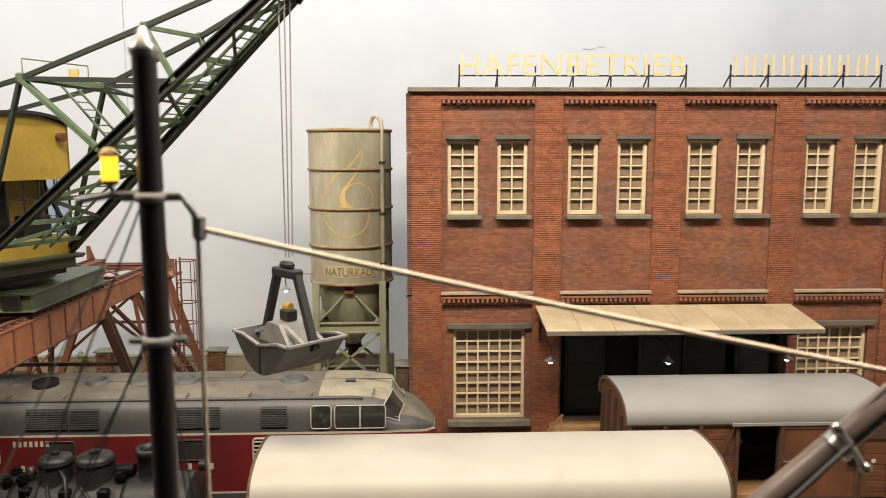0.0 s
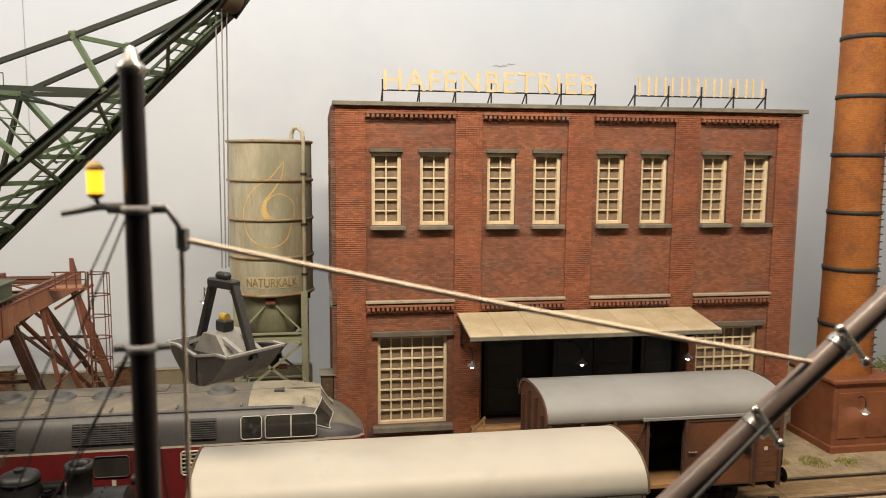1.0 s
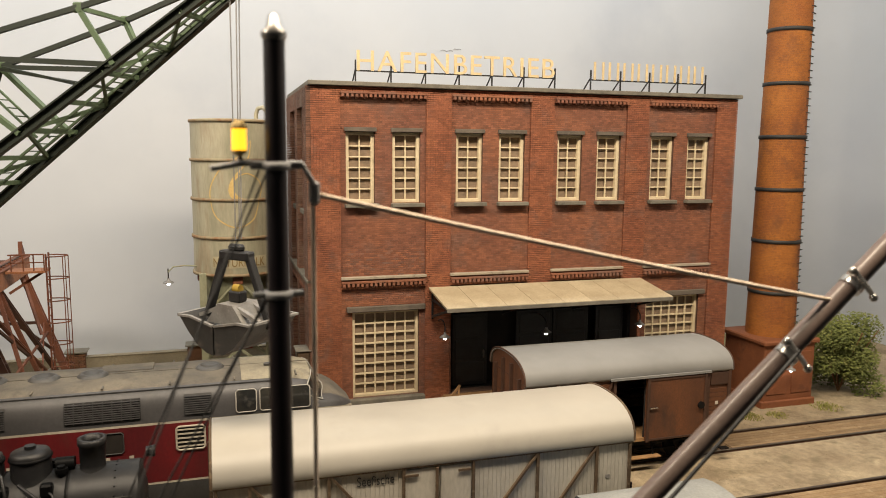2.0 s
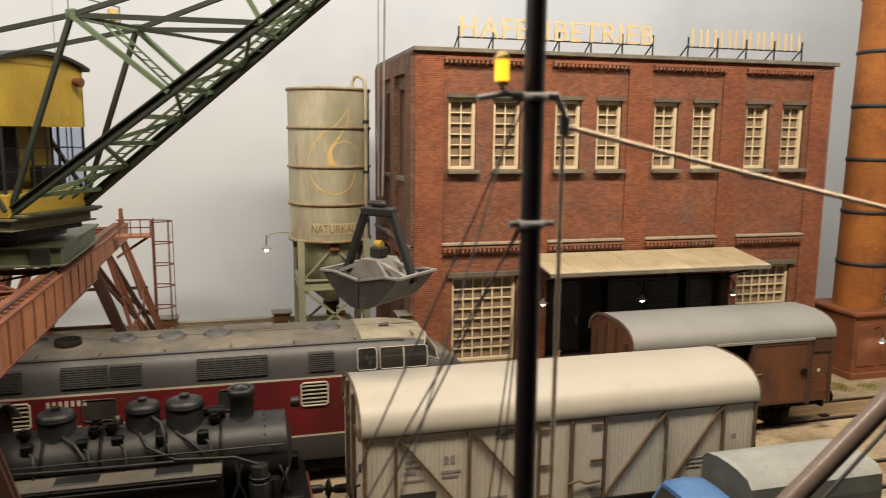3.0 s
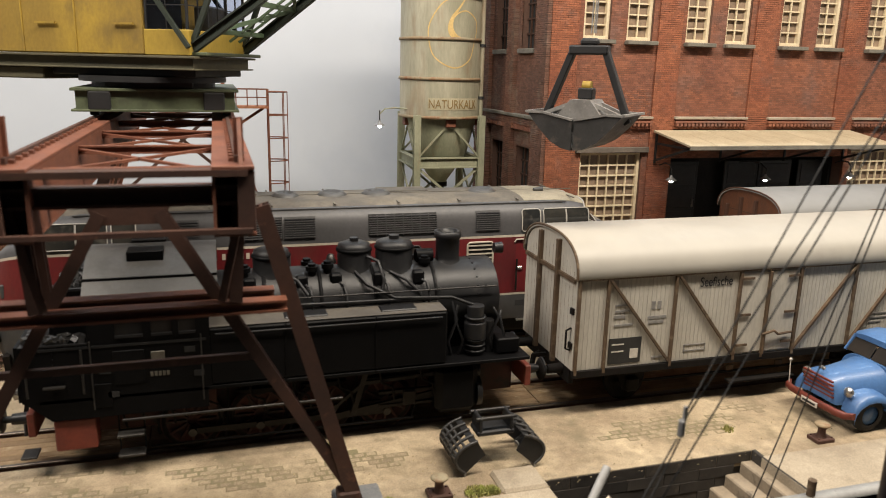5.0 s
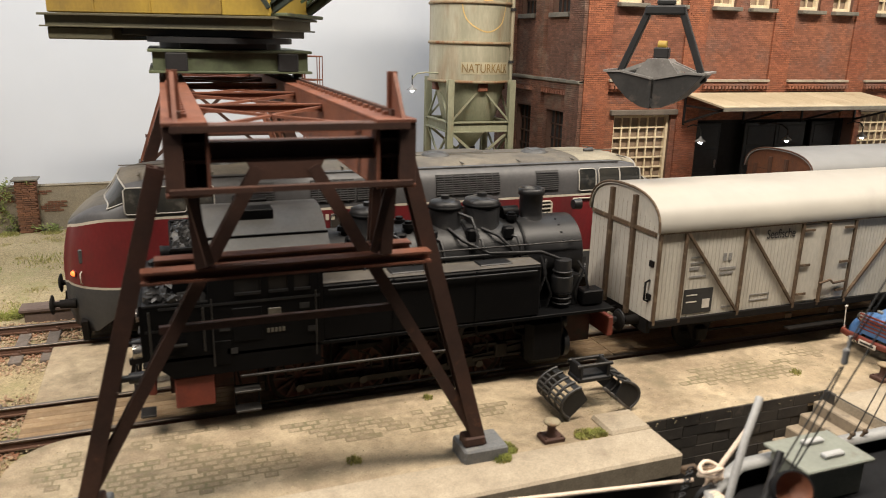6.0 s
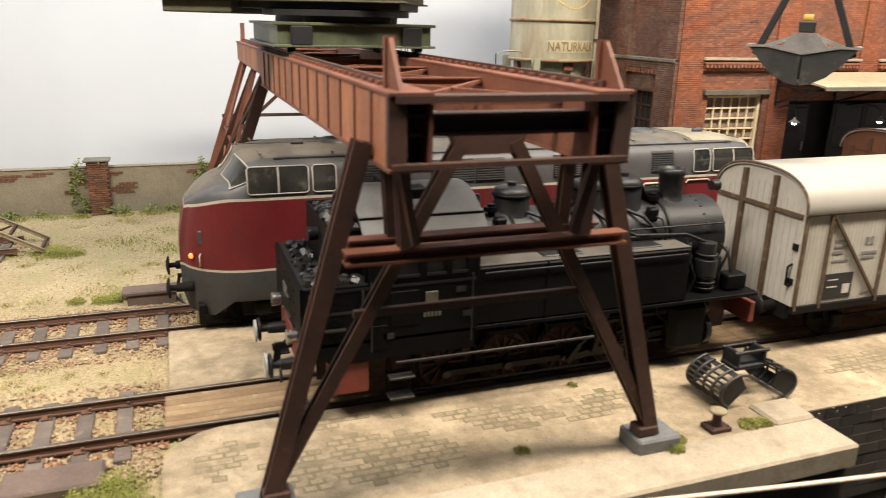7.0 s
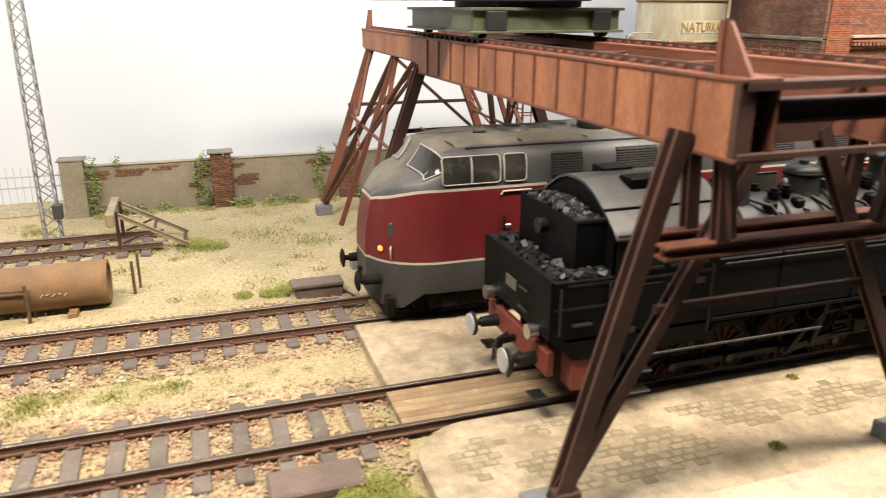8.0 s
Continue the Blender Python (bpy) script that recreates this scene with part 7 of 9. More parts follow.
for s in (-1, 1):
    for x0, x1 in ((-15.86, -14.4), (-14.3, -13.72), (-2.88, -2.3), (-2.2, -0.74)):
        wd = wpart("cab_window", side_panel(x0, x1, 3.52, 4.22, s, 0.014), "cabview", v200, "cab side window in a bright frame")
        wpart("window_frame", side_rim(x0, x1, 3.5, 4.24, s, 0.02), "windowgrey", wd)
        if x1 - x0 > 1:
            xm = (x0 + x1) / 2
            wpart("window_bar", side_panel(xm - 0.025, xm + 0.025, 3.52, 4.22, s, 0.03), "windowgrey", wd)
    for x0, x1, bright in ((-13.05, -12.18, 0), (-11.17, -9.85, 1), (-9.8, -8.88, 0), (-7.44, -5.48, 1), (-4.32, -3.56, 0)):
        gr = wpart("grille", side_panel(x0, x1, 3.55, 4.24, s, 0.012), "dark" if bright else "skirt", v200, "louvred cooling grille")
        nb_ = 9
        for k in range(nb_):
            z = 3.58 + 0.63 * (k + 0.5) / nb_
            wpart("louvre", G().bar((x0 + 0.02, YB + s * side_y(z, 0.03), z), (x1 - 0.02, YB + s * side_y(z, 0.03), z), 0.03, 0.03), "locogrey", gr)
        for k in range(1, int((x1 - x0) / 0.22) if bright else 1):
            x = x0 + (x1 - x0) * k / int((x1 - x0) / 0.22)
            wpart("grille_bar", side_panel(x - 0.012, x + 0.012, 3.56, 4.23, s, 0.045), "locogrey", gr)
    for x0 in (-12.82, -4.55):
        gr = wpart("side_vent", side_panel(x0, x0 + 0.78, 2.55, 3.22, s, 0.01), "dark", v200, "chrome framed side vent")
        wpart("vent_frame", side_rim(x0, x0 + 0.78, 2.55, 3.22, s, 0.03), "stripe", gr)
        for k in range(5):
            wpart("vent_bar", G().bar((x0, YB + s * (VH + 0.03), 2.65 + 0.12 * k), (x0 + 0.78, YB + s * (VH + 0.03), 2.65 + 0.12 * k), 0.03, 0.035), "stripe", gr)
    for x0 in (-14.32, -3.05):
        dr_ = wpart("cab_door", side_panel(x0, x0 + 0.78, 1.7, 3.25, s, 0.008), "red", v200)
        for xx in (x0 + 0.02, x0 + 0.76):
            wpart("hand_rail", G().cyl((xx, YB + s * (VH + 0.08), 1.75), (xx, YB + s * (VH + 0.08), 2.7), 0.03, n=6), "under", dr_)
        wpart("rain_strip", G().tube([(x0 - 0.05, YB + s * (VH + 0.03), 3.18), (x0, YB + s * (VH + 0.04), 3.26), (x0 + 0.72, YB + s * (VH + 0.04), 3.26), (x0 + 0.8, YB + s * (VH + 0.03), 3.18)], 0.025, 5), "stripe", dr_)
        wpart("door_handle", G().box(x0 + 0.14, YB + s * (VH + 0.03), 2.42, 0.16, 0.05, 0.1, 0.02), "chrome", dr_)
        wpart("step_slot", side_panel(x0 + 0.05, x0 + 0.6, 1.25, 1.42, s, 0.006), "dark", dr_)
        wpart("step", G().span(x0 + 0.1, x0 + 0.6, YB + s * VH - 0.04, YB + s * VH + 0.04, 0.78, 0.83), "chrome", dr_)
    for k in range(10):
        x = -11.4 + 0.62 * k
        wpart("marking", side_panel(x, x + 0.12, 2.35, 2.53, s, 0.012), "stripe", v200, "pale lettering bars")
    for k in range(7):
        x = -11.6 + 0.17 * k
        wpart("marking", side_panel(x, x + 0.1, 3.06, 3.22, s, 0.012), "stripe", v200, "pale number bars")
    for x0 in (-6.9, -10.6):
        pw = wpart("body_window", side_panel(x0, x0 + 0.95, 2.62, 3.2, s, 0.01), "cabglass", v200, "dark window in the red body side")
        wpart("window_frame", side_rim(x0, x0 + 0.95, 2.62, 3.2, s, 0.016), "skirt", pw)
    wpart("fuel_hatch", side_panel(-12.2, -11.4, 1.05, 1.35, s, 0.008), "under", v200)
# windscreens, lamps, hatches and roof fans
for d in (-1, 1):
    xe = VC + d * VLEN
    for s in (-1, 1):
        rows_ = [[nose_point(d, 0.98 + 0.5 * i / 4, 20 + 65 * k / 8, s, 0.02) for k in range(9)] for i in range(5)]
        ws = wpart("windscreen", G().add([p for r in rows_ for p in r], [(i * 9 + k, i * 9 + k + 1, i * 9 + k + 10, i * 9 + k + 9) for i in range(4) for k in range(8)], True), "cabview", v200, "sloping windscreen")
        edge = rows_[0] + [r[-1] for r in rows_[1:]] + rows_[-1][::-1][1:] + [r[0] for r in rows_[::-1][1:]]
        wpart("screen_frame", G().tube(edge, 0.022, 6), "windowgrey", ws)
        lx = xe - d * 0.4
        lamp = wpart("lamp_housing", G().cyl((lx, YB + s * 0.9, 1.95), (lx + d * 0.14, YB + s * 1.0, 1.95), 0.1, n=14), "stripe" if d > 0 else "red", v200)
        wpart("lamp_lens", G().ball((lx + d * 0.13, YB + s * 1.0, 1.95), 0.075), "tail" if d < 0 else "chrome", lamp)
        wpart("nose_vent", G().box(xe - d * 0.5, YB + s * 1.17, 2.42, 0.12, 0.1, 0.36, 0.03), "skirt", v200)
        wpart("nose_rail", G().tube([(xe - d * 0.5, YB + s * 1.15, 1.7), (xe - d * 0.45, YB + s * 1.27, 1.75), (xe - d * 0.45, YB + s * 1.27, 2.0), (xe - d * 0.5, YB + s * 1.15, 2.05)], 0.018, 5), "stripe", v200)
    wpart("top_lamp", G().cyl((xe - d * 1.1, YB, 3.56), (xe - d * 0.85, YB, 3.54), 0.08, 0.09, n=14), "locogrey", v200)
    buffers(v200, xe - d * 0.25, YB, d, 1.14)
    wpart("snow_plough", G().prism([(YB - 1.2, 0.2), (YB + 1.2, 0.2), (YB + 1.35, 0.75), (YB - 1.35, 0.75)], "x", xe - d * 0.35, xe - d * 0.5), "under", v200)
    bx = VC + d * 5.7
    bg = wpart("bogie", G().span(bx - 2.1, bx + 2.1, YB - 1.32, YB - 1.2, 0.35, 0.8, 0.05).span(bx - 2.1, bx + 2.1, YB + 1.2, YB + 1.32, 0.35, 0.8, 0.05).span(bx - 0.4, bx + 0.4, YB - 1.2, YB + 1.2, 0.4, 0.9), "under", v200)
    for dx in (-1.6, 1.6):
        for s in (-1, 1):
            wpart("wheel", wheel_geo(bx + dx, YB + s * (GAUGE / 2 + 0.01), 0.5), "under", bg)
            wpart("axle_box", G().box(bx + dx, YB + s * 1.36, 0.56, 0.4, 0.16, 0.36, 0.04), "under", bg)
    wpart("under_tank", G().span(VC - 2.5, VC + 2.5, YB - 1.3, YB + 1.3, 0.4, 1.2, 0.1), "under", v200) if d < 0 else None
for x in (-13.4, -12.1, -9.6, -8.2, -6.9, -3.6):
    wpart("roof_fan", G().lathe([(0, 0.035), (0.24, 0.035), (0.26, 0.085), (0.33, 0.095), (0.37, 0.05), (0.43, 0.01), (0.44, -0.06)], (x, YB, 4.61), n=24), "sootroof", v200, "round roof fan cowl")
for x in (-15.2, -14.4, -10.9, -5.6, -4.8, -2.2, -1.4):
    for s in (-1, 1):
        wpart("roof_hatch", G().box(x, YB + s * 0.75, 4.46, 0.34, 0.2, 0.12, 0.03), "locoroof", v200)
wpart("exhaust", G().lathe([(0.0, 0.1), (0.3, 0.12), (0.36, 0.2), (0.4, 0.2), (0.4, 0)], (-11.2, YB - 0.3, 4.56), n=20), "under", v200)
for s in (-1, 1):
    wpart("rain_gutter", G().bar((-15.2, YB + s * 1.37, 4.43), (-1.4, YB + s * 1.37, 4.43), 0.04, 0.035), "skirt", v200)
    for k in range(9):
        wpart("roof_bolt_strip", G().box(-15.5 + 1.8 * k, YB + s * 1.05, 4.545, 0.05, 0.5, 0.03, 0.005), "locoroof", v200)
for x in (-11.2, -6.0):
    wpart("roof_panel", G().box(x, YB + 0.55, 4.61, 1.5, 0.7, 0.07, 0.02), "locoroof", v200)
for x in (-14.6, -2.0):
    wpart("horn", G().cyl((x, YB - 0.3, 4.66), (x + 0.3, YB - 0.3, 4.66), 0.05, 0.09, n=10), "skirt", v200)
wpart("roof_rib", G().span(-16.0, -0.6, YB - 0.02, YB + 0.02, 4.6, 4.625), "locoroof", v200)

# ---------------------------------------------------------------- black tank locomotive
tk = wthing("tank_locomotive", -12.4, YF, RT, "black tank steam locomotive with red wheels and sooty boiler", "locomotive", dx=TRAIN)
LH = 1.58
WARP[tk.name] = ((-19.5, -18.06, -16.75, -13.3, -12.9, 0.0), (-18.5, -17.06, -15.8, -13.62, -12.9, 0.0))   # short bunker and cab
wpart("frame_plate", G().span(-17.6, -6.6, YF - 0.62, YF - 0.55, 0.55, 1.6).span(-17.6, -6.6, YF + 0.55, YF + 0.62, 0.55, 1.6), "wheelred", tk, "red main frame plates")
wpart("running_plate", G().span(-17.7, -6.55, YF - LH, YF + LH, 1.66, 1.74, 0.01), "black", tk)
for s in (-1, 1):
    y0, y1 = sorted((YF + s * LH, YF + s * 0.85))
    wpart("side_tank", G().span(-13.3, -8.55, y0, y1, 1.74, 2.98, 0.05), "black", tk, "black riveted side tank")
    wpart("tank_top", G().span(-13.28, -8.58, y0 + 0.02, y1 - 0.02, 2.98, 3.0, 0.005), "dusttop", tk, "dusty brown-grey tank top")
    for z in (1.8, 2.92):
        rv = G()
        for k in range(40):
            rv.box(-13.2 + 0.117 * k, YF + s * (LH + 0.005), z, 0.025, 0.02, 0.025)
        tagged(wpart("rivet_strip", rv, "black", tk), kind="stuff")
    for x, w in ((-9.6, 0.8), (-11.6, 0.9)):
        wpart("tank_lid", G().box(x, YF + s * 1.2, 3.0, w, 0.4, 0.06, 0.02), "boiler", tk)
    # cab side with two windows
    y0, y1 = sorted((YF + s * LH, YF + s * (LH - 0.08)))
    cabw = wpart("cab_side", G().slab([(-15.95, -15.15, 2.95, 3.42), (-14.9, -14.3, 2.95, 3.42), (-14.1, -13.6, 2.95, 3.42)], -16.75, -13.3, 1.3, 3.62, y0, y1), "black", tk, "black cab side with small windows")
    for a, b in ((-15.95, -15.15), (-14.9, -14.3), (-14.1, -13.6)):
        wpart("cab_window", G().span(a, b, YF + s * (LH - 0.05) - 0.01, YF + s * (LH - 0.05) + 0.01, 2.95, 3.42), "cabglass", cabw)
        wpart("window_frame", G().bar((a, YF + s * (LH + 0.01), 2.94), (b, YF + s * (LH + 0.01), 2.94), 0.04, 0.05).bar((a, YF + s * (LH + 0.01), 3.43), (b, YF + s * (LH + 0.01), 3.43), 0.04, 0.05), "boiler", cabw)
    wpart("beading", G().span(-17.7, -13.3, YF + s * LH - 0.015, YF + s * LH + 0.015, 2.74, 2.79), "boiler", tk, "thin raised beading")
    wpart("plate", G().box(-14.75, YF + s * (LH + 0.015), 2.48, 0.4, 0.03, 0.22, 0.01), "dimplate", tk, "small cast plate")
    for k in range(5):
        wpart("marking", G().span(-15.0 + 0.12 * k, -14.92 + 0.12 * k, YF + s * (LH + 0.006) - 0.006, YF + s * (LH + 0.006) + 0.006, 2.07, 2.16), "dimplate", tk, "dull number bars")
    for x, z in ((-13.8, 2.52), (-13.55, 2.0), (-16.3, 2.2), (-16.1, 1.7)):
        wpart("hand_hold", G().span(x - 0.16, x + 0.16, YF + s * LH - 0.01, YF + s * (LH + 0.02), z, z + 0.12), "dark", tk)
    wpart("bunker_side", G().prism([(-18.0, 1.75), (-18.0, 2.82), (-16.75, 2.82), (-16.75, 1.3), (-17.5, 1.3)], "y", y0, y1), "black", tk)
    wpart("bunker_top_side", G().span(-17.35, -16.75, YF + s * 1.18 - 0.04, YF + s * 1.18 + 0.04, 2.8, 3.82), "black", tk)
    yl0, yl1 = sorted((YF + s * 1.16, YF + s * LH))
    wpart("bunker_ledge", G().span(-18.0, -16.75, yl0, yl1, 2.8, 2.85), "boiler", tk)
    for x in (-17.9, -17.4, -16.9):
        for k in range(8):
            wpart("rivet", G().box(x, YF + s * (LH + 0.004), 1.85 + 0.12 * k, 0.03, 0.02, 0.03), "black", tk)
    wpart("seam_strip", G().span(-17.98, -16.78, YF + s * LH - 0.012, YF + s * LH + 0.012, 2.3, 2.35), "boiler", tk)
    wpart("bunker_step", G().span(-17.6, -17.2, YF + s * (LH + 0.05) - 0.05, YF + s * (LH + 0.05) + 0.05, 2.0, 2.03), "rod", tk)
    wpart("bunker_rim", G().span(-17.38, -16.75, YF + s * 1.2 - 0.04, YF + s * 1.2 + 0.04, 3.8, 3.85), "boiler", tk)
    for x in (-17.88, -16.86):
        wpart("grab_rail", G().cyl((x, YF + s * (LH + 0.07), 1.85), (x, YF + s * (LH + 0.07), 2.75), 0.025, n=6), "rod", tk)
    for x in (-16.66, -13.45):
        wpart("cab_rail", G().cyl((x, YF + s * (LH + 0.07), 1.5), (x, YF + s * (LH + 0.07), 2.9), 0.025, n=6), "rod", tk)
    wpart("cab_rail", G().cyl((-13.2, YF + s * (LH + 0.05), 2.86), (-8.7, YF + s * (LH + 0.05), 2.86), 0.02, n=6), "boiler", tk)
    wpart("rain_gutter", G().bar((-16.75, YF + s * (LH + 0.03), 3.6), (-13.2, YF + s * (LH + 0.03), 3.6), 0.05, 0.05), "boiler", tk)
    for k in range(3):
        wpart("marking", G().span(-16.6 + 0.12 * k, -16.52 + 0.12 * k, YF + s * (LH + 0.006) - 0.006, YF + s * (LH + 0.006) + 0.006, 1.55, 1.66), "gframe", tk)
    wpart("spring_hanger", G().box(-13.3, YF + s * 1.02, 1.2, 0.16, 0.1, 0.7, 0.02), "wheelred", tk)
    for x in (-14.0, -12.6, -11.2, -9.8):
        wpart("leaf_spring", G().prism([(x - 0.5, 1.3), (x + 0.5, 1.3), (x + 0.3, 1.22), (x, 1.16), (x - 0.3, 1.22)], "y", YF + s * 0.9 - 0.06, YF + s * 0.9 + 0.06), "under", tk)
        wpart("brake_block", G().box(x - 0.66, YF + s * 0.78, 0.62, 0.1, 0.14, 0.4, 0.02), "under", tk)
    wpart("hand_rail", G().cyl((-15.9, YF + s * (LH + 0.08), 1.22), (-10.9, YF + s * (LH + 0.08), 1.22), 0.03, n=6), "rod", tk)
    # cylinders and rods
    cy = wpart("cylinder", G().span(-8.75, -7.72, YF + s * 1.05 - 0.4, YF + s * 1.05 + 0.4, 0.42, 1.62, 0.16), "black", tk, "sloped black cylinder block")
    wpart("cylinder_cover", G().cyl((-7.74, YF + s * 1.1, 0.82), (-7.62, YF + s * 1.1, 0.82), 0.36, n=20).cyl((-7.74, YF + s * 1.1, 1.38), (-7.64, YF + s * 1.1, 1.38), 0.2, n=16), "boiler", cy)
    wpart("side_rod", G().bar((-13.98, YF + s * 1.0, 0.5), (-9.8, YF + s * 1.0, 0.5), 0.07, 0.13), "darkrod", tk)
    wpart("main_rod", G().bar((-11.2, YF + s * 1.1, 0.5), (-8.75, YF + s * 1.1, 0.84), 0.07, 0.15), "darkrod", tk)
    wpart("slide_bar", G().bar((-10.0, YF + s * 1.12, 1.0), (-8.7, YF + s * 1.12, 1.0), 0.1, 0.06).bar((-10.0, YF + s * 1.12, 0.68), (-8.7, YF + s * 1.12, 0.68), 0.1, 0.06), "darkrod", tk)
    wpart("link", G().bar((-10.6, YF + s * 1.2, 0.6), (-10.3, YF + s * 1.2, 1.6), 0.08, 0.12).bar((-10.4, YF + s * 1.2, 1.3), (-8.7, YF + s * 1.2, 1.38), 0.06, 0.08), "darkrod", tk)
    for x in (-14.0, -12.6, -11.2, -9.8):
        wl = wheel_geo(x, YF + s * (GAUGE / 2 + 0.01), 0.62)
        if s > 0:
            wl.v = [(p[0], 2 * (YF + GAUGE / 2 + 0.01) - p[1], p[2]) for p in wl.v]
        w_ = wpart("wheel", wl, "wheelred", tk, "red driving wheel darkened for shade")
        m = Matrix.Translation((x, YF + s * (GAUGE / 2 + 0.03), RT + 0.62)) @ Matrix.Rotation(radians(90), 4, "X")
        wpart("tyre", G().lathe([(0.53, -0.075), (0.625, -0.075), (0.625, 0.075), (0.53, 0.075)], n=32, m=m), "under", w_)
        sp = G()
        for k in range(12):
            a = math.tau * k / 12
            sp.bar((x + 0.1 * math.cos(a), YF + s * (GAUGE / 2 + 0.08), RT + 0.62 + 0.1 * math.sin(a)), (x + 0.54 * math.cos(a), YF + s * (GAUGE / 2 + 0.08), RT + 0.62 + 0.54 * math.sin(a)), 0.05, 0.06, (0, 1, 0))
        wpart("spokes", sp, "wheelred", w_)
        wpart("crank_pin", G().cyl((x, YF + s * 0.9, 0.5), (x, YF + s * 1.1, 0.5), 0.09, n=10), "rod", w_)
        wpart("sand_pipe", G().tube([(x + 0.75, YF + s * 0.8, 1.6), (x + 0.74, YF + s * 0.82, 0.6), (x + 0.66, YF + s * 0.8, 0.2)], 0.03, 5), "under", tk)
    # cab steps
    for z in (0.42, 0.85):
        wpart("cab_step", G().span(-16.1, -15.3, YF + s * (LH - 0.05) - 0.16, YF + s * (LH - 0.05) + 0.16, z, z + 0.05, 0.01), "rod", tk, "worn steel step")
    wpart("step_hanger", G().span(-16.1, -16.05, YF + s * (LH - 0.2) - 0.02, YF + s * (LH - 0.2) + 0.02, 0.42, 1.4).span(-15.35, -15.3, YF + s * (LH - 0.2) - 0.02, YF + s * (LH - 0.2) + 0.02, 0.42, 1.4), "black", tk)
    wpart("pump", G().cyl((-7.75, YF + s * 1.1, 1.75), (-7.75, YF + s * 1.1, 2.9), 0.2, n=14).cyl((-7.75, YF + s * 1.1, 2.15), (-7.75, YF + s * 1.1, 2.5), 0.26, n=14).cyl((-7.4, YF + s * 1.0, 1.75), (-7.4, YF + s * 1.0, 2.5), 0.14, n=12), "boiler", tk, "ribbed air pump")
wpart("front_beam", G().span(-6.6, -6.45, YF - 1.45, YF + 1.45, 0.95, 1.45, 0.02), "beamred", tk, "orange-red buffer beam")
wpart("rear_beam", G().span(-18.0, -17.85, YF - 1.45, YF + 1.45, 0.95, 1.45, 0.02), "beamred", tk, "orange-red buffer beam")
wpart("rear_box", G().span(-17.5, -16.7, YF - LH + 0.05, YF - LH + 0.5, 0.62, 1.28, 0.03), "beamred", tk, "orange-red tail box")
buffers(tk, -6.5, YF, 1, 1.14, "boiler")
buffers(tk, -18.0, YF, -1, 1.14, "boiler")
for y in (-0.9, -0.3, 0.3, 0.9):
    for k in range(4):
        wpart("rivet", G().box(-18.065, YF + y, 1.9 + 0.24 * k, 0.02, 0.03, 0.03), "black", tk)
for k in range(2):
    wpart("rear_rung", G().cyl((-18.12, YF - 0.75, 2.0 + 0.4 * k), (-18.12, YF - 0.35, 2.0 + 0.4 * k), 0.025, n=6), "rod", tk)
wpart("rear_plate", G().box(-18.08, YF + 0.1, 2.3, 0.02, 0.5, 0.24, 0.01), "dimplate", tk)
for s in (-1, 1):
    wpart("buffer_rim", G().cyl((-18.62, YF + s * 0.88, 1.14), (-18.66, YF + s * 0.88, 1.14), 0.24, n=20), "polewhite", tk, "white rimmed buffer head")
    wpart("rear_step", G().span(-18.2, -17.9, YF + s * 1.2 - 0.2, YF + s * 1.2 + 0.2, 0.45, 0.5, 0.01), "rod", tk)
    wpart("brake_hose", G().tube([(-18.05, YF + s * 0.35, 1.0), (-18.3, YF + s * 0.38, 0.85), (-18.3, YF + s * 0.4, 0.5)], 0.035, 6), "rubber", tk)
wpart("coupling_hook", G().bar((-18.0, YF, 1.14), (-18.4, YF, 1.1), 0.1, 0.12), "under", tk)
boil = wpart("boiler", G().cyl((-13.4, YF, 2.86), (-7.9, YF, 2.86), 0.86, n=40), "boiler", tk, "sooty black boiler barrel")
wpart("smokebox", G().cyl((-8.6, YF, 2.86), (-7.1, YF, 2.86), 0.88, n=40), "boiler", tk)
wpart("smokebox_door", G().lathe([(0, 0.14), (0.35, 0.12), (0.62, 0.05), (0.68, 0.0), (0.86, 0.0), (0.88, -0.05)], n=32, m=Matrix.Translation((-7.08, YF, 2.86)) @ Matrix.Rotation(radians(90), 4, "Y")), "boiler", tk)
wpart("smokebox_saddle", G().span(-8.5, -7.2, YF - 0.6, YF + 0.6, 1.7, 2.3), "black", tk)
for x in (-12.4, -11.2, -10.0, -8.6):
    wpart("boiler_band", G().lathe([(0.865, -0.04), (0.88, -0.04), (0.88, 0.04), (0.865, 0.04)], n=40, m=Matrix.Translation((x, YF, 2.86)) @ Matrix.Rotation(radians(90), 4, "Y")), "black", boil)
wpart("chimney", G().lathe([(0.36, 3.62), (0.29, 3.74), (0.28, 3.8), (0.285, 4.24), (0.32, 4.27), (0.32, 4.42), (0.23, 4.42), (0.22, 4.2)], (-8.12, YF, 0), n=24), "boiler", tk, "short flared chimney")
for x, r, zt in ((-9.42, 0.43, 4.28), (-10.35, 0.38, 4.26), (-12.2, 0.4, 4.2)):
    wpart("dome", G().lathe([(r + 0.08, 3.55), (r, 3.72), (r, zt - 0.14), (r * 0.94, zt - 0.05), (r * 0.6, zt), (0, zt + 0.02)], (x, YF, 0), n=28), "boiler", tk, "round dome on the boiler")
    wpart("dome_band", G().lathe([(r + 0.005, zt - 0.22), (r + 0.03, zt - 0.2), (r + 0.03, zt - 0.16), (r + 0.005, zt - 0.14)], (x, YF, 0), n=28), "black", tk)
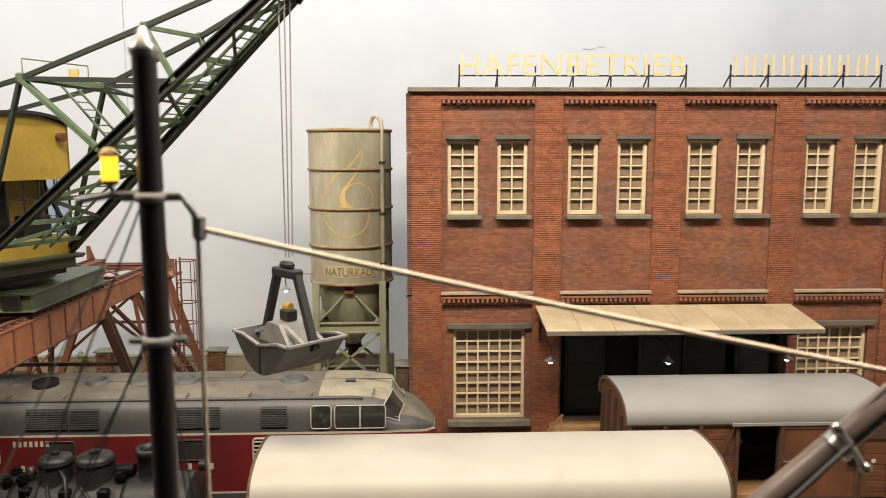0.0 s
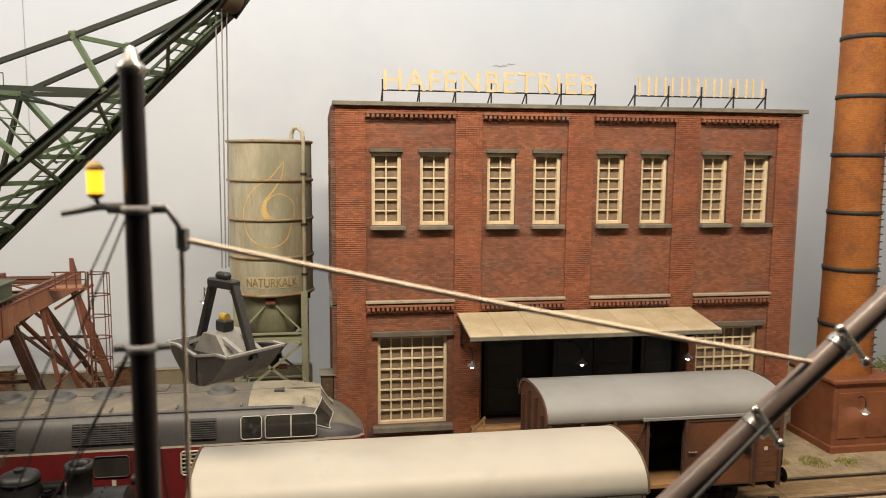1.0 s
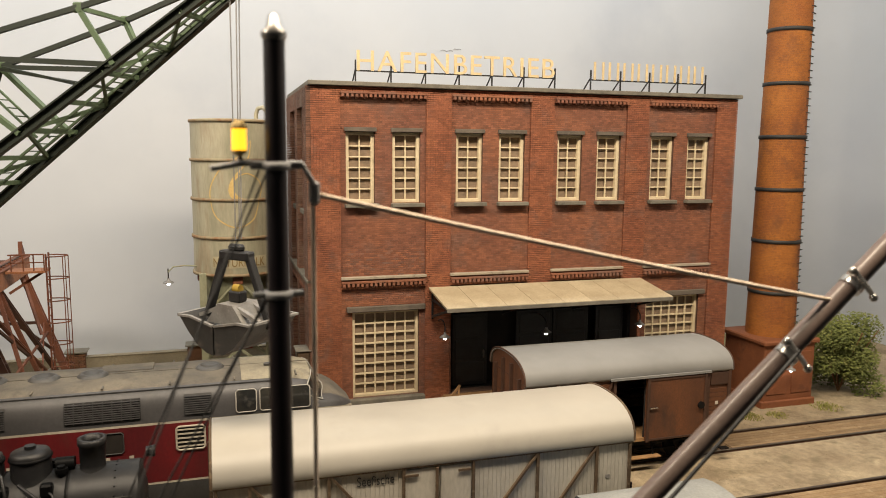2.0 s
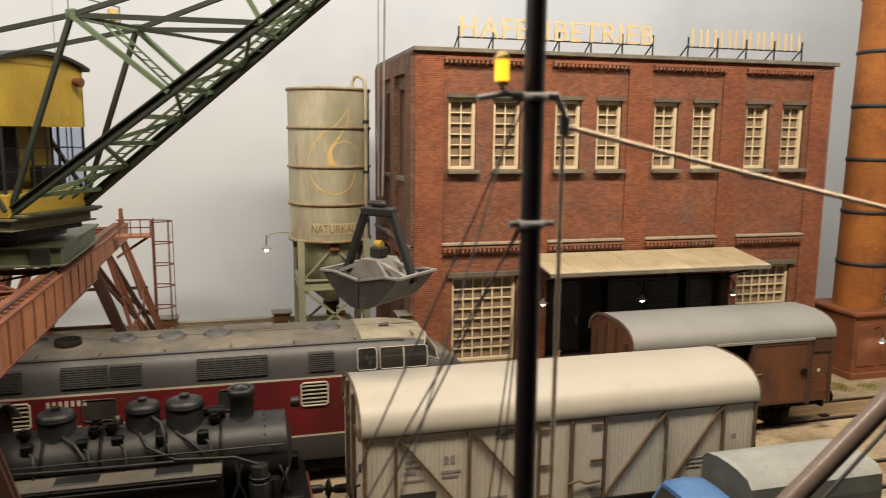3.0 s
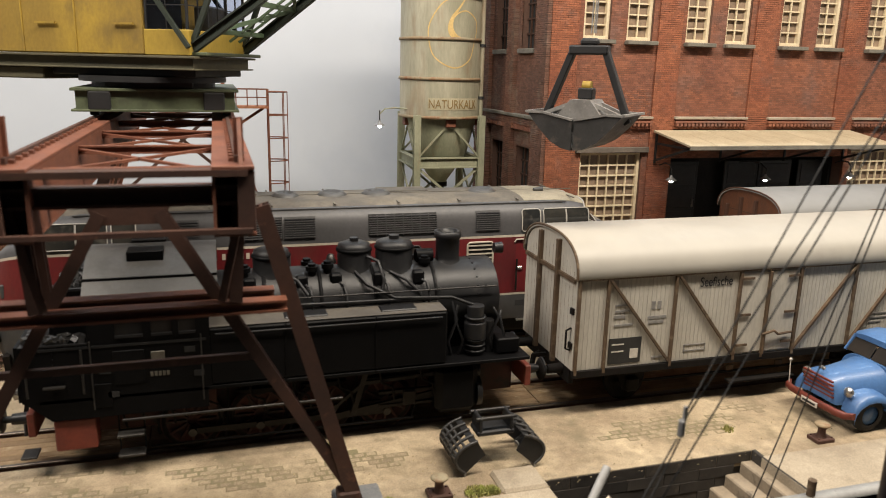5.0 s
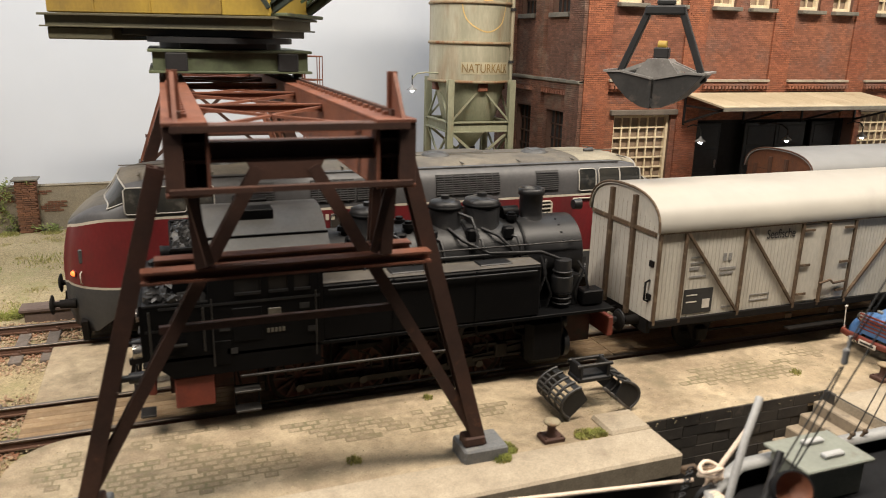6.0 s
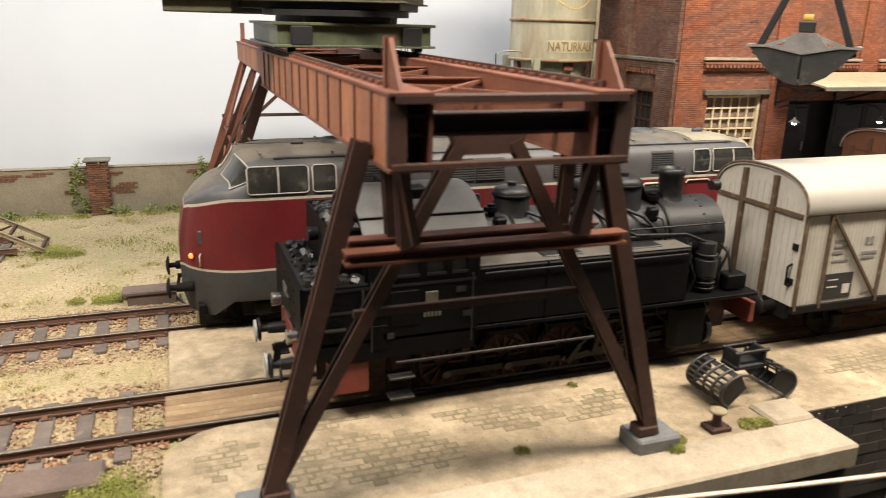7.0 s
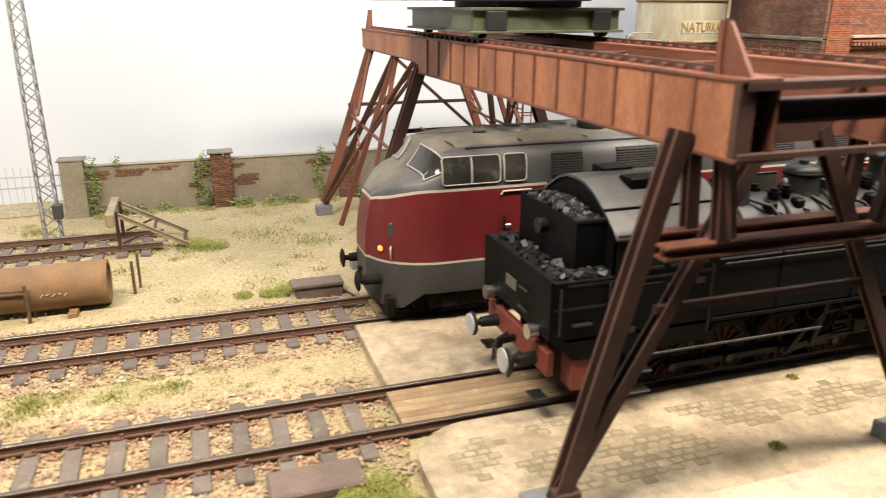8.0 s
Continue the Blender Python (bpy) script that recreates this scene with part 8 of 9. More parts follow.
for x, y, z in ((-8.75, -0.25, 3.75), (-9.0, 0.3, 3.7), (-11.0, -0.3, 3.75), (-11.4, 0.2, 3.7), (-12.8, -0.3, 3.75), (-11.35, -0.35, 3.72)):
    wpart("valve", G().cyl((x, YF + y, 3.5), (x, YF + y, z + 0.16), 0.09, n=10).cyl((x, YF + y, z), (x, YF + y, z + 0.1), 0.14, n=10), "black", tk)
for pts in ([(-9.6, -0.45, 3.62), (-9.3, -0.75, 3.5), (-9.0, -0.82, 3.2), (-8.9, -0.9, 2.95)], [(-10.4, -0.4, 3.65), (-10.2, -0.78, 3.45), (-9.6, -0.95, 3.15), (-8.3, -1.0, 3.1), (-7.8, -1.05, 2.9)], [(-13.2, -0.9, 3.15), (-11.0, -0.95, 3.12), (-8.6, -0.95, 3.1)], [(-12.0, -0.4, 3.7), (-11.7, -0.7, 3.6), (-11.5, -0.85, 3.3)], [(-10.2, -0.2, 4.0), (-9.9, -0.55, 3.9), (-9.8, -0.75, 3.5), (-9.9, -0.85, 3.2)]):
    wpart("pipe", G().tube([(x, YF + y, z) for x, y, z in pts], 0.04, 7), "boiler", tk)
wpart("generator", G().cyl((-8.9, YF + 0.0, 3.85), (-8.5, YF, 3.85), 0.16, n=14), "black", tk)
half = [(LH + 0.06, 3.58), (LH - 0.06, 3.7), (1.15, 3.98), (0.7, 4.24), (0.35, 4.35)]
crf = [(YF - y, z) for y, z in half] + [(YF, 4.38)] + [(YF + y, z) for y, z in half[::-1]]
wpart("cab_roof", G().prism(crf + [(y, z - 0.05) for y, z in crf[::-1]], "x", -16.8, -13.15, True), "sootroof", tk, "arched sooty grey cab roof")
for sd in (-1, 1):
    wpart("roof_seam", G().bar((-16.8, YF + sd * 1.16, 3.985), (-13.15, YF + sd * 1.16, 3.985), 0.05, 0.04), "black", tk)
wpart("roof_vent", G().span(-15.6, -14.5, YF - 0.75, YF - 0.3, 4.2, 4.42, 0.02).span(-15.6, -14.5, YF + 0.3, YF + 0.75, 4.2, 4.42, 0.02), "black", tk)
for x in (-16.75, -13.32):
    wpart("cab_end", G().prism([(YF - LH, 1.74)] + [(YF + (y - YF) * 0.97, z - 0.05) for y, z in crf] + [(YF + LH, 1.74)], "x", x, x + 0.06), "black", tk)
wpart("bunker_floor", G().span(-17.33, -16.76, YF - 1.15, YF + 1.15, 3.4, 3.5), "black", tk)
wpart("bunker_deck", G().span(-18.0, -17.36, YF - 1.16, YF + 1.16, 2.8, 2.85), "boiler", tk)
wpart("bunker_back", G().prism([(YF - LH, 1.75), (YF - LH, 2.86), (YF + LH, 2.86), (YF + LH, 1.75)], "x", -18.06, -17.99).prism([(YF - 1.22, 2.85), (YF - 1.22, 3.82), (YF + 1.22, 3.82), (YF + 1.22, 2.85)], "x", -17.4, -17.35), "black", tk)
cg = G()
for k in range(420):
    x, y = rng.uniform(-17.3, -16.82), rng.uniform(-1.1, 1.1)
    z = 3.68 + 0.28 * (1 - abs(y) / 1.3) * (1 - abs(x + 17.05) / 0.6) + rng.uniform(-0.06, 0.06)
    if k > 300:
        x, y, z = rng.uniform(-17.9, -16.85), rng.uniform(-1.5, -1.24) if k % 2 else rng.uniform(-1.5, 1.5), 2.9
        x = x if abs(y) > 1.24 else rng.uniform(-17.9, -17.45)
    r = rng.uniform(0.05, 0.12)
    cg.box(x, YF + y, z, r * 1.4, r * 1.2, r, 0, 0, Matrix.Translation((x, YF + y, z)) @ Euler((rng.uniform(0, 3), rng.uniform(0, 3), rng.uniform(0, 3))).to_matrix().to_4x4() @ Matrix.Diagonal((1, 1, 1, 1)))
tagged(wpart("coal", cg, "coal", tk, "heap of coal in the bunker"), kind="stuff")
for s in (-1, 1):
    wpart("rear_lamp", G().cyl((-18.05, YF + s * 1.05, 1.75), (-18.25, YF + s * 1.05, 1.75), 0.13, 0.15, n=12), "chrome", tk)
wpart("rear_lamp", G().cyl((-17.4, YF, 3.45), (-17.6, YF, 3.45), 0.13, 0.15, n=12), "boiler", tk)
wpart("front_lamp", G().cyl((-6.95, YF, 3.95), (-6.75, YF, 3.95), 0.12, 0.14, n=12), "boiler", tk)

# clutter along the boiler, the frames and the smokebox
for s in (-1, 1):
    wpart("boiler_rail", G().cyl((-13.2, YF + s * 0.93, 3.28), (-7.2, YF + s * 0.93, 3.28), 0.022, n=6), "rod", tk)
    for k in range(6):
        wpart("rail_stanchion", G().cyl((-13.0 + 1.12 * k, YF + s * 0.8, 3.26), (-13.0 + 1.12 * k, YF + s * 0.94, 3.28), 0.03, n=6), "boiler", tk)
    for k in range(7):
        z = 1.85 + 0.13 * k
        wpart("pump_rib", G().lathe([(0.2, z - 0.02), (0.25, z - 0.02), (0.25, z + 0.02), (0.2, z + 0.02)], (-7.75, YF + s * 1.1, 0), n=16), "boiler", tk)
    for k, (x, dx) in enumerate(((-8.3, 0.1), (-8.15, -0.1), (-7.3, 0.12), (-7.1, -0.06))):
        wpart("pipe", G().tube([(x, YF + s * 1.0, 3.0 - 0.1 * k), (x + dx, YF + s * 1.12, 2.6), (x - dx, YF + s * 1.15, 2.1), (x, YF + s * 1.1, 1.7)], 0.035, 6), "boiler", tk)
    for k in range(9):
        x = -15.6 + 0.93 * k
        wpart("frame_pipe", G().tube([(x, YF + s * 1.25, 1.6), (x + 0.06, YF + s * 1.3, 1.3), (x + 0.3, YF + s * 1.28, 1.18), (x + 0.36, YF + s * 1.24, 0.85)], 0.028, 5), "under", tk)
    wpart("brake_rod", G().cyl((-15.2, YF + s * 1.18, 0.34), (-9.2, YF + s * 1.18, 0.34), 0.03, n=6), "under", tk)
    wpart("return_crank", G().bar((-11.2, YF + s * 1.2, 0.5), (-10.95, YF + s * 1.22, 0.85), 0.06, 0.1), "darkrod", tk)
    wpart("eccentric_rod", G().bar((-10.95, YF + s * 1.22, 0.85), (-10.45, YF + s * 1.22, 1.25), 0.05, 0.07), "darkrod", tk)
    wpart("crosshead", G().box(-9.3, YF + s * 1.12, 0.84, 0.3, 0.2, 0.36, 0.03), "darkrod", tk)
    for x in (-12.05, -10.15):
        wpart("tank_seam", G().span(x - 0.02, x + 0.02, YF + s * LH - 0.02, YF + s * LH + 0.02, 1.76, 2.96), "black", tk)
    for x, z, w, h in ((-15.6, 2.3, 0.9, 0.7), (-16.4, 1.75, 0.5, 0.5)):
        wpart("hatch_plate", G().box(x, YF + s * (LH + 0.01), z, w, 0.02, h, 0.01), "black", tk)
    wpart("toolbox", G().box(-7.0, YF + s * 1.15, 1.95, 0.55, 0.4, 0.36, 0.03), "black", tk)
for k in range(26):
    a = math.tau * k / 26
    wpart("smokebox_rivet", G().box(-7.6 + 0.0, YF + 0.885 * math.cos(a), 2.86 + 0.885 * math.sin(a), 0.04, 0.03, 0.03), "boiler", tk)
for x, r, z in ((-9.42, 0.12, 4.3), (-10.35, 0.1, 4.28), (-12.2, 0.1, 4.22)):
    wpart("dome_cap", G().cyl((x, YF, z - 0.02), (x, YF, z + 0.07), r, n=12), "boiler", tk)
for x, y in ((-10.85, -0.5), (-11.6, -0.55), (-9.9, -0.6), (-9.0, -0.62), (-12.7, -0.55)):
    wpart("fitting", G().box(x, YF + y, 3.52, 0.26, 0.22, 0.3, 0.04), "black", tk)
    wpart("fitting_pipe", G().tube([(x, YF + y, 3.5), (x + 0.15, YF + y - 0.2, 3.45), (x + 0.2, YF + y - 0.3, 3.2), (x + 0.18, YF - 0.95, 2.98)], 0.03, 6), "boiler", tk)
wpart("bell", G().lathe([(0.0, 4.02), (0.07, 4.0), (0.1, 3.9), (0.14, 3.82), (0.12, 3.8)], (-10.9, YF - 0.1, 0), n=14), "rod", tk)
# ---------------------------------------------------------------- blue lorry on the quay
TY = -11.45
ZK = 0.86
lorry = wthing("blue_lorry", 4.6, TY, 0.0, "old light blue lorry with a grey tarpaulin body", "truck", dx=0.34)


def loft(sections, closed=True):
    """Joins cross-sections (lists of points) into one smooth skin."""
    n = len(sections[0])
    g = G()
    g.add([p for s in sections for p in s], [(a * n + i, a * n + i + 1, (a + 1) * n + i + 1, (a + 1) * n + i) for a in range(len(sections) - 1) for i in range(n - 1)], True)
    if closed:
        g.add(sections[0], [tuple(range(n))])
        g.add(sections[-1], [tuple(range(n - 1, -1, -1))])
    return g


def arch_sec(x, w, z0, z1, p=2.6, n=14):
    z0, z1 = z0 * ZK, z1 * ZK
    pts = []
    for i in range(n + 1):
        a = math.pi * i / n
        c, s = math.cos(a), math.sin(a)
        pts.append((x, TY - w * math.copysign(abs(c) ** (2 / p), c), z0 + (z1 - z0) * abs(s) ** (2 / p)))
    return pts


wpart("bonnet", loft([arch_sec(1.98, 0.42, 0.75, 1.28), arch_sec(2.06, 0.5, 0.7, 1.4), arch_sec(2.4, 0.58, 0.7, 1.5), arch_sec(3.2, 0.72, 0.7, 1.62), arch_sec(3.42, 0.8, 0.7, 1.66)]), "blue", lorry, "rounded light blue bonnet")
cabl = wpart("cab", loft([arch_sec(3.4, 0.84, 0.55, 1.66, 4), arch_sec(4.75, 0.92, 0.55, 1.7, 5)]), "blue", lorry, "light blue cab")
wpart("cab_roof", loft([arch_sec(3.62, 0.74, 2.06, 2.22, 3), arch_sec(3.75, 0.82, 2.05, 2.3, 3), arch_sec(4.3, 0.86, 2.05, 2.34, 3), arch_sec(4.72, 0.82, 2.05, 2.26, 3)]), "blue", cabl)
for s in (-1, 1):
    wpart("pillar", G().bar((3.45, TY + s * 0.78, 1.41), (3.68, TY + s * 0.74, 1.81), 0.06, 0.07).bar((4.66, TY + s * 0.84, 1.41), (4.66, TY + s * 0.8, 1.81), 0.08, 0.14).bar((4.15, TY + s * 0.86, 1.43), (4.15, TY + s * 0.82, 1.81), 0.05, 0.04), "blue", cabl)
    wpart("side_glass", G().add([(3.55, TY + s * 0.81, 1.44), (4.62, TY + s * 0.84, 1.44), (4.62, TY + s * 0.8, 1.78), (3.7, TY + s * 0.77, 1.78)], [(0, 1, 2, 3)]), "cabglass", cabl)
    wpart("door_handle", G().bar((4.4, TY + s * 0.95, 1.25), (4.58, TY + s * 0.95, 1.25), 0.03, 0.04), "chrome", cabl)
    wpart("windscreen", G().add([(3.44, TY + s * 0.02, 1.44), (3.44, TY + s * 0.74, 1.43), (3.66, TY + s * 0.7, 1.78), (3.66, TY + s * 0.02, 1.81)], [(0, 1, 2, 3)]), "cabglass", cabl)
    f = []
    for i in range(9):
        a = math.pi * i / 8
        f.append([(2.75 - 0.56 * math.cos(a), TY + s * yy, 0.46 + 0.5 * math.sin(a) ** 0.8 - dz) for yy, dz in ((0.55, -0.05), (0.72, -0.04), (0.9, 0.0), (0.98, 0.07), (0.98, 0.16))])
    wpart("mudguard", loft(f, False), "blue", lorry, "swept front mudguard")
    wpart("headlamp", G().lathe([(0, 0.06), (0.08, 0.05), (0.12, 0.01), (0.13, -0.04), (0.05, -0.14)], n=16, m=Matrix.Translation((2.2, TY + s * 0.66, 0.98)) @ Matrix.Rotation(radians(-90), 4, "Y")), "chrome", lorry)
    wpart("running_board", G().span(3.3, 4.6, TY + s * 0.8 - 0.12, TY + s * 0.8 + 0.12, 0.42, 0.46, 0.01), "blue", lorry)
    for x, w in ((2.75, 0.2), (6.9, 0.34)):
        m = Matrix.Translation((x, TY + s * 0.78, 0.42)) @ Matrix.Rotation(radians(90), 4, "X")
        wh = wpart("wheel", G().lathe([(0.24, -w / 2), (0.36, -w / 2), (0.42, -w / 2 + 0.05), (0.42, w / 2 - 0.05), (0.36, w / 2), (0.24, w / 2)], n=26, m=m), "rubber", lorry)
        wpart("rim", G().lathe([(0, -w / 2 + 0.02), (0.1, -w / 2 + 0.01), (0.14, -w / 2 + 0.05), (0.25, -w / 2 + 0.03), (0.25, w / 2 - 0.03), (0, w / 2 - 0.04)], n=20, m=m), "blue", wh)
for k in range(5):
    wpart("grille_bar", G().bar((2.0 - 0.02 * k, TY - 0.46, 0.78 + 0.1 * k), (2.0 - 0.02 * k, TY + 0.46, 0.78 + 0.1 * k), 0.05, 0.04), "truckred", lorry, "dull red grille bar")
wpart("badge", G().box(2.02, TY, 1.36, 0.08, 0.16, 0.08, 0.02), "chrome", lorry)
wpart("bumper", loft([[(x + u, y, 0.54 + v) for u, v in ((0.05, -0.08), (-0.02, -0.08), (-0.05, -0.05), (-0.05, 0.05), (-0.02, 0.08), (0.05, 0.08), (0.05, -0.08))] for x, y in ((2.1, TY - 1.02), (1.93, TY - 0.94), (1.86, TY - 0.7), (1.83, TY), (1.86, TY + 0.7), (1.93, TY + 0.94), (2.1, TY + 1.02))]), "beamred", lorry, "red-brown bumper")
wpart("plate", G().box(1.765, TY, 0.5, 0.03, 0.52, 0.13, 0.01), "white", lorry)
wpart("plate_bars", G().box(1.748, TY, 0.5, 0.01, 0.4, 0.05), "blackmark", lorry, "plain dark bars")
wpart("marker_rod", G().cyl((1.95, TY + 0.9, 0.55), (1.92, TY + 0.92, 1.2), 0.015, n=6).ball((1.92, TY + 0.92, 1.22), 0.04, 8), "white", lorry)
wpart("chassis", G().span(3.4, 8.6, TY - 0.45, TY - 0.35, 0.45, 0.62).span(3.4, 8.6, TY + 0.35, TY + 0.45, 0.45, 0.62), "under", lorry)
wpart("load_bed", G().span(4.95, 8.7, TY - 1.02, TY + 1.02, 0.82, 1.25, 0.02), "blue", lorry, "blue drop-side load bed")
for s in (-1, 1):
    for x in (5.0, 6.2, 7.4, 8.6):
        wpart("side_post", G().box(x, TY + s * 1.03, 1.03, 0.06, 0.05, 0.46, 0.01), "blue", lorry)
tp = [(TY - 1.0, 1.24), (TY - 1.02, 1.9), (TY - 0.98, 2.3), (TY - 0.8, 2.48), (TY - 0.4, 2.56), (TY, 2.58), (TY + 0.4, 2.56), (TY + 0.8, 2.48), (TY + 0.98, 2.3), (TY + 1.02, 1.9), (TY + 1.0, 1.24)]
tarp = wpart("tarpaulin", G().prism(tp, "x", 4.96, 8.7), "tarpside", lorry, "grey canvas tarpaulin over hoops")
# top faces overlaid in a paler grey than the sides
wpart("tarp_top", G().add([(x, y, z + 0.008) for x in (4.94, 6.0, 7.2, 8.72) for y, z in tp[2:9]], [(a * 7 + i, a * 7 + i + 1, (a + 1) * 7 + i + 1, (a + 1) * 7 + i) for a in range(3) for i in range(6)], True), "tarp", tarp, "paler grey top")

# ---------------------------------------------------------------- quay furniture
def bollard(x, y):
    t = wthing("mooring_bollard", x, y, 0.0, "rusty iron mooring bollard on a square base plate", "bollard", "bollards along the quay")
    wpart("base", G().box(x, y, 0.05, 0.56, 0.44, 0.12, 0.02), "rustdark", t)
    wpart("post", G().lathe([(0.15, 0.1), (0.11, 0.17), (0.1, 0.32), (0.13, 0.39), (0.19, 0.43), (0.19, 0.45), (0, 0.455)], (x, y, 0), n=18), "rustdark", t)
    wpart("cap", G().lathe([(0.2, 0.44), (0.21, 0.46), (0.2, 0.485), (0.15, 0.505), (0, 0.51)], (x, y, 0), n=18), "rusthoop", t, "worn pale brown cap")
    for sx in (-0.21, 0.21):
        for sy in (-0.15, 0.15):
            wpart("bolt", G().cyl((x + sx, y + sy, 0.1), (x + sx, y + sy, 0.14), 0.03, n=6), "rustdark", t)
    t.scale = t.scale * 0.85
    return t


for x, y in ((-7.48, -12.36), (1.7, -12.35), (8.4, -12.4)):
    bollard(x, y)

orange = wthing("orange_peel_grab", -6.0, -11.15, 0.0, "dark steel two-jaw excavator grab lying on the paving", "grab")
wpart("head", G().box(-6.0, -11.0, 0.75, 0.85, 0.5, 0.12, 0.03).box(-6.35, -11.0, 0.95, 0.08, 0.5, 0.34, 0.02).box(-5.65, -11.0, 0.95, 0.08, 0.5, 0.34, 0.02), "steel", orange)
wpart("cross_pin", G().cyl((-6.45, -11.2, 1.08), (-5.55, -11.2, 1.08), 0.045, n=10).cyl((-6.45, -10.8, 1.08), (-5.55, -10.8, 1.08), 0.045, n=10), "rod", orange)
for s in (-1, 1):
    sec = []
    for i in range(10):
        a = radians(20 + 115 * i / 9)
        x = -6.0 + s * (0.28 + 0.72 * math.sin(a) * 1.0)
        z = 0.36 + 0.42 * math.cos(a)
        sec.append([(x, -11.0 + yy, max(0.02, z)) for yy in (-0.55, -0.3, 0.0, 0.3, 0.55)])
    jw = wpart("jaw", loft(sec[6:], False), "steel", orange, "curved slotted jaw")
    wpart("back_plate", loft(sec[:2], False), "steel", jw)
    for i in range(2, 6):
        wpart("cross_bar", G().bar((sec[i][0][0], -11.55, sec[i][0][2]), (sec[i][0][0], -10.45, sec[i][0][2]), 0.05, 0.035), "grab", jw)
    wpart("lip", G().bar((sec[-1][0][0], -11.58, 0.05), (sec[-1][0][0], -10.42, 0.05), 0.04, 0.07), "grablight", jw, "bright worn cutting lip")
    for yy in (-0.55, -0.28, 0.0, 0.28, 0.55):
        wpart("rib", G().tube([(p[0][0], -11.0 + yy, p[0][2] + 0.02) for p in sec], 0.035, 6), "grab", jw)
    wpart("cheek", G().prism([(p[0][0], p[0][2]) for p in sec] + [(-6.0 + s * 0.35, 0.45)], "y", -11.56, -11.53).prism([(p[0][0], p[0][2]) for p in sec] + [(-6.0 + s * 0.35, 0.45)], "y", -10.47, -10.44), "steel", jw)
orange.scale = orange.scale * 0.98
orange.location.y -= 0.28 * S

motor = wthing("point_motor_box", -19.6, -10.1, -0.2, "flat brown point motor cover beside the track", "box", "point motor covers")
wpart("cover", G().box(-19.45, -10.2, -0.12, 1.6, 0.78, 0.2, 0.04), "motorbrown", motor)
motor = wthing("point_motor_box", -18.0, -1.4, -0.2, "flat brown point motor cover beside the track", "box", "point motor covers")
wpart("cover", G().box(-18.0, -1.35, 0.12, 1.45, 0.62, 0.12, 0.03).box(-17.95, -1.35, -0.1, 1.3, 0.52, 0.36, 0.03), "motorbrown", motor)
wpart("rod", G().cyl((-17.3, -1.6, -0.1), (-17.0, -2.4, -0.1), 0.03, n=6), "steel", motor)

# ---------------------------------------------------------------- yard beyond the tracks
stop = wthing("buffer_stop", -23.4, 5.0, -0.2, "weathered rail-built buffer stop with timber beam", "buffer stop")
for s in (-1, 1):
    y = 5.0 + s * 0.76
    wpart("upright", G().ibeam((-23.5, y, -0.2), (-23.5, y, 1.15), 0.1, 0.14, 0.03, (0, 1, 0)), "rustdark", stop)
    wpart("stay", G().ibeam((-23.45, y, 1.05), (-21.4, y, -0.12), 0.1, 0.14, 0.03), "stopwood", stop)
    wpart("brace", G().bar((-23.4, y, 0.1), (-22.5, y, 0.45), 0.06, 0.06), "rustdark", stop)
wpart("beam", G().box(-23.66, 5.0, 1.0, 0.26, 2.5, 0.42, 0.03), "stopwood", stop, "grey-brown timber buffer beam")
wpart("tie", G().bar((-22.4, 4.24, 0.42), (-22.4, 5.76, 0.42), 0.08, 0.1).bar((-21.5, 4.24, -0.1), (-21.5, 5.76, -0.1), 0.08, 0.1), "rustdark", stop)

pp = wthing("steel_pipe", -27.0, -0.3, -0.25, "large rusty steel pipe lying on timber blocks", "pipe")
m = Matrix.Translation((-23.4, -0.3, 0.42)) @ Matrix.Rotation(radians(-90), 4, "Y")
wpart("tube", G().lathe([(0.52, 0.0), (0.6, 0.0), (0.6, 0.25), (0.6, 8.5), (0.52, 8.5), (0.52, 0.0)], n=36, m=m), "pipe", pp)
for x in (-24.3, -28.5):
    wpart("block", G().box(x, -0.3, -0.2, 0.22, 1.5, 0.16, 0.02), "wood", pp)
for k in range(5):
    wpart("chalk_mark", G().bar((-25.0 + 0.14 * k, -0.91, 0.35 + 0.05 * (k % 2)), (-24.93 + 0.14 * k, -0.915, 0.42), 0.01, 0.02), "white", pp)

for x, y, n in ((-25.3, -1.0, 2), (-22.85, 0.2, 2)):
    post = wthing("marker_post", x, y, -0.3, "low steel marker post with a cross rail", "post", "low posts")
    wpart("post", G().cyl((x, y, -0.3), (x, y, 0.75), 0.045, n=8), "gframe", post)
    wpart("rail", G().bar((x - 0.02, y, 0.6), (x - 0.8 if n == 2 and x < -24 else x + 0.02, y, 0.62), 0.04, 0.05).cyl((x + 0.12, y + 0.5, -0.3), (x + 0.12, y + 0.5, 0.8), 0.04, n=8), "gframe", post)

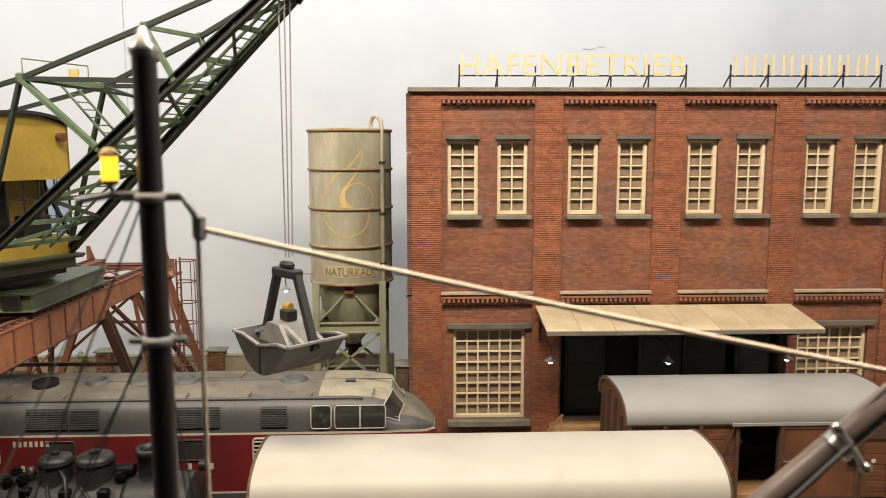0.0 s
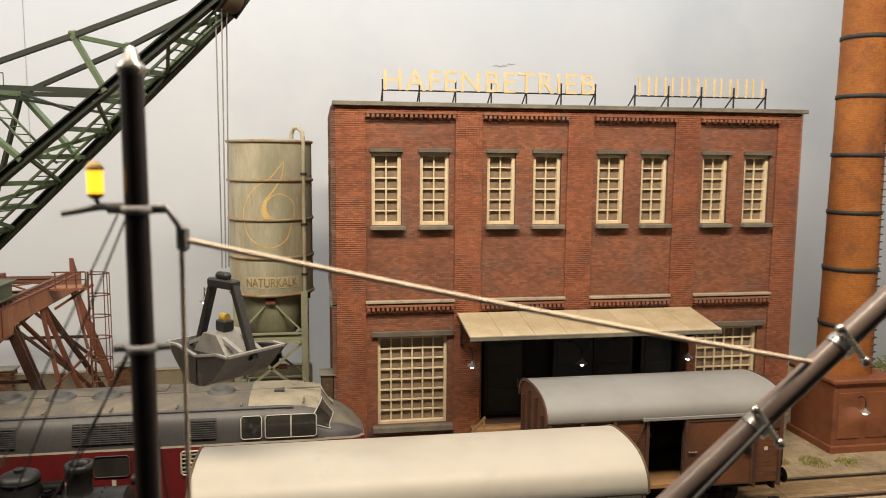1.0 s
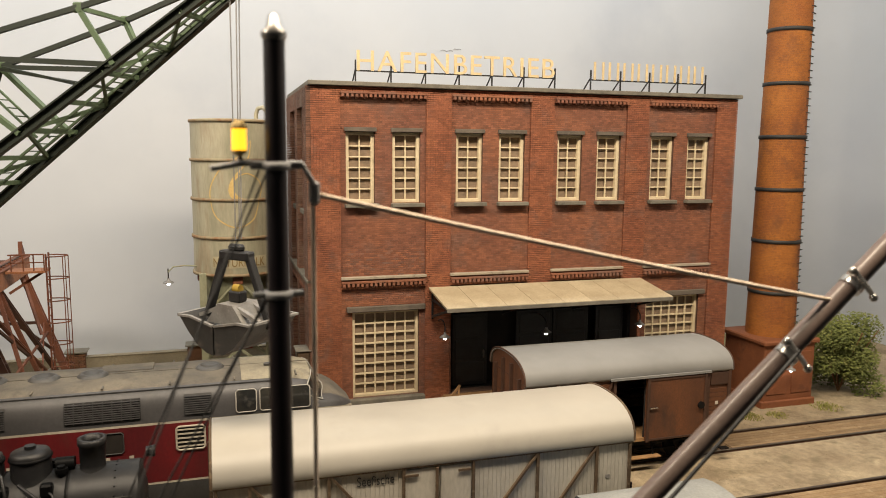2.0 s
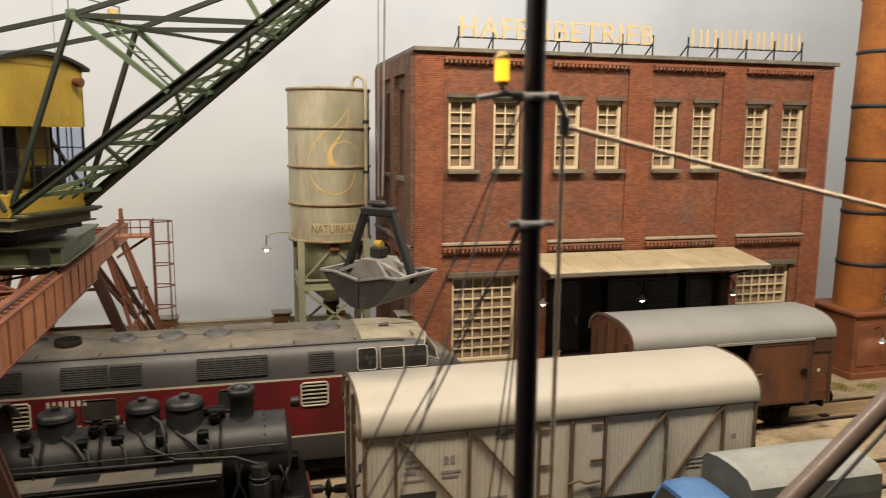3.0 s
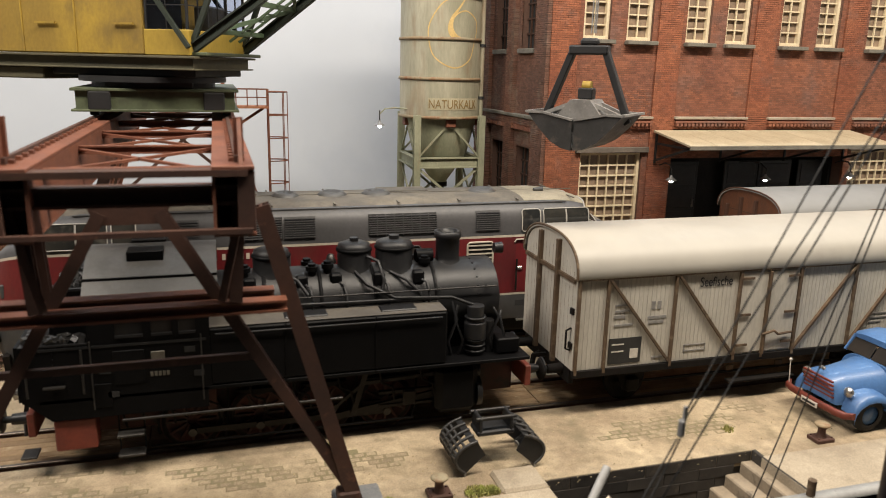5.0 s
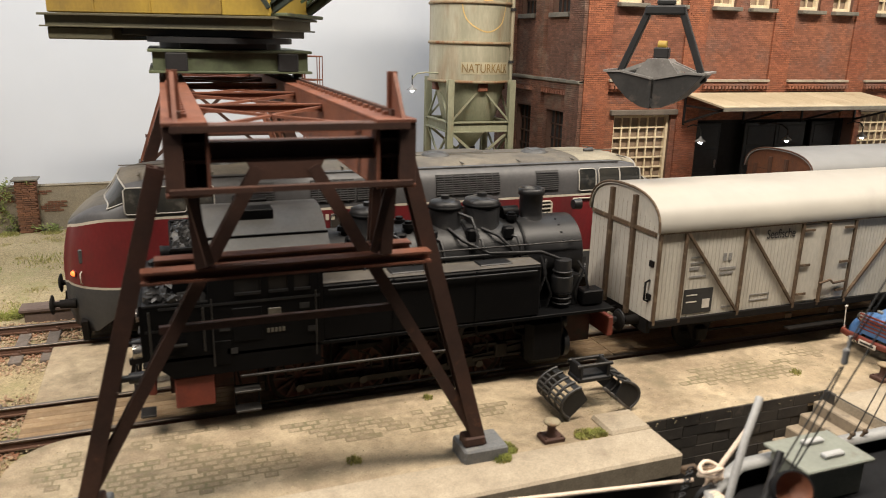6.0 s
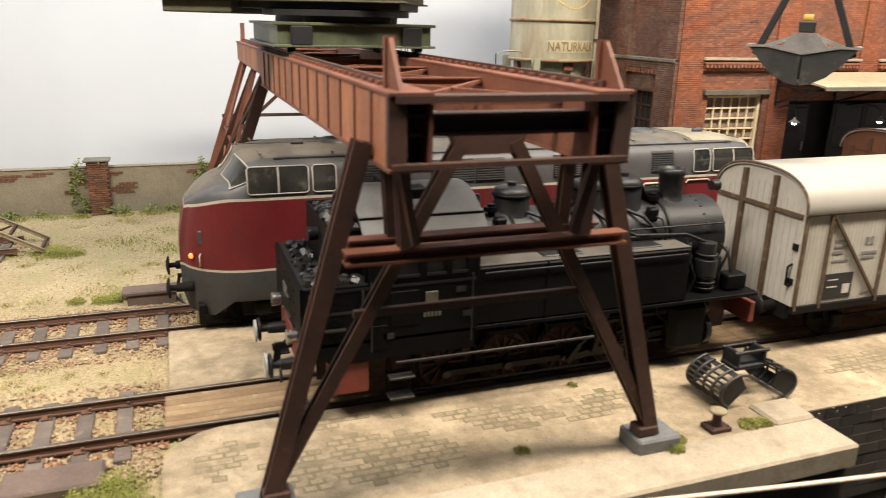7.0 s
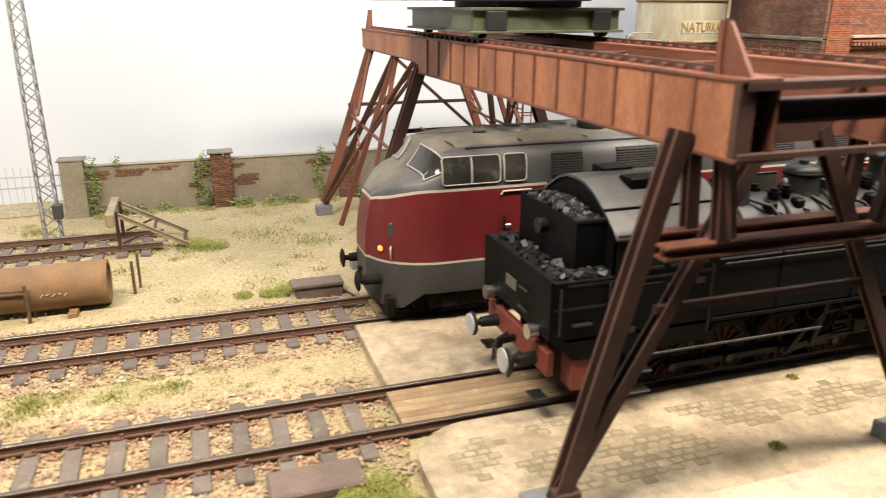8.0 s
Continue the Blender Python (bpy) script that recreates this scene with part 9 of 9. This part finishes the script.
lm = wthing("lattice_mast", -25.75, 6.3, -0.25, "slim grey steel lattice mast with a lamp bracket", "mast")
HT = 14.0
for sx in (-1, 1):
    for sy in (-1, 1):
        wpart("leg", G().bar((-25.75 + sx * 0.26, 6.3 + sy * 0.26, -0.25), (-25.75 + sx * 0.14, 6.3 + sy * 0.14, HT), 0.05, 0.05, (0, 1, 0)), "galv", lm)
for k in range(34):
    z0_, z1_ = -0.1 + 0.41 * k, -0.1 + 0.41 * (k + 1)
    w0, w1 = 0.26 - 0.12 * (z0_ + 0.25) / HT, 0.26 - 0.12 * (z1_ + 0.25) / HT
    s = 1 if k % 2 else -1
    wpart("lacing", G().bar((-25.75 - s * w0, 6.3 - w0, z0_), (-25.75 + s * w1, 6.3 - w1, z1_), 0.035, 0.035).bar((-25.75 + s * w0, 6.3 + w0, z0_), (-25.75 - s * w1, 6.3 + w1, z1_), 0.035, 0.035).bar((-25.75 + w0, 6.3 - s * w0, z0_), (-25.75 + w1, 6.3 + s * w1, z1_), 0.035, 0.035).bar((-25.75 - w0, 6.3 + s * w0, z0_), (-25.75 - w1, 6.3 - s * w1, z1_), 0.035, 0.035), "galv", lm)
wpart("control_box", G().box(-25.45, 6.0, 0.9, 0.3, 0.3, 0.5, 0.03), "skirt", lm)
wpart("base", G().box(-25.75, 6.3, -0.25, 0.9, 0.9, 0.2, 0.04), "concrete", lm)

# ---------------------------------------------------------------- sailing barge in the dock
ship = wthing("sailing_barge", -1.5, -18.0, -2.7, "moored dark barge with grey deck gear, mast and rigging", "boat")
MX, MY = -2.57, -17.76


def hull_sec(x, w, top, cy=-18.0):
    return [(x, cy + w, top), (x, cy + w * 1.02, top - 0.3), (x, cy + w * 0.95, -1.5), (x, cy + w * 0.6, -2.9), (x, cy - w * 0.6, -2.9), (x, cy - w * 0.95, -1.5), (x, cy - w * 1.02, top - 0.3), (x, cy - w, top)]


hs = [hull_sec(-7.6, 0.35, 1.0), hull_sec(-7.3, 1.1, 0.92), hull_sec(-6.6, 2.1, 0.82), hull_sec(-5.4, 2.75, 0.72), hull_sec(-3.0, 2.95, 0.62), hull_sec(6, 3.0, 0.55), hull_sec(16, 2.8, 0.6)]
wpart("hull", loft(hs), "hull", ship, "black steel hull")
for sd in (1, -1):
    st = [[(q[0][0], -18.0 + sd * (q[0][1] + 18.0 + u), q[0][2] + w) for u, w in ((0.03, -0.1), (0.04, 0.07), (-0.2, 0.08), (-0.21, -0.02))] for q in hs]
    wpart("gunwale", loft(st, False), "gunwale", ship, "flat pale grey gunwale")
dk = G()
vs = [(s[0][0] + 0.05, s[0][1] - 0.15, 0.3) for s in hs] + [(s[7][0] + 0.05, s[7][1] + 0.15, 0.3) for s in hs]
dk.add(vs, [(i, i + 1, len(hs) + i + 1, len(hs) + i) for i in range(len(hs) - 1)])
wpart("deck", dk, "hull", ship)
hatch = wpart("hatch_box", G().span(-4.7, -3.4, -16.15, -15.3, 0.3, 0.95, 0.03), "deck", ship, "grey-green hatch box with two lid battens")
wpart("hatch_lid", G().span(-4.8, -3.3, -16.25, -15.2, 0.95, 1.02, 0.02), "deck", hatch)
for y in (-15.5, -15.95):
    wpart("batten", G().span(-4.2, -3.75, y - 0.07, y + 0.07, 1.02, 1.1, 0.02), "polewhite", hatch)
wpart("cabin_trunk", G().span(0.2, 6.5, -19.3, -16.2, 0.3, 1.0, 0.08), "hull", ship)
cw = wpart("cowl_vent", G().cyl((-6.75, -17.75, 0.3), (-6.75, -17.75, 1.7), 0.16, n=16), "hull", ship, "black cowl ventilator with a copper mouth")
mm = Matrix.Translation((-6.8, -17.72, 2.05)) @ Euler((radians(62), 0, radians(-22))).to_matrix().to_4x4()
wpart("cowl", G().lathe([(0.12, -0.42), (0.2, -0.3), (0.26, -0.05), (0.275, 0.08), (0.25, 0.08)], n=24, m=mm), "hull", cw)
wpart("cowl_mouth", G().lathe([(0.25, 0.07), (0.19, -0.06), (0.0, -0.12)], n=24, m=mm), "copper", cw)
wpart("davit", G().tube([(-7.3, -17.0, 0.4), (-7.12, -16.92, 1.2), (-6.9, -16.78, 1.75), (-6.62, -16.6, 2.2), (-6.35, -16.45, 2.55), (-6.22, -16.36, 2.68)], 0.062, 10), "polewhite", ship, "pale grey davit pole")
wpart("davit_stay", G().tube([(-6.95, -17.3, 0.5), (-6.5, -17.0, 1.3), (-6.05, -16.75, 1.95)], 0.06, 8), "steel", ship)
wn = wpart("windlass", G().cyl((-6.55, -16.45, 0.7), (-6.55, -15.9, 0.7), 0.15, n=16).cyl((-6.55, -16.45, 0.7), (-6.55, -16.38, 0.7), 0.24, n=16).cyl((-6.55, -15.95, 0.7), (-6.55, -15.88, 0.7), 0.24, n=16), "steel", ship)
for k in range(5):
    pts = [(-6.55 + 0.18 * math.cos(a), -16.32 + 0.07 * k + 0.008 * a, 0.7 + 0.18 * math.sin(a)) for a in [math.tau * i / 14 for i in range(15)]]
    wpart("rope_coil", G().tube(pts, 0.035, 6), "rope", wn)
for k in range(6):
    c, w, h = Vector((-6.42 + 0.05 * k, -15.78 + 0.03 * (k % 3), 1.05 - 0.02 * k)), 0.09 + 0.03 * (k % 2), 0.42 + 0.1 * (k % 3)
    pts = [c + Vector((w * math.sin(a), 0.04 * math.cos(3 * a + k), -h * (0.5 - 0.5 * math.cos(a)))) for a in [math.tau * q / 16 for q in range(17)]]
    wpart("rope_hank", G().tube(pts, 0.03, 6), "rope", ship)
for k in range(3):
    a0 = 2.0 * k
    pts = [Vector((-6.45, -15.8, 1.08)) + Vector((0.2 * math.cos(a + a0), 0.14 * math.sin(a + a0), 0.05 * k + 0.04 * math.sin(2 * a))) for a in [math.tau * q / 14 for q in range(15)]]
    wpart("rope_loop", G().tube(pts, 0.035, 6), "rope", ship)
for k in range(9):
    p = Vector((-6.55 - 0.05 * k, -15.45 - 0.04 * k, 0.98 - 0.035 * k))
    wpart("chain_link", G().tube([p + Vector((0.06 * math.cos(a), 0.03 * math.sin(a) * (k % 2), 0.03 * math.sin(a) * ((k + 1) % 2))) for a in [math.tau * q / 10 for q in range(11)]], 0.014, 5), "steel", ship)
for x, y, z in ((-6.2, -15.5, 1.0), (-6.0, -15.7, 0.8), (-5.85, -15.5, 0.78), (-6.3, -16.0, 0.7)):
    wpart("fairlead", G().cyl((x, y, 0.3), (x, y, z), 0.06, n=10), "steel", ship)
wpart("rope_bar", G().cyl((-6.4, -15.85, 1.1), (-5.75, -15.75, 1.75), 0.045, n=8), "rope", ship)
wpart("cleat", G().box(-6.5, -15.35, 0.9, 0.3, 0.12, 0.14, 0.03).box(-3.9, -15.05, 0.8, 0.3, 0.1, 0.16, 0.03).cyl((-1.2, -15.1, 0.6), (-1.2, -15.1, 1.0), 0.08, n=10), "gframe", ship)
mast = wpart("mast", G().cyl((MX, MY, 0.3), (MX, MY, 12.45), 0.155, 0.125, n=24), "mast", ship, "dark varnished round mast")
wpart("mast_cap", G().lathe([(0.13, 12.4), (0.15, 12.45), (0.15, 12.5), (0.09, 12.56), (0.06, 12.68), (0, 12.72)], (MX, MY, 0), n=20), "chrome", mast)
for z in (10.95, 9.4):
    wpart("collar", G().lathe([(0.13, z - 0.05), (0.172, z - 0.045), (0.172, z + 0.045), (0.13, z + 0.05)], (MX, MY, 0), n=20), "galv", mast)
    wpart("collar_lug", G().cyl((MX - 0.3, MY - 0.02, z), (MX + 0.3, MY + 0.02, z), 0.042, n=10), "galv", mast)
wpart("cross_arm", G().tube([(MX - 0.75, MY - 0.1, 10.92), (MX - 0.4, MY - 0.02, 10.98), (MX + 0.3, MY, 10.98), (MX + 0.42, MY + 0.06, 10.78), (MX + 0.5, MY + 0.1, 10.6)], 0.038, 8), "galv", mast)
wpart("block", G().box(MX + 0.46, MY + 0.1, 10.62, 0.14, 0.12, 0.3, 0.04), "galv", mast)
lp = wpart("mast_lamp", G().cyl((MX - 0.42, MY, 11.13), (MX - 0.42, MY, 11.38), 0.085, n=14), "amber", ship, "glowing amber lantern")
wpart("lamp_cap", G().lathe([(0.092, 11.38), (0.096, 11.41), (0.05, 11.47), (0, 11.48)], (MX - 0.42, MY, 0), n=14).lathe([(0, 11.05), (0.04, 11.07), (0.082, 11.1), (0.082, 11.13)], (MX - 0.42, MY, 0), n=14), "yellowline", lp)
wpart("lamp_arm", G().tube([(MX - 0.42, MY, 11.06), (MX - 0.38, MY, 11.0), (MX, MY, 11.0)], 0.028, 6), "gframe", lp)
wpart("spar", G().cyl((-1.9, -17.6, 1.83), (9.5, -17.76, 12.1), 0.17, 0.15, n=24), "spar", ship, "long brown-grey cargo boom")
for x in (5.05, 6.2):
    z = 1.83 + (x + 1.9) * 0.9009
    d = Vector((1, 0, 0.9)).normalized()
    p = Vector((x, -17.74, z))
    sl = wpart("spar_clamp", G().cyl(p - d * 0.07, p + d * 0.05, 0.185, n=16), "chrome", ship, "bright clamp with shackles")
    wpart("shackle", G().cyl(p + Vector((-0.06, -0.1, 0.24)), p + Vector((0.1, -0.3, -0.1)), 0.04, n=8).ball(p + Vector((0.16, -0.28, -0.16)), 0.065).ball(p + Vector((-0.1, -0.1, 0.24)), 0.065), "chrome", sl)


def line(name, a, b, r, material, sag=0.0, n=10):
    pts = [Vector(a).lerp(Vector(b), i / n) - Vector((0, 0, sag * 4 * (i / n) * (1 - i / n))) for i in range(n + 1)]
    return wpart(name, G().tube(pts, r, 6), material, ship)


line("hemp_line", (MX + 0.48, MY + 0.1, 10.6), (5.84, -17.76, 8.9), 0.036, "rope", 0.03)
line("spar_line", (5.1, -17.95, 8.2), (0.5, -18.0, 3.9), 0.03, "cable", 0.05)
line("hanging_rope", (MX + 0.44, MY + 0.1, 10.5), (MX + 0.42, MY + 0.1, 1.0), 0.03, "rope")
PUL = Vector((-5.75, -17.3, 3.7))
for a, b in (((MX - 0.1, MY, 10.9), PUL + Vector((0.02, 0, 0.18))), ((MX - 0.1, MY, 9.4), PUL + Vector((0.06, 0, 0.16))), (PUL - Vector((0, 0, 0.15)), (-6.75, -17.2, 1.0)), (PUL - Vector((0.05, 0, 0.15)), (-6.95, -17.1, 1.0)), ((MX - 0.14, MY, 9.4), (-6.6, -17.15, 1.2))):
    line("stay", a, b, 0.013, "cable")
for b in ((-2.62, -15.2, 0.75), (-2.3, -15.2, 0.75)):
    line("shroud", (MX, MY + 0.1, 9.4), b, 0.012, "cable")
for a, b in (((-6.75, -17.2, 1.05), (-6.85, -17.15, 0.6)), ((-2.62, -15.2, 0.8), (-2.75, -15.15, 0.55)), ((-2.3, -15.2, 0.8), (-2.42, -15.15, 0.55))):
    wpart("turnbuckle", G().cyl(a, b, 0.03, n=8).ball(a, 0.055, 8), "gframe", ship)
line("fore_guy", (MX - 0.2, MY, 10.9), (-5.0, -19.5, 5.5), 0.012, "cable")
wpart("pulley", G().box(PUL.x, PUL.y, PUL.z, 0.1, 0.08, 0.26, 0.03).box(PUL.x + 0.03, PUL.y, PUL.z + 0.2, 0.04, 0.04, 0.2), "galv", ship)
line("mooring_line", (-6.45, -15.42, 0.72), (-15.2, -13.6, 0.42), 0.04, "rope", 0.05, 16)

# ---------------------------------------------------------------- plants
def tufts(spots, material, name, label, blade=0.15):
    g = G()
    for x, y, z, r, n in spots:
        for _ in range(int(n * 2.2)):
            a, d = rng.uniform(0, math.tau), r * rng.random() ** 0.7
            px, py = x + d * math.cos(a), y + d * math.sin(a)
            h = blade * rng.uniform(0.4, 1.0) * (1.2 - 0.7 * d / r)
            w = rng.uniform(0.01, 0.022)
            t = rng.uniform(0, math.tau)
            lx, ly = rng.uniform(-0.5, 0.5) * h, rng.uniform(-0.5, 0.5) * h
            c, s = w * math.cos(t), w * math.sin(t)
            g.add([(px - c, py - s, z), (px + c, py + s, z), (px + c * 0.6 + lx * 0.5, py + s * 0.6 + ly * 0.5, z + h * 0.6), (px + lx, py + ly, z + h), (px - c * 0.6 + lx * 0.5, py - s * 0.6 + ly * 0.5, z + h * 0.6)], [(0, 1, 2, 4), (4, 2, 3)])
    return setting(name, g, material, label, "grass", "stuff")


def leaves(g, c, r, n, size, flat=1.0):
    for _ in range(n):
        v = Vector((rng.gauss(0, 1), rng.gauss(0, 1), rng.gauss(0, 1) * flat))
        v = v.normalized() * r * rng.random() ** 0.4
        p = Vector(c) + Vector((v.x, v.y, v.z * flat))
        u = Vector((rng.uniform(-1, 1), rng.uniform(-1, 1), rng.uniform(-0.6, 0.6))).normalized() * size * rng.uniform(0.6, 1.2)
        w = u.orthogonal().normalized() * size * 0.45
        g.add([p - u, p + w, p + u, p - w], [(0, 1, 2, 3)])
    return g


green_spots = [(-24.5, -5.7, GZ, 0.6, 260), (-21.8, -5.85, GZ, 0.45, 160), (-23.0, -5.9, GZ, 0.4, 80), (-18.6, -10.5, GZ, 0.7, 620), (-18.1, -11.4, GZ, 0.5, 260), (-21.2, 4.2, GZ, 0.6, 300), (-20.7, 3.9, GZ, 0.5, 200), (-19.4, -11.3, GZ, 0.6, 200), (-19.1, -0.95, GZ, 0.45, 260), (-18.5, -0.7, GZ, 0.5, 220), (-20.0, -0.8, GZ, 0.3, 80),
               (-26.4, 7.6, GZ, 0.6, 160), (-21.3, 4.6, GZ, 0.7, 260), (-22.7, 4.3, GZ, 0.5, 180), (-23.3, 2.3, GZ, 0.7, 120), (-17.6, 3.6, GZ, 1.2, 200), (-18.8, 5.0, GZ, 1.2, 160), (-6.75, -12.45, 0.0, 0.22, 160), (-6.45, -12.5, 0.0, 0.2, 120), (-8.52, -12.5, 0.0, 0.2, 260), (-8.8, -12.78, 0.05, 0.22, 160), (-11.5, -11.95, 0, 0.16, 40), (-0.1, -11.4, 0, 0.16, 40),
               (-16.9, -12.5, 0.0, 0.25, 60), (3.9, -2.3, -0.02, 0.5, 300), (4.7, -2.5, -0.02, 0.4, 200), (5.6, -2.45, -0.02, 0.4, 140), (2.9, -0.4, -0.02, 0.25, 80), (18.3, -1.3, 0, 0.6, 200), (19.6, -1.5, 0, 0.5, 120), (22.5, -1.2, 0, 0.7, 200), (17.0, -1.0, 0, 0.4, 120), (-9.3, -9.9, 0.0, 0.12, 30)]
for px in (-23.9, -22.6, -21.8, -20.6, -19.3, -18.5, -17.6, -16.8, -15.9, -24.6):
    green_spots.append((px + rng.uniform(-0.3, 0.3), 9.3, GZ, rng.uniform(0.3, 0.6), 200))
tufts(green_spots, "grass", "grass_tufts", "green and yellowing grass tufts")
dry = [(rng.uniform(-38, -17.5), rng.uniform(-1.2, 9.0), GZ, rng.uniform(0.2, 0.8), 45) for _ in range(120)] + [(rng.uniform(-36, -17.8), rng.uniform(-6.6, -5.1), GZ, rng.uniform(0.2, 0.5), 50) for _ in range(60)] + \
      [(rng.uniform(-36, -18.5), rng.uniform(-12.2, -10.4), GZ, rng.uniform(0.2, 0.5), 50) for _ in range(40)] + [(rng.uniform(-17, 0), rng.uniform(-1.5, 8), GZ, rng.uniform(0.2, 0.6), 40) for _ in range(50)]
tufts(dry, "straw", "dry_grass", "short straw-coloured grass", 0.1)


def bush(x, y, z, r, h, label, n=900, size=0.09):
    t = wthing("bush", x, y, z, label, "bush")
    st = G()
    for k in range(7):
        a = math.tau * k / 7
        st.tube([(x, y, z), (x + 0.3 * r * math.cos(a), y + 0.3 * r * math.sin(a), z + 0.4 * h), (x + 0.7 * r * math.cos(a), y + 0.7 * r * math.sin(a), z + 0.8 * h)], 0.03, 5)
    wpart("stems", st, "wood", t)
    lf = G()
    for k in range(18):
        a, d = rng.uniform(0, math.tau), r * rng.uniform(0.1, 0.8)
        leaves(lf, (x + d * math.cos(a), y + d * math.sin(a), z + h * rng.uniform(0.1, 0.85)), r * rng.uniform(0.3, 0.5), n // 18, size)
    tagged(wpart("foliage", lf, "leaf", t), kind="stuff")
    return t


bush(24.9, 0.6, -0.05, 2.1, 4.0, "large leafy green bush beside the chimney base", 15000, 0.085)
bush(5.0, -2.65, -0.02, 0.4, 1.1, "small leafy shrub beside the platform stairs", 500, 0.07)
iv = wthing("wall_ivy", -20.4, 9.4, GZ, "green ivy climbing the boundary wall pillars", "ivy")
lf = G()
for px in (-24.7, -20.75, -16.0):
    for k in range(18):
        leaves(lf, (px + rng.uniform(-0.25, 0.2), 9.5, GZ + 0.12 * k + rng.uniform(0, 0.1)), 0.2, 26, 0.06, 1.0)
    leaves(lf, (px + 0.9, 9.5, 1.85), 0.2, 40, 0.06)
    for k in range(5):
        leaves(lf, (px + rng.uniform(0.8, 3.5), 9.4, GZ + 0.2), 0.3, 60, 0.07, 0.7)
tagged(wpart("foliage", lf, "leaf", iv), kind="stuff")
moss = G()
for mx, my, mz, mr in ((-18.95, -1.15, GZ + 0.1, 0.26), (-18.85, -0.85, GZ + 0.1, 0.3), (-19.35, -1.0, GZ + 0.08, 0.24), (-19.9, -0.9, GZ + 0.05, 0.16), (-8.5, -12.42, 0.05, 0.13), (-8.53, -12.62, 0.06, 0.12), (-8.72, -12.86, 0.1, 0.11),
                       (-6.65, -12.48, 0.05, 0.14), (-6.42, -12.5, 0.05, 0.12), (-6.88, -12.5, 0.03, 0.1), (-18.5, -10.7, GZ + 0.15, 0.36), (-18.2, -11.2, GZ + 0.12, 0.32), (-19.0, -10.9, GZ + 0.12, 0.3), (-21.0, 4.1, GZ + 0.1, 0.4), (-20.4, 3.9, GZ + 0.1, 0.32)):
    leaves(moss, (mx, my, mz), mr, int(3600 * mr), 0.02, 0.75)
setting("moss_cushions", moss, "moss", "bright green moss and low weeds in cushions", "moss", "stuff")

# ---------------------------------------------------------------- setts showing through the dust
sett_mesh = G().box(0, 0, 0, 0.243, 0.168, 0.06, 0.03).mesh("paving_sett")
sett_mesh.materials.append(M["setts_one"])
patches = [(-14.2, -11.3, 2.2, 0.95), (-11.9, -10.7, 1.9, 0.6), (-9.2, -10.8, 1.7, 0.55), (-16.4, -10.7, 0.9, 0.8), (-1.2, -10.95, 2.1, 0.65), (0.6, -10.5, 1.2, 0.4), (-14.4, -10.0, 1.5, 0.35), (-12.5, -6.0, 2.0, 0.6), (3.0, -6.2, 2.4, 0.7)]
rest, count, earth, laid = G(), 0, G(), []
def taken(x, y):
    return any(((x - a) / (c + 0.1)) ** 2 + ((y - b) / (d + 0.1)) ** 2 < 1.25 for a, b, c, d in laid)


for cx, cy, rx, ry in patches:
    y, k = cy - ry, 0
    while y < cy + ry:
        x = cx - rx + (0.13 if k % 2 else 0)
        while x < cx + rx:
            d = ((x - cx) / rx) ** 2 + ((y - cy) / ry) ** 2 + 0.45 * noise.noise((x * 1.1, y * 1.6, 5))
            if taken(x, y):
                x += 0.258
                continue
            keep = d < 0.75 and rng.random() < 0.93 - 0.35 * max(0.0, d)
            if keep:
                earth.span(x - 0.13, x + 0.13, y - 0.092, y + 0.092, -0.02, 0.003)
            if keep:
                z = -0.021 + 0.006 * noise.noise((x * 2, y * 2, 1)) - 0.006 * d
                if count < 290 and cx < -9:
                    piece("paving_sett", sett_mesh, pavement, Matrix.Translation((x, y, z)) @ Matrix.Rotation(rng.uniform(-0.08, 0.08), 4, "Z"))
                    count += 1
                else:
                    rest.box(x, y, z, 0.243, 0.168, 0.06, 0.03, rng.uniform(-4, 4))
            x += 0.258
        y += 0.18
        k += 1
    laid.append((cx, cy, rx, ry))
tagged(part("paving_setts", rest, "setts", pavement), kind="stuff")
tagged(part("joint_earth", earth, "joint", pavement), kind="stuff")

# ---------------------------------------------------------------- crumbs and chips lying on the paving
def crumbs(n, lo, hi, name, material, label):
    g = G()
    for _ in range(n):
        x, y = rng.uniform(-17.2, 18), rng.choice((rng.uniform(-12.6, -9.6), rng.uniform(-7.4, -4.4)))
        if x < -16.3 and y < -11.9 or noise.noise((x * 0.5, y * 0.8, 9)) < -0.12:
            continue
        w, d = rng.uniform(lo, hi), rng.uniform(lo, hi) * 0.6
        c, q = math.cos(rng.uniform(0, 3)), rng.uniform(-0.6, 0.6)
        g.add([(x - w, y - q * d, -0.004), (x + c * d, y - d, -0.004), (x + w, y + q * d, -0.004), (x - c * d, y + d, -0.004), (x + 0.2 * w, y, d * 0.7)],
              [(0, 1, 4), (1, 2, 4), (2, 3, 4), (3, 0, 4)])
    setting(name, g, material, label, "gravel", "stuff")


crumbs(1500, 0.012, 0.035, "dark_crumbs", "joint", "dark earth crumbs strewn over the paving")
crumbs(1200, 0.012, 0.03, "sand_crumbs", "pebble", "pale sand grains strewn over the paving")
